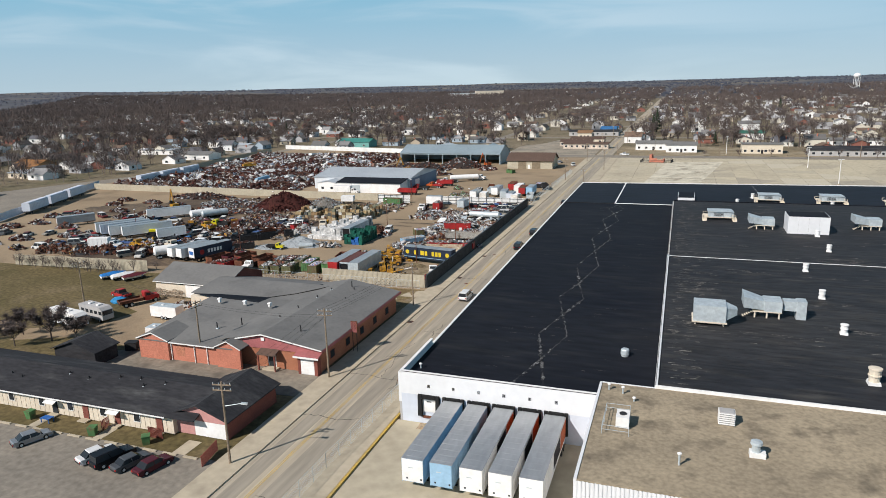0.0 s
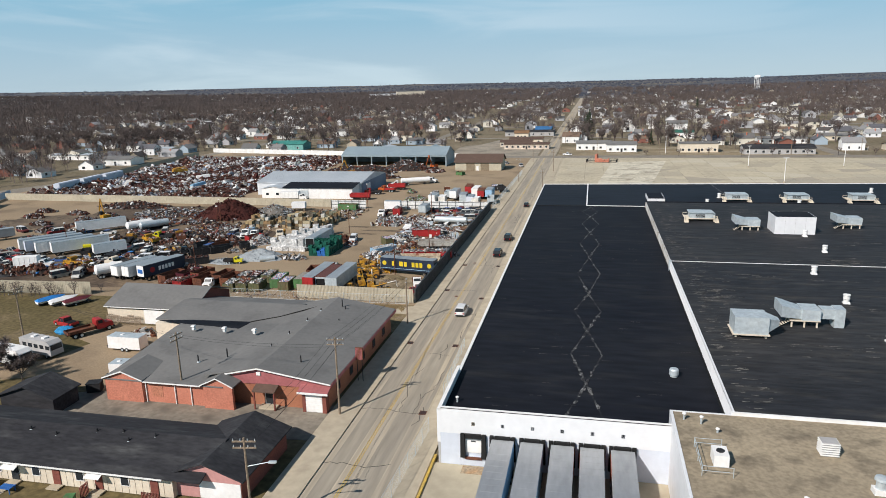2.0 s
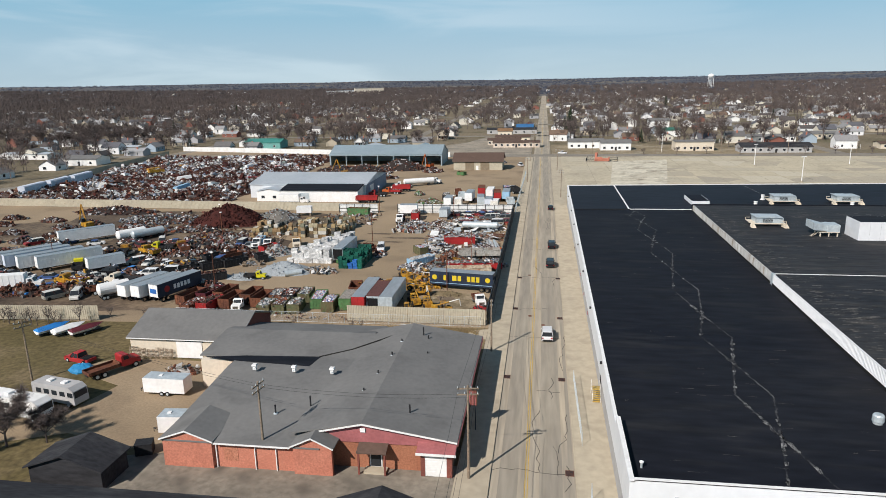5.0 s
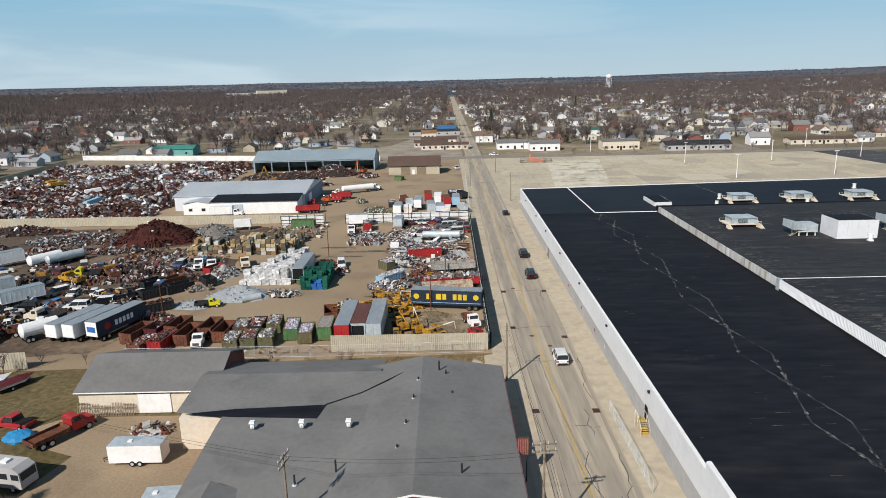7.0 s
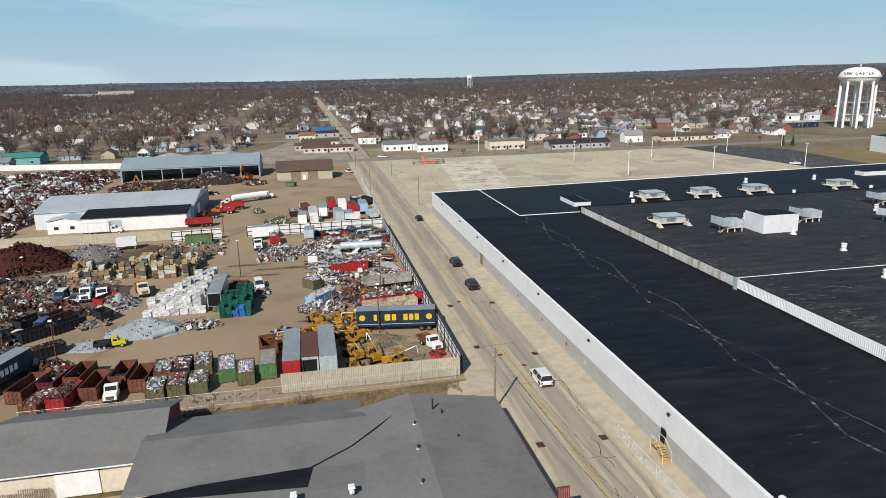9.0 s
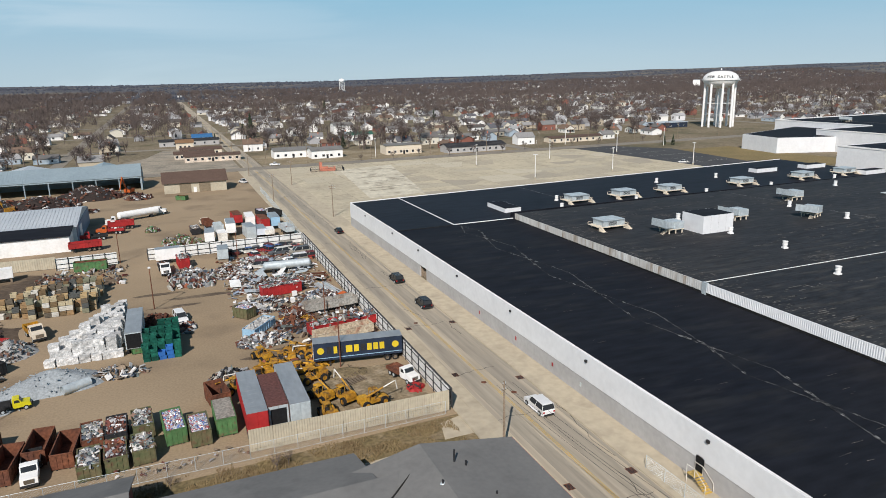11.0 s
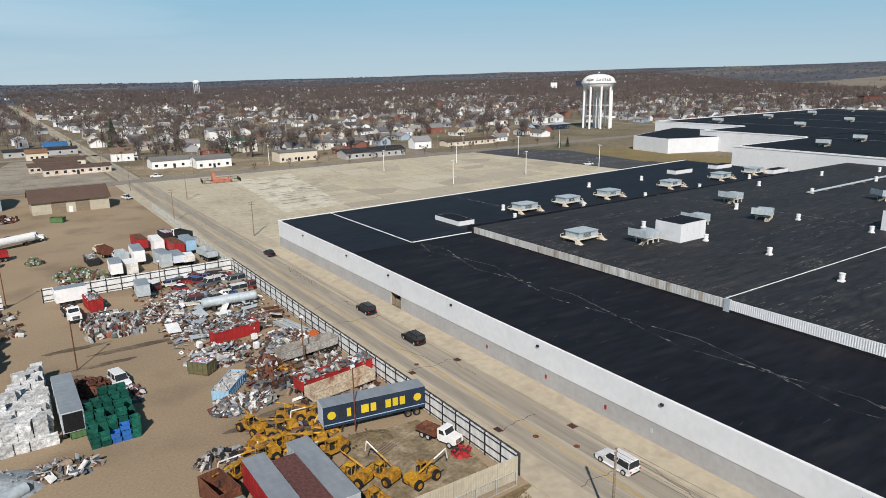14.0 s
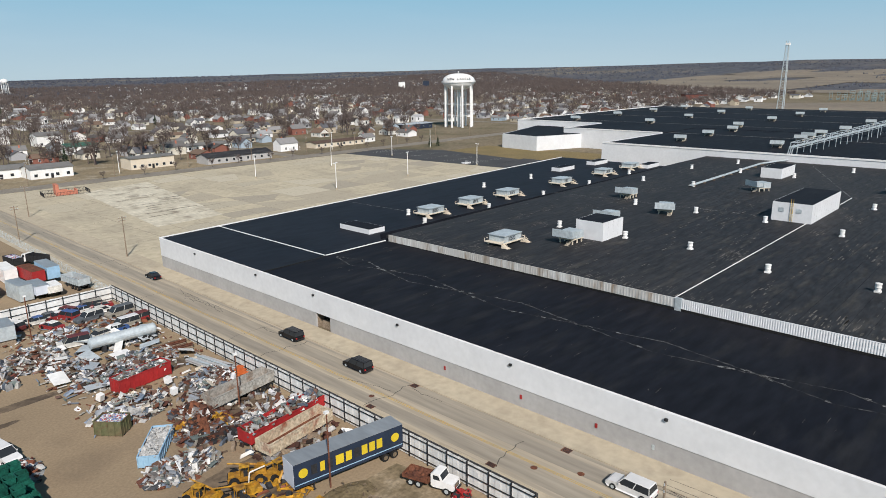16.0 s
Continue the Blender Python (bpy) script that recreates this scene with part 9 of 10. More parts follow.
def boat(x, y, rz, cover, label):
    t = thing("boat_on_trailer", label, "boat", "covered boats", pose(x, y, -0.08, 0, 0, rz))
    bm = B()
    prism(bm, [(-1.1, 1.1), (-0.8, 0.6), (0.0, 0.45), (0.8, 0.6), (1.1, 1.1)], "y", -2.6, 1.4)
    quads(bm, [(-1.1, 1.4, 1.1), (-0.8, 1.4, 0.6), (0, 1.4, 0.45), (0.8, 1.4, 0.6), (1.1, 1.4, 1.1), (0, 3.4, 1.25)], [(0, 1, 5), (1, 2, 5), (2, 3, 5), (3, 4, 5), (0, 5, 4)])
    part("hull", bm, WHITE, t)
    bm = B()
    quads(bm, [(-1.15, -2.65, 1.05), (1.15, -2.65, 1.05), (1.15, 1.5, 1.1), (-1.15, 1.5, 1.1), (0, -2.3, 1.6), (0, 0.8, 1.75), (0, 3.5, 1.28)], [(0, 1, 4), (1, 2, 5, 4), (0, 4, 5, 3), (2, 6, 5), (3, 5, 6)])
    part("cover", bm, cover, t, "taut fabric boat cover")
    for sx in (-1, 1):
        wheel(t, sx * 0.95, -0.6, 0.3, 0.2)
    boxpart("trailer_frame", t, STEEL, -0.9, 0.9, -2.5, 2.8, 0.3, 0.42)


boat(-98.4, 47.6, -28, CAR_BLUE, "boat on a trailer under a blue cover")
boat(-95.2, 47.8, -26, WHITE, "white boat on a trailer")
boat(-91.8, 48.0, -30, MAROON, "boat on a trailer under a maroon cover")
car("pickup", RED, "red pickup on the lawn", pose(-84.0, 35.9, -0.1, 0, 0, 75), group="scrap cars")
truck_cab(pose(-75.4, 33.4, -0.1, 0, 0, -30), RED, "red truck with a rusty flatbed by the shed", RUST, 4.5, 0.4)
bm = B()
turned(bm, [(1.5, 0), (1.6, 0.3), (1.2, 0.8), (0.5, 1.1), (0.1, 1.15)], 9)
r = random.Random(8)
for v in bm.verts:
    v.co.x *= 1.35
    v.co += Vector((r.uniform(-0.15, 0.15), r.uniform(-0.15, 0.15), r.uniform(-0.1, 0.1) if v.co.z > 0.1 else 0))
solid("tarp_bundle", bm, TARP, "bright blue tarp over a pile on the lawn", "tarp", m=pose(-81.4, 32.6, -0.1))
heap(-64.5, 33.8, 3.0, 1.6, 0.8, 60, [SCRAP_PALE, WOOD, RUST], "trailer parts and timber beside the shed", (0.2, 1.6), 0.3, 360, name="parts_heap")
heap(-92, 14, 3.0, 2.0, 0.9, 120, [WOOD, BARK], "brush pile on the lawn", (0.1, 1.4), 0.1, 361, name="brush_pile")
db = thing("dumpster", "dark steel rubbish container by the brick hall", "dumpster", m=pose(-56.8, 10.6, -0.05, 0, 0, 20))
boxpart("bin", db, STEEL, -1.0, 1.0, -0.8, 0.8, 0.1, 1.5)
boxpart("lid", db, STEEL, -1.05, 1.05, -0.85, 0.85, 1.5, 1.58)
# weeds and dry grass before the fence
V, F = [], []
for _ in range(9000):
    x, y = rb.uniform(-58, -19.5), rb.triangular(48.5, 57.2, 55)
    if noise.noise((x / 4, y / 3, 1.0)) < -0.12:
        continue
    h, a, w = rb.uniform(0.12, 0.55), rb.uniform(0, math.tau), rb.uniform(0.03, 0.09)
    k0 = len(V)
    V += [(x - w, y, -0.1), (x + w, y, -0.1), (x + 0.3 * h * math.cos(a), y + 0.3 * h * math.sin(a), h - 0.1)]
    F.append((k0, k0 + 1, k0 + 2))
tagged(new("dry_weeds", from_arrays("dry_weeds", V, F, [WEED])), "dry tan weeds along the yard fence", "weeds", kind="stuff")
sheet("dry_strip", [(-58, 42), (-18.1, 42), (-18.1, 57.3), (-45, 56.4), (-60, 55.6)], -0.07, 0.01, mat("trampled_dry_grass", (0.20, 0.148, 0.078), (0.135, 0.105, 0.05), 0.95, big=0.25, fine=2, amt=0.35, stain=(0.24, 0.185, 0.12), stain_scale=0.35), "trampled tan dry grass behind the brick hall", "ground")
sheet("broken_slab", [(-38, 46.5), (-24, 47), (-21.5, 50), (-26, 51.5), (-37, 50.5)], -0.04, 0.08, PAVE, "broken concrete slabs among weeds", "slab")
sheet("broken_slab", [(-22, 52), (-18, 52), (-17.5, 57), (-21, 56)], -0.03, 0.08, PAVE, "cracked concrete at the fence corner", "slab")
for x, y, h in ((-55.9, 122, 8.5), (-28.6, 79.0, 9.0), (-79.6, 74.9, 8.5), (-100.5, 121.5, 8.0), (-25.7, 102.6, 8.0), (-107, 134, 8.0), (-36.6, 152, 8), (-64, 164.2, 9), (-132, 92, 8)):
    p = thing("yard_light_pole", "slim rusty pole with a floodlight in the yard", "light pole", "yard light poles", pose(x, y, -0.02))
    bm = B()
    tube(bm, (0, 0, 0), (0, 0, h), 0.11, 0.08, n=6)
    part("pole", bm, RUST, p)
    boxpart("floodlight", p, WHITE, -0.25, 0.25, -0.2, 0.2, h, h + 0.25)


# long steel, slabs and coloured parts among the scrap by the street fence
def steel_bar(x, y, rz, L, w, h, material, label, z=0.25):
    bm = B()
    bx(bm, -w / 2, w / 2, -L / 2, L / 2, 0, h * 0.22)
    bx(bm, -w / 10, w / 10, -L / 2, L / 2, h * 0.22, h * 0.78)
    bx(bm, -w / 2, w / 2, -L / 2, L / 2, h * 0.78, h)
    return solid("girder", bm, material, label, "girder", "loose steel beams", m=pose(x, y, z, 0, 0, rz))


for k in range(5):
    steel_bar(-22.9 + k * 0.62, 117.2 + (k % 2) * 0.5, 10 + (k * 7 % 5) - 2, 9.5 - (k % 3), 0.42, 0.4, GALV if k % 2 else GREY_WALL, "long grey steel beam lying on the dirt", 0.7)
for k in range(7):
    steel_bar(-22.2 + (k % 3) * 0.4, 127.2 + k * 0.75, 84 + (k * 5 % 9) - 4, 4.6, 0.28, 0.3, RUST if k % 3 else WOOD, "rusty steel bar lying on the dirt", 0.4)
for k in range(3):
    bm = B()
    bx(bm, -0.9, 0.9, -0.5, 0.5, 0, 0.12)
    solid("metal_sheet", bm, ORANGE, "orange painted steel plate leaning on scrap", "steel plate", "orange plates", m=pose(-20.3 + 0.2 * k, 110.6 + 0.9 * k, 0.8 + 0.12 * k, 8, 0, 20 + 9 * k))
heap(-32.6, 102.6, 2.2, 1.3, 0.9, 70, [YELLOW, SCRAP_DARK], "row of cast yellow machine feet", (0.25, 1.0), 0.7, 801, [0.8, 0.2], base=DARK_DIRT, name="parts_heap")
heap(-29.6, 101.2, 1.8, 1.4, 1.1, 60, [YELLOW, RUST], "yellow lattice parts in a tangle", (0.2, 1.6), 0.3, 802, [0.6, 0.4], base=DARK_DIRT, name="parts_heap")
heap(-30.2, 97.6, 2.6, 1.4, 0.8, 110, [STEEL, SCRAP_DARK], "black tangle of torn cable and sheet", (0.2, 1.4), 0.3, 803, [0.6, 0.4], base=DARK_DIRT, name="parts_heap")
heap(-28.2, 94.6, 1.5, 1.0, 1.3, 60, [RUST, RED], "rusty red farm cart wreck", (0.3, 1.5), 0.5, 804, [0.8, 0.2], base=RUST, name="parts_heap")

for k in range(34):
    x, y = -40 + 19 * ((k * 37) % 34) / 34, 111 + 34 * ((k * 23) % 34) / 34
    bm = B()
    a = 0.5 + 0.13 * (k % 6)
    if k % 3 == 0:
        bx(bm, -0.4, 0.4, -0.4, 0.4, 0, 0.95)
        solid("scrap_appliance", bm, (WHITE, CREAM, GALV)[k % 2], "dented white kitchen appliance dumped among scrap", "appliance", "dumped appliances", m=pose(x, y, 0.45, 8 * (k % 5) - 16, 70 * (k % 2), 31 * k), bevel=0.04)
    else:
        quads(bm, [(-a, -1.6, 0), (a, -1.6, 0.12), (a, 1.6, 0.25), (-a, 1.6, 0.05), (-a, -1.6, 0.05), (a, -1.6, 0.17), (a, 1.6, 0.3), (-a, 1.6, 0.1)], BOX_F)
        solid("metal_sheet", bm, (GALV, FENCE_W, WHITE_ROOF, FENCE_W)[k % 4], "bent pale metal sheet lying on the scrap", "metal sheet", "bent metal sheets", m=pose(x, y, 0.75, 9 * (k % 4) - 14, 7 * (k % 5) - 14, 47 * k))

# ---- the town: houses, bare trees, far woods ----
def bare_tree(kind_seed, H, spread, label, m, twigs=420):
    """A leafless tree: tapered trunk, forking limbs and a crown of many thin twigs."""
    rng = random.Random(kind_seed)
    t = thing("bare_tree", label, "tree", "bare trees", m)
    trunk, crown = B(), B()
    tube(trunk, (0, 0, -0.1), (0.05, 0, H * 0.32), H * 0.022, H * 0.016, n=7)
    tips = []
    for k in range(7):
        a = k * math.tau / 7 + rng.uniform(-0.4, 0.4)
        r = spread * rng.uniform(0.35, 0.6)
        p0 = Vector((0.05, 0, H * rng.uniform(0.24, 0.34)))
        p1 = Vector((math.cos(a) * r * 0.6, math.sin(a) * r * 0.6, H * rng.uniform(0.5, 0.62)))
        p2 = Vector((math.cos(a) * r, math.sin(a) * r, H * rng.uniform(0.68, 0.85)))
        tube(trunk, p0, p1, H * 0.011, H * 0.007, n=5)
        tube(trunk, p1, p2, H * 0.007, H * 0.003, n=5)
        tips += [p1, p1.lerp(p2, 0.5), p2]
    tips.append(Vector((0, 0, H * 0.7)))
    for k in range(twigs):
        p = tips[k % len(tips)]
        d = Vector((rng.gauss(0, 1), rng.gauss(0, 1), rng.gauss(0.7, 0.7))).normalized()
        out = Vector((p.x, p.y, 0)) * 0.06
        q = p + (d + out * 0.3) * H * rng.uniform(0.10, 0.26)
        mid = p.lerp(q, 0.5) + Vector((rng.gauss(0, 1), rng.gauss(0, 1), rng.gauss(0, 1))) * H * 0.015
        w = H * rng.uniform(0.0028, 0.0048)
        s = d.cross(Vector((rng.gauss(0, 1), rng.gauss(0, 1), rng.gauss(0, 1)))).normalized() * w
        quads(crown, [p - s, p + s, mid + s * 0.8, mid - s * 0.8], [(0, 1, 2, 3)])
        quads(crown, [mid - s * 0.8, mid + s * 0.8, q], [(0, 1, 2)])
    part("trunk", trunk, BARK, t)
    o = part("crown", crown, BARK, t, "fine bare winter twigs")
    return t


def house(proto, m):
    """A small timber house: gable roof, chimney, windows, door, porch."""
    rng = random.Random(proto)
    w, d, h = rng.uniform(7, 9.5), rng.uniform(9, 13), rng.choice((2.9, 3.0, 4.6))
    rise = rng.uniform(1.8, 3.0)
    t = thing("house", ("small one-storey house with a gable roof among bare trees", "narrow two-storey house with a gable roof")[h > 4], "house", "town houses", m)
    bm = B()
    prism(bm, [(-w / 2, 0), (w / 2, 0), (w / 2, h), (0, h + rise - 0.2), (-w / 2, h)], "y", -d / 2, d / 2)
    part("wall", bm, HOUSE_WALL, t)
    bm = B()
    gable_roof(bm, -w / 2, w / 2, -d / 2, d / 2, h - 0.1, h + rise, "y", 0.4)
    part("roof", bm, HOUSE_ROOF, t)
    boxpart("chimney", t, BRICK, -0.35 + w * 0.2, 0.35 + w * 0.2, 1, 1.7, h, h + rise + 0.6)
    for x in (-w * 0.3, w * 0.25):
        window(t, x, -d / 2, 1.0, 1.0, 1.3)
        if h > 4:
            window(t, x, -d / 2, 3.2, 1.0, 1.2)
    for y in (-d * 0.25, d * 0.2):
        window(t, -w / 2, y, 1.0, 1.0, 1.3, "w")
        window(t, w / 2, y, 1.0, 1.0, 1.3, "e")
    boxpart("door", t, BRICK_D, -0.45, 0.45, -d / 2 - 0.05, -d / 2 - 0.003, 0.1, 2.1)
    if proto % 2:
        boxpart("porch_roof", t, HOUSE_ROOF, -w * 0.4, w * 0.4, -d / 2 - 2, -d / 2 - 0.06, 2.45, 2.6)
        for x in (-w * 0.38, w * 0.38):
            boxpart("porch_post", t, WHITE, x - 0.07, x + 0.07, -d / 2 - 1.9, -d / 2 - 1.76, 0, 2.45)
    return t


def in_site(x, y):
    """Where no house or tree of the town stands."""
    if y < 349 and x > -252:
        return True
    if y < 346 and x > -256 - max(0, 224 - y) * 0.4:
        return True
    if abs(x + 9.2) < 9 or y < -40:
        return True
    if x > 0 and y < 372 and x < 700:
        return True
    if 190 < x < 700 and y < 345:
        return True
    if 560 < x < 820 and 100 < y < 345:
        return True
    return any(abs(x - s) < 6 for s in (-244, 154, -106.5, 424)) or any(abs(y - s - 4) < 6.5 for s in (470, 600, 740, 900, 1080, 1300))


LANDMARKS = [(-8, 45, 362, 398), (66, 94, 350, 378), (100, 145, 340, 370), (-70, -12, 300, 535), (70, 130, 440, 485), (70, 110, 520, 545), (330, 410, 370, 460), (-135, -60, 300, 345)]


def clear(x, y, pad=5):
    return not in_site(x, y) and not any(a - pad < x < b + pad and c - pad < y < e + pad for a, b, c, e in LANDMARKS)


def build_town():
    rng = np.random.default_rng(21)
    protos = [house(k, pose(-300 - 20 * k, 250 + 8 * k, 0, 0, 0, 90 * (k % 2))) for k in range(6)]
    trees = [bare_tree(40 + k, 10 + 1.6 * k, 4 + 0.7 * k, "tall leafless deciduous tree between houses", pose(-290 - 22 * k, 262 + 9 * k, -0.1)) for k in range(5)]
    near_h, near_t, far_h, far_t = 0, 0, [], []
    cells = []
    y = 352.0
    while y < 2600:
        step_y = 27 if y < 1500 else 40
        half = 420 + y * 0.85
        x = -half - 150
        while x < half + 500:
            cells.append((x + rng.uniform(-5, 5), y + rng.uniform(-6, 6)))
            x += 23 if y < 1500 else 36
        y += step_y
    y = 60.0
    while y < 352:
        for x in np.arange(-900, -250, 24):
            cells.append((x + rng.uniform(-5, 5), y + rng.uniform(-6, 6)))
        y += 27
    for y in np.arange(-60, 352, 30):
        for x in np.arange(700, 1700, 30):
            cells.append((x + rng.uniform(-8, 8), y + rng.uniform(-8, 8)))
    for x, y in cells:
        if not clear(x, y):
            continue
        dist = math.hypot(x, y + 20)
        west_side = x < -150
        if rng.random() < (0.9 if west_side else 1.0) * (0.66 if dist < 900 else 0.46 if dist < 1500 else 0.2):
            rz = 90 * rng.integers(0, 4) + rng.normal(0, 3)
            if dist < 640 and near_h < 85:
                copy_thing(protos[rng.integers(0, 6)], pose(x, y, -0.1, 0, 0, rz))
                near_h += 1
            else:
                far_h.append((x, y, rz, rng.uniform(6, 11), rng.uniform(8, 15), rng.choice([2.8, 3.0, 3.2, 5.0]), rng.uniform(1.6, 3.0)))
        wooded = 1.0 + 1.3 * noise.noise((x / 140, y / 140, 5.0))
        for _ in range(int(rng.uniform(1.6, 4.2) * wooded * (1.45 if west_side else 1.0) * (1.1 if dist < 700 else 1.5 if dist < 1400 else 2.6))):
            tx, ty = x + rng.uniform(-14, 14), y + rng.uniform(-15, 15)
            if not clear(tx, ty, 2):
                continue
            if dist < 620 and near_t < 290:
                o = copy_thing(trees[rng.integers(0, 5)], pose(tx, ty, -0.15, 0, 0, rng.uniform(0, 360)))
                s = rng.uniform(0.65, 1.15)
                o.scale = (s, s, s)
                near_t += 1
            else:
                far_t.append((tx, ty, rng.uniform(7.5, 16)))
    # far houses in one mesh
    V, F, I = [], [], []
    for x, y, rz, w, d, h, r in far_h:
        c, s = math.cos(radians(rz)), math.sin(radians(rz))
        zb = -0.2 + ground_rise(x, y)
        def at(px, py, pz):
            return (x + px * c - py * s, y + px * s + py * c, zb + pz)
        n = len(V)
        w, d = w / 2, d / 2
        V += [at(-w, -d, 0), at(w, -d, 0), at(w, d, 0), at(-w, d, 0), at(-w, -d, h), at(w, -d, h), at(w, d, h), at(-w, d, h), at(0, -d, h + r - 0.1), at(0, d, h + r - 0.1)]
        F += [[n + k for k in f] for f in ((0, 1, 5, 8, 4), (2, 3, 7, 9, 6), (1, 2, 6, 5), (3, 0, 4, 7))]
        I += [0] * 4
        n = len(V)
        o = 0.4
        e = h - o * r / w
        V += [at(-w - o, -d - o, e), at(0, -d - o, h + r), at(w + o, -d - o, e), at(-w - o, d + o, e), at(0, d + o, h + r), at(w + o, d + o, e)]
        F += [[n + k for k in f] for f in ((0, 1, 4, 3), (1, 2, 5, 4))]
        I += [1] * 2
        n = len(V)
        for sx in (-1, 1):
            V += [at(sx * (w + 0.02), -d * 0.5, h * 0.35), at(sx * (w + 0.02), -d * 0.2, h * 0.35), at(sx * (w + 0.02), -d * 0.2, h * 0.8), at(sx * (w + 0.02), -d * 0.5, h * 0.8)]
        V += [at(-w * 0.5, -d - 0.02, h * 0.3), at(-w * 0.1, -d - 0.02, h * 0.3), at(-w * 0.1, -d - 0.02, h * 0.8), at(-w * 0.5, -d - 0.02, h * 0.8)]
        F += [[n + k for k in f] for f in ((0, 1, 2, 3), (4, 5, 6, 7), (8, 9, 10, 11))]
        I += [2] * 3
    tagged(new("far_houses", from_arrays("far_houses", V, F, [HOUSE_WALL_FAR, HOUSE_ROOF_FAR, GLASS], I)), "many small gabled houses of the spreading town", "houses", kind="stuff")
    # far bare trees in one mesh
    V, F = [], []
    R = random.Random(5)
    for x, y, H in far_t:
        dist = math.hypot(x, y)
        n = 64 if dist < 800 else 34 if dist < 1500 else 16
        zb = -0.2 + ground_rise(x, y)
        wd = 0.0075 if dist < 800 else 0.013 if dist < 1500 else 0.026
        rad = H * R.uniform(0.36, 0.56)
        k0 = len(V)
        tw = H * 0.02
        V += [(x - tw, y, zb), (x + tw, y, zb), (x + tw * 0.6, y, zb + H * 0.55), (x - tw * 0.6, y, zb + H * 0.55)]
        F.append((k0, k0 + 1, k0 + 2, k0 + 3))
        for _ in range(n):
            a, u = R.uniform(0, math.tau), R.random()
            r0, z0 = rad * 0.45 * R.random(), H * R.uniform(0.3, 0.6)
            z1 = H * R.uniform(0.45, 1.0)
            r1 = rad * math.sqrt(max(0.02, 1 - ((z1 / H - 0.62) / 0.42) ** 2)) * R.uniform(0.5, 1.05)
            b = a + R.uniform(-0.7, 0.7)
            p = (x + r0 * math.cos(a), y + r0 * math.sin(a), zb + z0)
            q = (x + r1 * math.cos(b), y + r1 * math.sin(b), zb + z1)
            w = H * wd * R.uniform(0.7, 1.6)
            c = R.uniform(0, math.tau)
            k0 = len(V)
            V += [(p[0] + w * math.cos(c), p[1] + w * math.sin(c), p[2]), (p[0] - w * math.cos(c), p[1] - w * math.sin(c), p[2]), q]
            F.append((k0, k0 + 1, k0 + 2))
    tagged(new("town_trees", from_arrays("town_trees", V, F, [BARK])), "bare brown winter trees over the whole town", "trees", kind="stuff")
    V, F = [], []
    # woods on the rising ground behind the town
    for _ in range(13000):
        a = R.uniform(-1.1, 1.75)
        r = math.sqrt(R.uniform(1700 ** 2, 4700 ** 2))
        x, y = r * math.sin(a), r * math.cos(a)
        if noise.noise((x / 260, y / 260, 0.3)) < -0.18 and r < 4300:
            continue
        if in_fields(x, y) and R.random() < 0.9:
            continue
        H = R.uniform(6, 11)
        zb = ground_rise(x, y) - 0.5
        rad = H * R.uniform(0.5, 1.0)
        for _ in range(9):
            b, u = R.uniform(0, math.tau), R.uniform(0.2, 1)
            px, py = x + rad * u * math.cos(b), y + rad * u * math.sin(b)
            w, h = rad * R.uniform(0.12, 0.3), H * R.uniform(0.55, 1.0) * (1.1 - 0.4 * u)
            c = R.uniform(-0.6, 0.6)
            k0 = len(V)
            V += [(px - w * math.cos(c), py - w * math.sin(c), zb), (px + w * math.cos(c), py + w * math.sin(c), zb), (px + w * 0.3, py, zb + h)]
            F.append((k0, k0 + 1, k0 + 2))
    tagged(new("far_trees", from_arrays("far_trees", V, F, [HAZY_WOOD])), "dark bare woods on the distant hills, tinted haze blue", "trees", kind="stuff")


def in_fields(x, y):
    return (1250 < x < 3300 and 120 < y < 1100 and noise.noise((x / 500, y / 260, 2.0)) > -0.25) or (x < -300 and y > 2500 and noise.noise((x / 420, y / 300, 7.0)) > 0.28)


def ground_rise(x, y):
    r = math.hypot(x, y - 60)
    rise = max(0.0, (r - 1500) / 3300) ** 1.6
    a = math.atan2(x, y - 60)
    return rise * (29 + 42 * math.sin(a) ** 2 + 26 * max(0.0, math.sin(a)) ** 2 + 9 * noise.noise((x / 900, y / 900, 3.1)) + 6 * noise.noise((x / 350, y / 350, 8.0)))


build_town()


def conifer(x, y, H, seed):
    rng = random.Random(seed)
    t = thing("conifer", "dark green conifer among bare trees", "tree", "conifers", pose(x, y, -0.1))
    bm = B()
    tube(bm, (0, 0, 0), (0, 0, H * 0.95), H * 0.02, 0.02, n=6)
    part("trunk", bm, BARK, t)
    bm = B()
    for k in range(260):
        f = rng.random() ** 0.8
        z = H * (0.08 + 0.92 * f)
        r = H * 0.2 * (1 - f) + 0.15
        a = rng.uniform(0, math.tau)
        d = Vector((math.cos(a), math.sin(a), 0))
        s = Vector((-d.y, d.x, 0)) * H * 0.035 * (1.3 - f)
        p = Vector((0, 0, z)) + d * r * 0.15
        q = Vector((0, 0, z - H * 0.05)) + d * r * rng.uniform(0.8, 1.15)
        quads(bm, [p, q - s, q + d * H * 0.02 - Vector((0, 0, H * 0.02)), q + s], [(0, 1, 2, 3)])
    part("crown", bm, EVERGREEN, t)
    return t


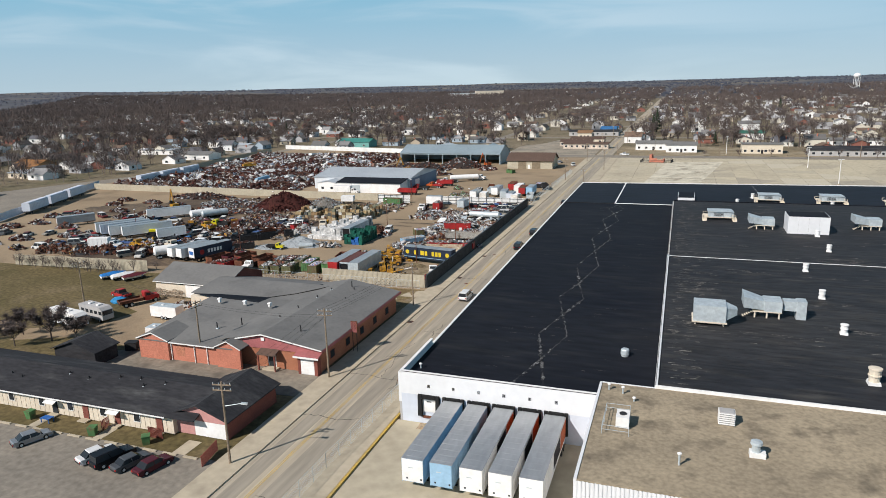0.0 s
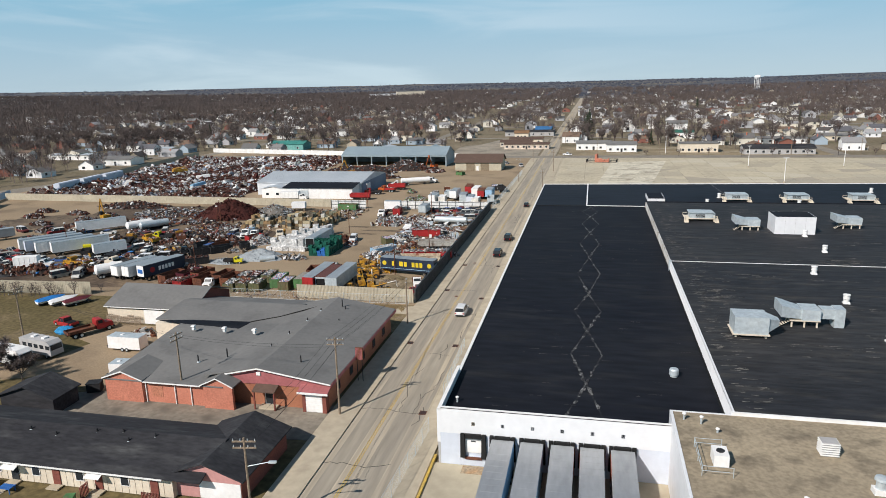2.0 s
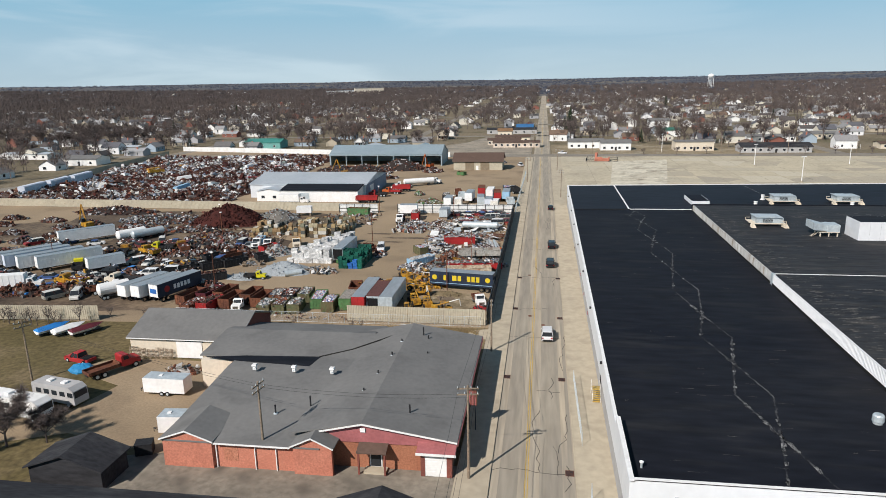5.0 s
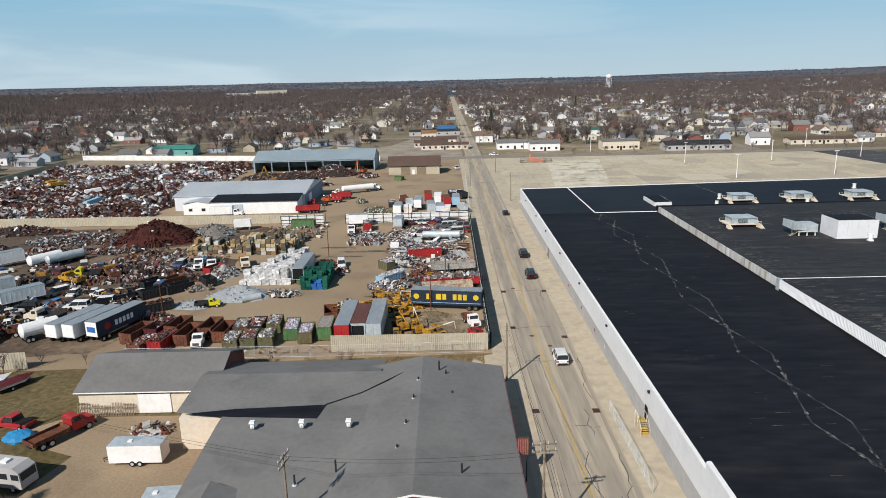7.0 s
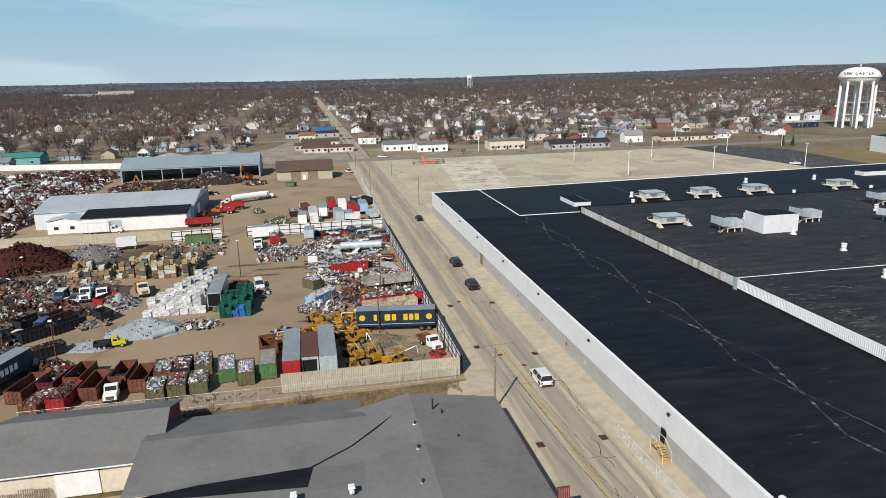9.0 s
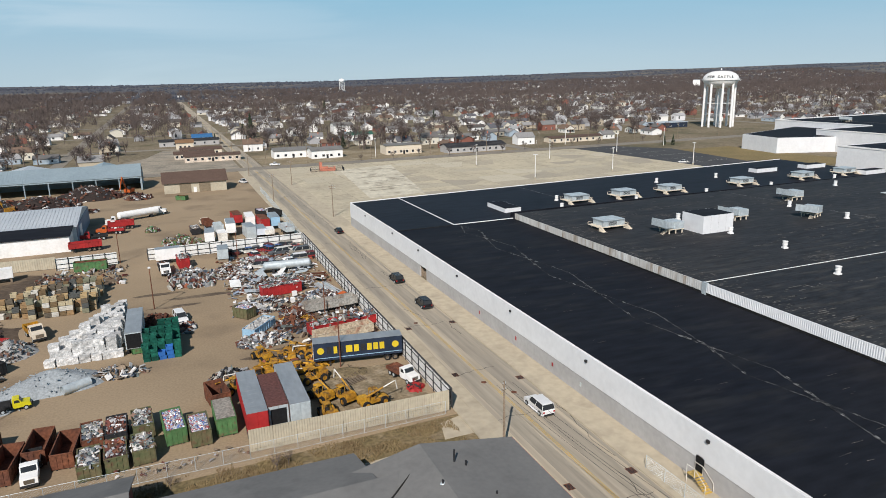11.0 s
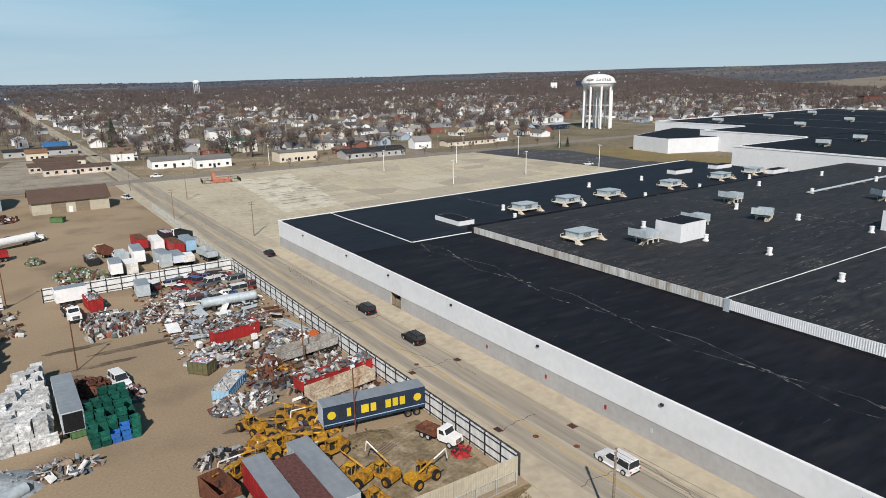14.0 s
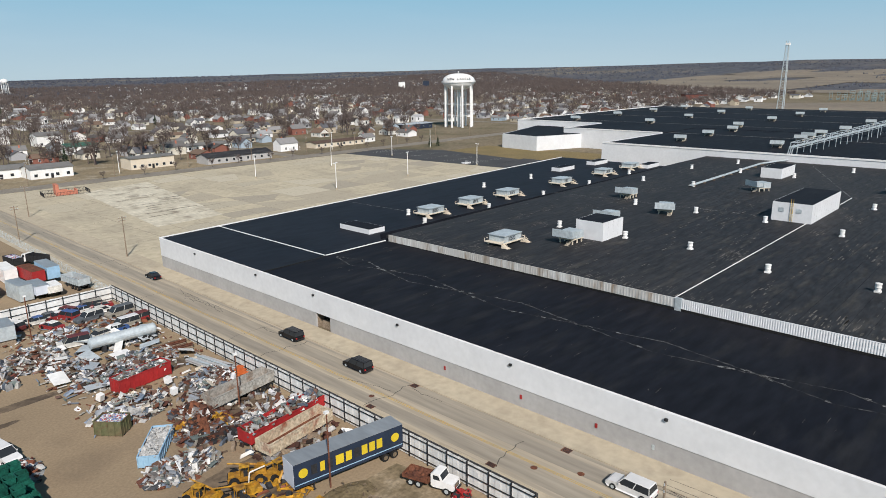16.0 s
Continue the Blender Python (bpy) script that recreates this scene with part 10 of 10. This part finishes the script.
con = [conifer(12, 520, 17, 1), conifer(14, 540, 20, 2)]
R2 = random.Random(9)
for x, y in ((10, 560), (-16, 505), (56, 410), (236, 318), (241, 316), (-330, 500), (300, 560), (210, 640), (420, 720), (-150, 560), (-420, 820), (150, 880), (-90, 760), (520, 900), (-600, 950), (60, 700), (330, 1100), (-250, 1100), (700, 1000), (90, 1200), (-30, 905)):
    o = copy_thing(con[R2.randrange(2)], pose(x, y, -0.1, 0, 0, R2.uniform(0, 360)))
    s = R2.uniform(0.45, 1.0) if y > 350 else 0.4
    o.scale = (s, s, s)
shrub = bare_tree(77, 4.2, 2.2, "small leafless street tree beside the parking lot", pose(48, 340, -0.1))
for k in range(12):
    x = 66 + k * 17
    o = copy_thing(shrub, pose(x, 338.5 + 4 * (k % 2), -0.1, 0, 0, 40 * k))
    o.scale = (1.25, 1.25, 1.25)
big = bare_tree(78, 7, 7, "dense leafless thicket on the lawn", pose(-75.5, 10.0, -0.1), 4200)
for x, y, s in ((-84, 11, 0.8), (-80, 6, 0.7), (-92, 4, 0.8), (-71.0, 11.5, 0.7)):
    o = copy_thing(big, pose(x, y, -0.1, 0, 0, x))
    o.scale = (s, s, s)
brush = bare_tree(79, 4.5, 2.0, "tangled leafless brush along the fence", pose(-96, 52.3, -0.1), 200)
for k in range(24):
    o = copy_thing(brush, pose(-99 - k * 1.6, 51.6 + (k % 3) * 0.5 - 0.9, -0.1, 0, 0, 50 * k))
    s = 0.6 + 0.35 * ((k * 7) % 5) / 4
    o.scale = (s, s, s)
for x, y, s in ((-92, 56, 0.6), (-42.5, 53.5, 0.6), (-41, 54.4, 0.5), (-85, 56.4, 0.5), (-54, 55, 0.4)):
    o = copy_thing(brush, pose(x, y, -0.1, 0, 0, x * 9))
    o.scale = (s, s, s)


# ---- landmarks of the town ----
def hall(x, y, w, d, h, rise, wall, roof, label, axis="x", rz=0, name="commercial_building", windows=0):
    t = thing(name, label, "commercial building", m=pose(x, y, -0.05, 0, 0, rz))
    bm = B()
    if axis == "x":
        prism(bm, [(-d / 2, 0), (d / 2, 0), (d / 2, h), (0, h + rise), (-d / 2, h)], "x", -w / 2, w / 2)
    else:
        prism(bm, [(-w / 2, 0), (w / 2, 0), (w / 2, h), (0, h + rise), (-w / 2, h)], "y", -d / 2, d / 2)
    part("wall", bm, wall, t)
    bm = B()
    gable_roof(bm, -w / 2, w / 2, -d / 2, d / 2, h - 0.05, h + rise + 0.05, axis, 0.5)
    part("roof", bm, roof, t)
    for k in range(windows):
        window(t, -w / 2 + (k + 0.5) * w / windows, -d / 2, 1.0, 1.4, 1.3)
    boxpart("door", t, STEEL, -0.6, 0.6, -d / 2 - 0.05, -d / 2 - 0.004, 0, 2.2)
    return t


hall(18, 383, 22, 12, 4.2, 1.4, WHITE, SHINGLE, "long white shop with a grey roof beside the crossing", windows=5)
hall(35, 370, 18, 12, 4.6, 1.4, WHITE, SHINGLE, "white sided shop with a pale roof", windows=4)
hall(80, 366, 22, 12, 5.4, 0.5, CREAM, SHINGLE, "two-storey tan motel block with a flat roof", windows=6)
hall(122, 354, 38, 12, 3.4, 1.8, GREY_WALL, DARK_SHINGLE, "long low grey building with a dark roof", windows=9)
hall(205, 372, 40, 10, 3.0, 1.0, CREAM, BROWN_ROOF, "long low tan building beside the street", windows=8)
hall(82, 464, 17, 10, 4.5, 1.6, WHITE, mat("green_roof", (0.04, 0.15, 0.11), rough=0.6), "white building with a green metal roof", windows=3)
hall(86, 533, 16, 14, 7, 2.0, WHITE, SHINGLE, "tall white building with a pale roof", windows=3)
hall(140, 420, 30, 10, 3.2, 1.2, WHITE, SHINGLE, "long white house with a grey roof", windows=6)
hall(180, 440, 26, 10, 3.2, 1.6, CREAM, SHINGLE, "cream bungalow with a grey roof", windows=4)
hall(330, 430, 34, 16, 4, 0.5, NAVY, WHITE_ROOF, "low building with a pale flat roof and navy walls", windows=5)
hall(-26, 389, 30, 9, 3.2, 1.0, mat("peach_wall", (0.66, 0.55, 0.45)), BROWN_ROOF, "long peach shop row with a brown roof", windows=8)
hall(-35, 407, 22, 10, 3.2, 1.2, mat("buff_wall", (0.62, 0.53, 0.43)), BROWN_ROOF, "second shop row with a brown roof", windows=8)
hall(-30, 428, 24, 10, 3.4, 1.2, CREAM, BROWN_ROOF, "cream shop with a brown roof", windows=4)
hall(-38, 474, 11, 10, 4.2, 1.8, CREAM, mat("caramel_roof", (0.26, 0.15, 0.08)), "cream house with a caramel roof", windows=2)
hall(-34, 500, 40, 14, 3.6, 1.0, GREY_WALL, DARK_SHINGLE, "long low building with a dark roof", windows=6)
hall(-24, 524, 14, 12, 3.6, 2.2, WHITE, mat("bright_blue_roof", (0.05, 0.16, 0.34), rough=0.5), "shop with a blue metal roof", windows=2)
hall(-78, 330, 16, 18, 5.0, 2.6, PALE_WALL, BLUE_ROOF, "pale blue gabled metal shed", "y")
hall(-110, 338, 22, 16, 4.6, 2.6, WHITE, WHITE_ROOF, "white gabled hall behind the scrapyard", "y", windows=2)
hall(-200, 392, 26, 14, 4.2, 2.0, mat("aqua_wall", (0.18, 0.42, 0.38)), mat("aqua_roof", (0.06, 0.26, 0.22), rough=0.6), "aqua green building beyond the fence", windows=3)
hall(-272, 300, 22, 13, 3.6, 1.6, WHITE, SHINGLE, "white house with a grey roof beside the back street", windows=3)
hall(-330, 330, 30, 14, 3.4, 0.6, WHITE, WHITE_ROOF, "long white low building", windows=5)
hall(-295, 375, 24, 12, 3.2, 0.6, CREAM, WHITE_ROOF, "cream low building by the road", windows=4)
hall(-340, 230, 20, 16, 3.4, 3.2, mat("tan_brick", (0.36, 0.22, 0.11)), mat("tan_shingle", (0.27, 0.13, 0.05)), "tan brick house with an orange-brown roof", windows=3)
hall(-310, 205, 26, 14, 3.0, 0.8, CREAM, WHITE_ROOF, "low flat building beside the back street", windows=4)


def water_tower(x, y, base, top, R, label, lettering_text=None, name="water_tower"):
    t = thing(name, label, "water tower", "water towers", pose(x, y, base))
    h = top - base
    tank = h * 0.30
    zc = h - tank * 0.55
    bm = B()
    prof = []
    for k in range(13):
        a = -math.pi / 2 + k * math.pi / 12
        rr = R * math.cos(a) ** 0.8 if abs(math.cos(a)) > 1e-6 else 0.02
        prof.append((max(rr, 0.05), zc + tank * 0.5 * math.sin(a)))
    turned(bm, prof, 28)
    tank_ob = part("tank", bm, WHITE, t, "white ellipsoid steel tank")
    for p in tank_ob.data.polygons:
        p.use_smooth = True
    bm = B()
    turned(bm, [(R * 1.02, zc - 0.6), (R * 1.05, zc - 0.6), (R * 1.05, zc + 0.5), (R * 1.02, zc + 0.5)], 28)
    part("balcony", bm, WHITE, t)
    for k in range(8):
        a = k * math.tau / 8 + 0.2
        bm = B()
        tube(bm, (math.cos(a) * R * 0.86, math.sin(a) * R * 0.86, 0), (math.cos(a) * R * 0.84, math.sin(a) * R * 0.84, zc - tank * 0.2), R * 0.065, n=10)
        part("leg", bm, WHITE, t)
    bm = B()
    tube(bm, (0, 0, 0), (0, 0, zc - tank * 0.4), R * 0.12, n=12)
    part("riser_pipe", bm, WHITE, t)
    bm = B()
    for z in (h * 0.22, h * 0.42):
        for k in range(8):
            a, b = k * math.tau / 8 + 0.2, (k + 1) * math.tau / 8 + 0.2
            tube(bm, (math.cos(a) * R * 0.85, math.sin(a) * R * 0.85, z), (math.cos(b) * R * 0.85, math.sin(b) * R * 0.85, z), 0.14, n=5)
    part("brace", bm, WHITE, t)
    bm = B()
    turned(bm, [(0.5, h - 0.1), (0.5, h + 0.9), (0.1, h + 1.2)], 8)
    part("finial", bm, WHITE, t)
    if lettering_text:
        n = len(lettering_text)
        face = math.atan2(-y + 5, -x - 55)
        for k, ch in enumerate(lettering_text):
            if ch == " ":
                continue
            a = face + (k - (n - 1) / 2) * 0.155
            r = R * 0.985 * 1.02
            lettering(ch, 2.7, STEEL, t, Matrix.Translation((math.cos(a) * r, math.sin(a) * r, zc + tank * 0.16)) @ Euler((radians(80), 0, a + math.pi / 2)).to_matrix().to_4x4(), "letter")
    return t


water_tower(366, 409, 0, 44.6, 13.6, "white water tower on eight legs with the town's name", "NEW CASTLE")
water_tower(487, 2121, 0, 44.0, 9.5, "far white water tower above the trees")
rt = thing("radio_mast", "red and white lattice radio mast on the horizon", "mast", m=pose(640, 236, 0))
bm = B()
for k in range(3):
    a = k * math.tau / 3
    tube(bm, (4 * math.cos(a), 4 * math.sin(a), 0), (1.6 * math.cos(a), 1.6 * math.sin(a), 70), 0.42, 0.34, n=4)
part("leg", bm, GALV, rt)
bm = B()
for j in range(26):
    z0, z1 = j * 2.6, (j + 1) * 2.6
    for k in range(3):
        a, b = k * math.tau / 3, (k + 1) * math.tau / 3
        r0, r1 = 4 - 2.4 * z0 / 64, 4 - 2.4 * z1 / 64
        tube(bm, (r0 * math.cos(a), r0 * math.sin(a), z0), (r1 * math.cos(b), r1 * math.sin(b), z1), 0.14, n=3)
part("lattice", bm, GALV, rt)
bm = B()
bx(bm, -1.8, 1.8, -1.8, 1.8, 66, 68)
part("antenna", bm, WHITE, rt)
# ruined brick front at the corner of the lot, inside a dark picket fence
g = thing("brick_ruin", "ruined red brick shopfront standing alone in the lot", "ruin", m=pose(22.5, 311, 0.03, 0, 0, -8))
for x0, x1, y0, y1, h in ((-3.6, -2.4, -2.2, 2.6, 4.2), (-3.2, -2.5, 2.6, 4.4, 2.6), (-2.4, 0.4, -2.2, -1.6, 2.2), (0.4, 3.4, -2.2, -1.6, 1.3), (3.4, 4.0, -2.2, 1.8, 1.9), (-2.0, 3.0, 2.2, 2.7, 1.1)):
    boxpart("brick_wall", g, BRICK, x0, x1, y0, y1, 0, h, label="broken red brick wall")
pf = thing("picket_fence", "dark steel picket fence around the brick ruin", "fence", "picket fences", pose(22.5, 311, 0.03, 0, 0, -8))
for x0, y0, x1, y1 in ((-8, -4.5, 8, -4.5), (8, -4.5, 8, 4.5), (8, 4.5, -8, 4.5), (-8, 4.5, -8, -4.5)):
    bm = B()
    n = int(math.hypot(x1 - x0, y1 - y0) / 0.5)
    for k in range(n + 1):
        x, y = x0 + (x1 - x0) * k / n, y0 + (y1 - y0) * k / n
        tube(bm, (x, y, 0), (x, y, 1.6), 0.04, n=4)
    for z in (0.3, 1.45):
        tube(bm, (x0, y0, z), (x1, y1, z), 0.045, n=4)
    part("fence_side", bm, STEEL, pf)


# electrical substation, brick works and far halls
def substation():
    t = thing("substation", "grey-green electrical substation of many steel gantries", "substation", m=pose(1010, 230, 0, 0, 0, -26))
    steel = mat("dull_green_steel", (0.20, 0.25, 0.245), (0.16, 0.20, 0.20), 0.6, amt=0.15)
    for j in range(4):
        for k in range(9):
            h = 9 + (k * 5 + j * 3) % 6
            bm = B()
            for x in (-5, 5):
                tube(bm, (x, 0, 0), (x, 0, h), 0.35, 0.25, n=4)
            for z in (h - 0.4, h - 3.0):
                bx(bm, -5.5, 5.5, -0.3, 0.3, z - 0.25, z + 0.25)
            for x in (-3, 0, 3):
                tube(bm, (x, 0, h - 3.2), (x, 0, h - 5.0), 0.18, n=5)
                bx(bm, x - 0.5, x + 0.5, -0.5, 0.5, 0, 2.4)
            o = part("gantry", bm, steel, t)
            o.matrix_local = pose(k * 15, j * 22, 0, 0, 0, (j * 90) % 180 * 0.2)


substation()
hall(951, 453, 34, 16, 9, 0.6, BRICK_D, DARK_SHINGLE, "dark red brick works beyond the factory", windows=6, rz=-40)
hall(-660, 2150, 120, 30, 12, 1.0, WHITE, WHITE_ROOF, "long pale hospital block far beyond the town", windows=14, rz=25)
hall(-560, 2080, 90, 24, 20, 1.0, CREAM, SHINGLE, "tan block beside the far hospital", windows=8, rz=25)
hall(1250, 1400, 17, 17, 22, 0.5, WHITE, WHITE_ROOF, "white tower block above the far trees", windows=5, rz=-40)
hall(1330, 1385, 17, 16, 24, 0.5, NAVY, DARK_SHINGLE, "dark tower block above the far trees", windows=5, rz=-40)
sheet("stubble_field", [(562, 90), (860, 60), (1000, 200), (900, 380), (562, 400)], 0.0, 0.08, FIELD, "tan stubble field beyond the factory", "field")
V, F = [], []
for i in range(24):
    for j in range(16):
        cell = [(1250 + (i + a) * 88, 110 + (j + b) * 64) for a, b in ((0, 0), (1, 0), (1, 1), (0, 1))]
        if in_fields(*cell[0]):
            n = len(V)
            V += [(x, y, ground_rise(x, y) + 1.2) for x, y in cell]
            F.append((n, n + 1, n + 2, n + 3))
tagged(new("stubble_field", from_arrays("stubble_field", V, F, [FIELD])), "wide tan stubble fields on the far slope", "field", kind="structure")
far_truck = semi_trailer(pose(640, 260, 0, 0, 0, 70), 15, WHITE, WHITE, "white box trailer parked in a field", group="yard trailers")
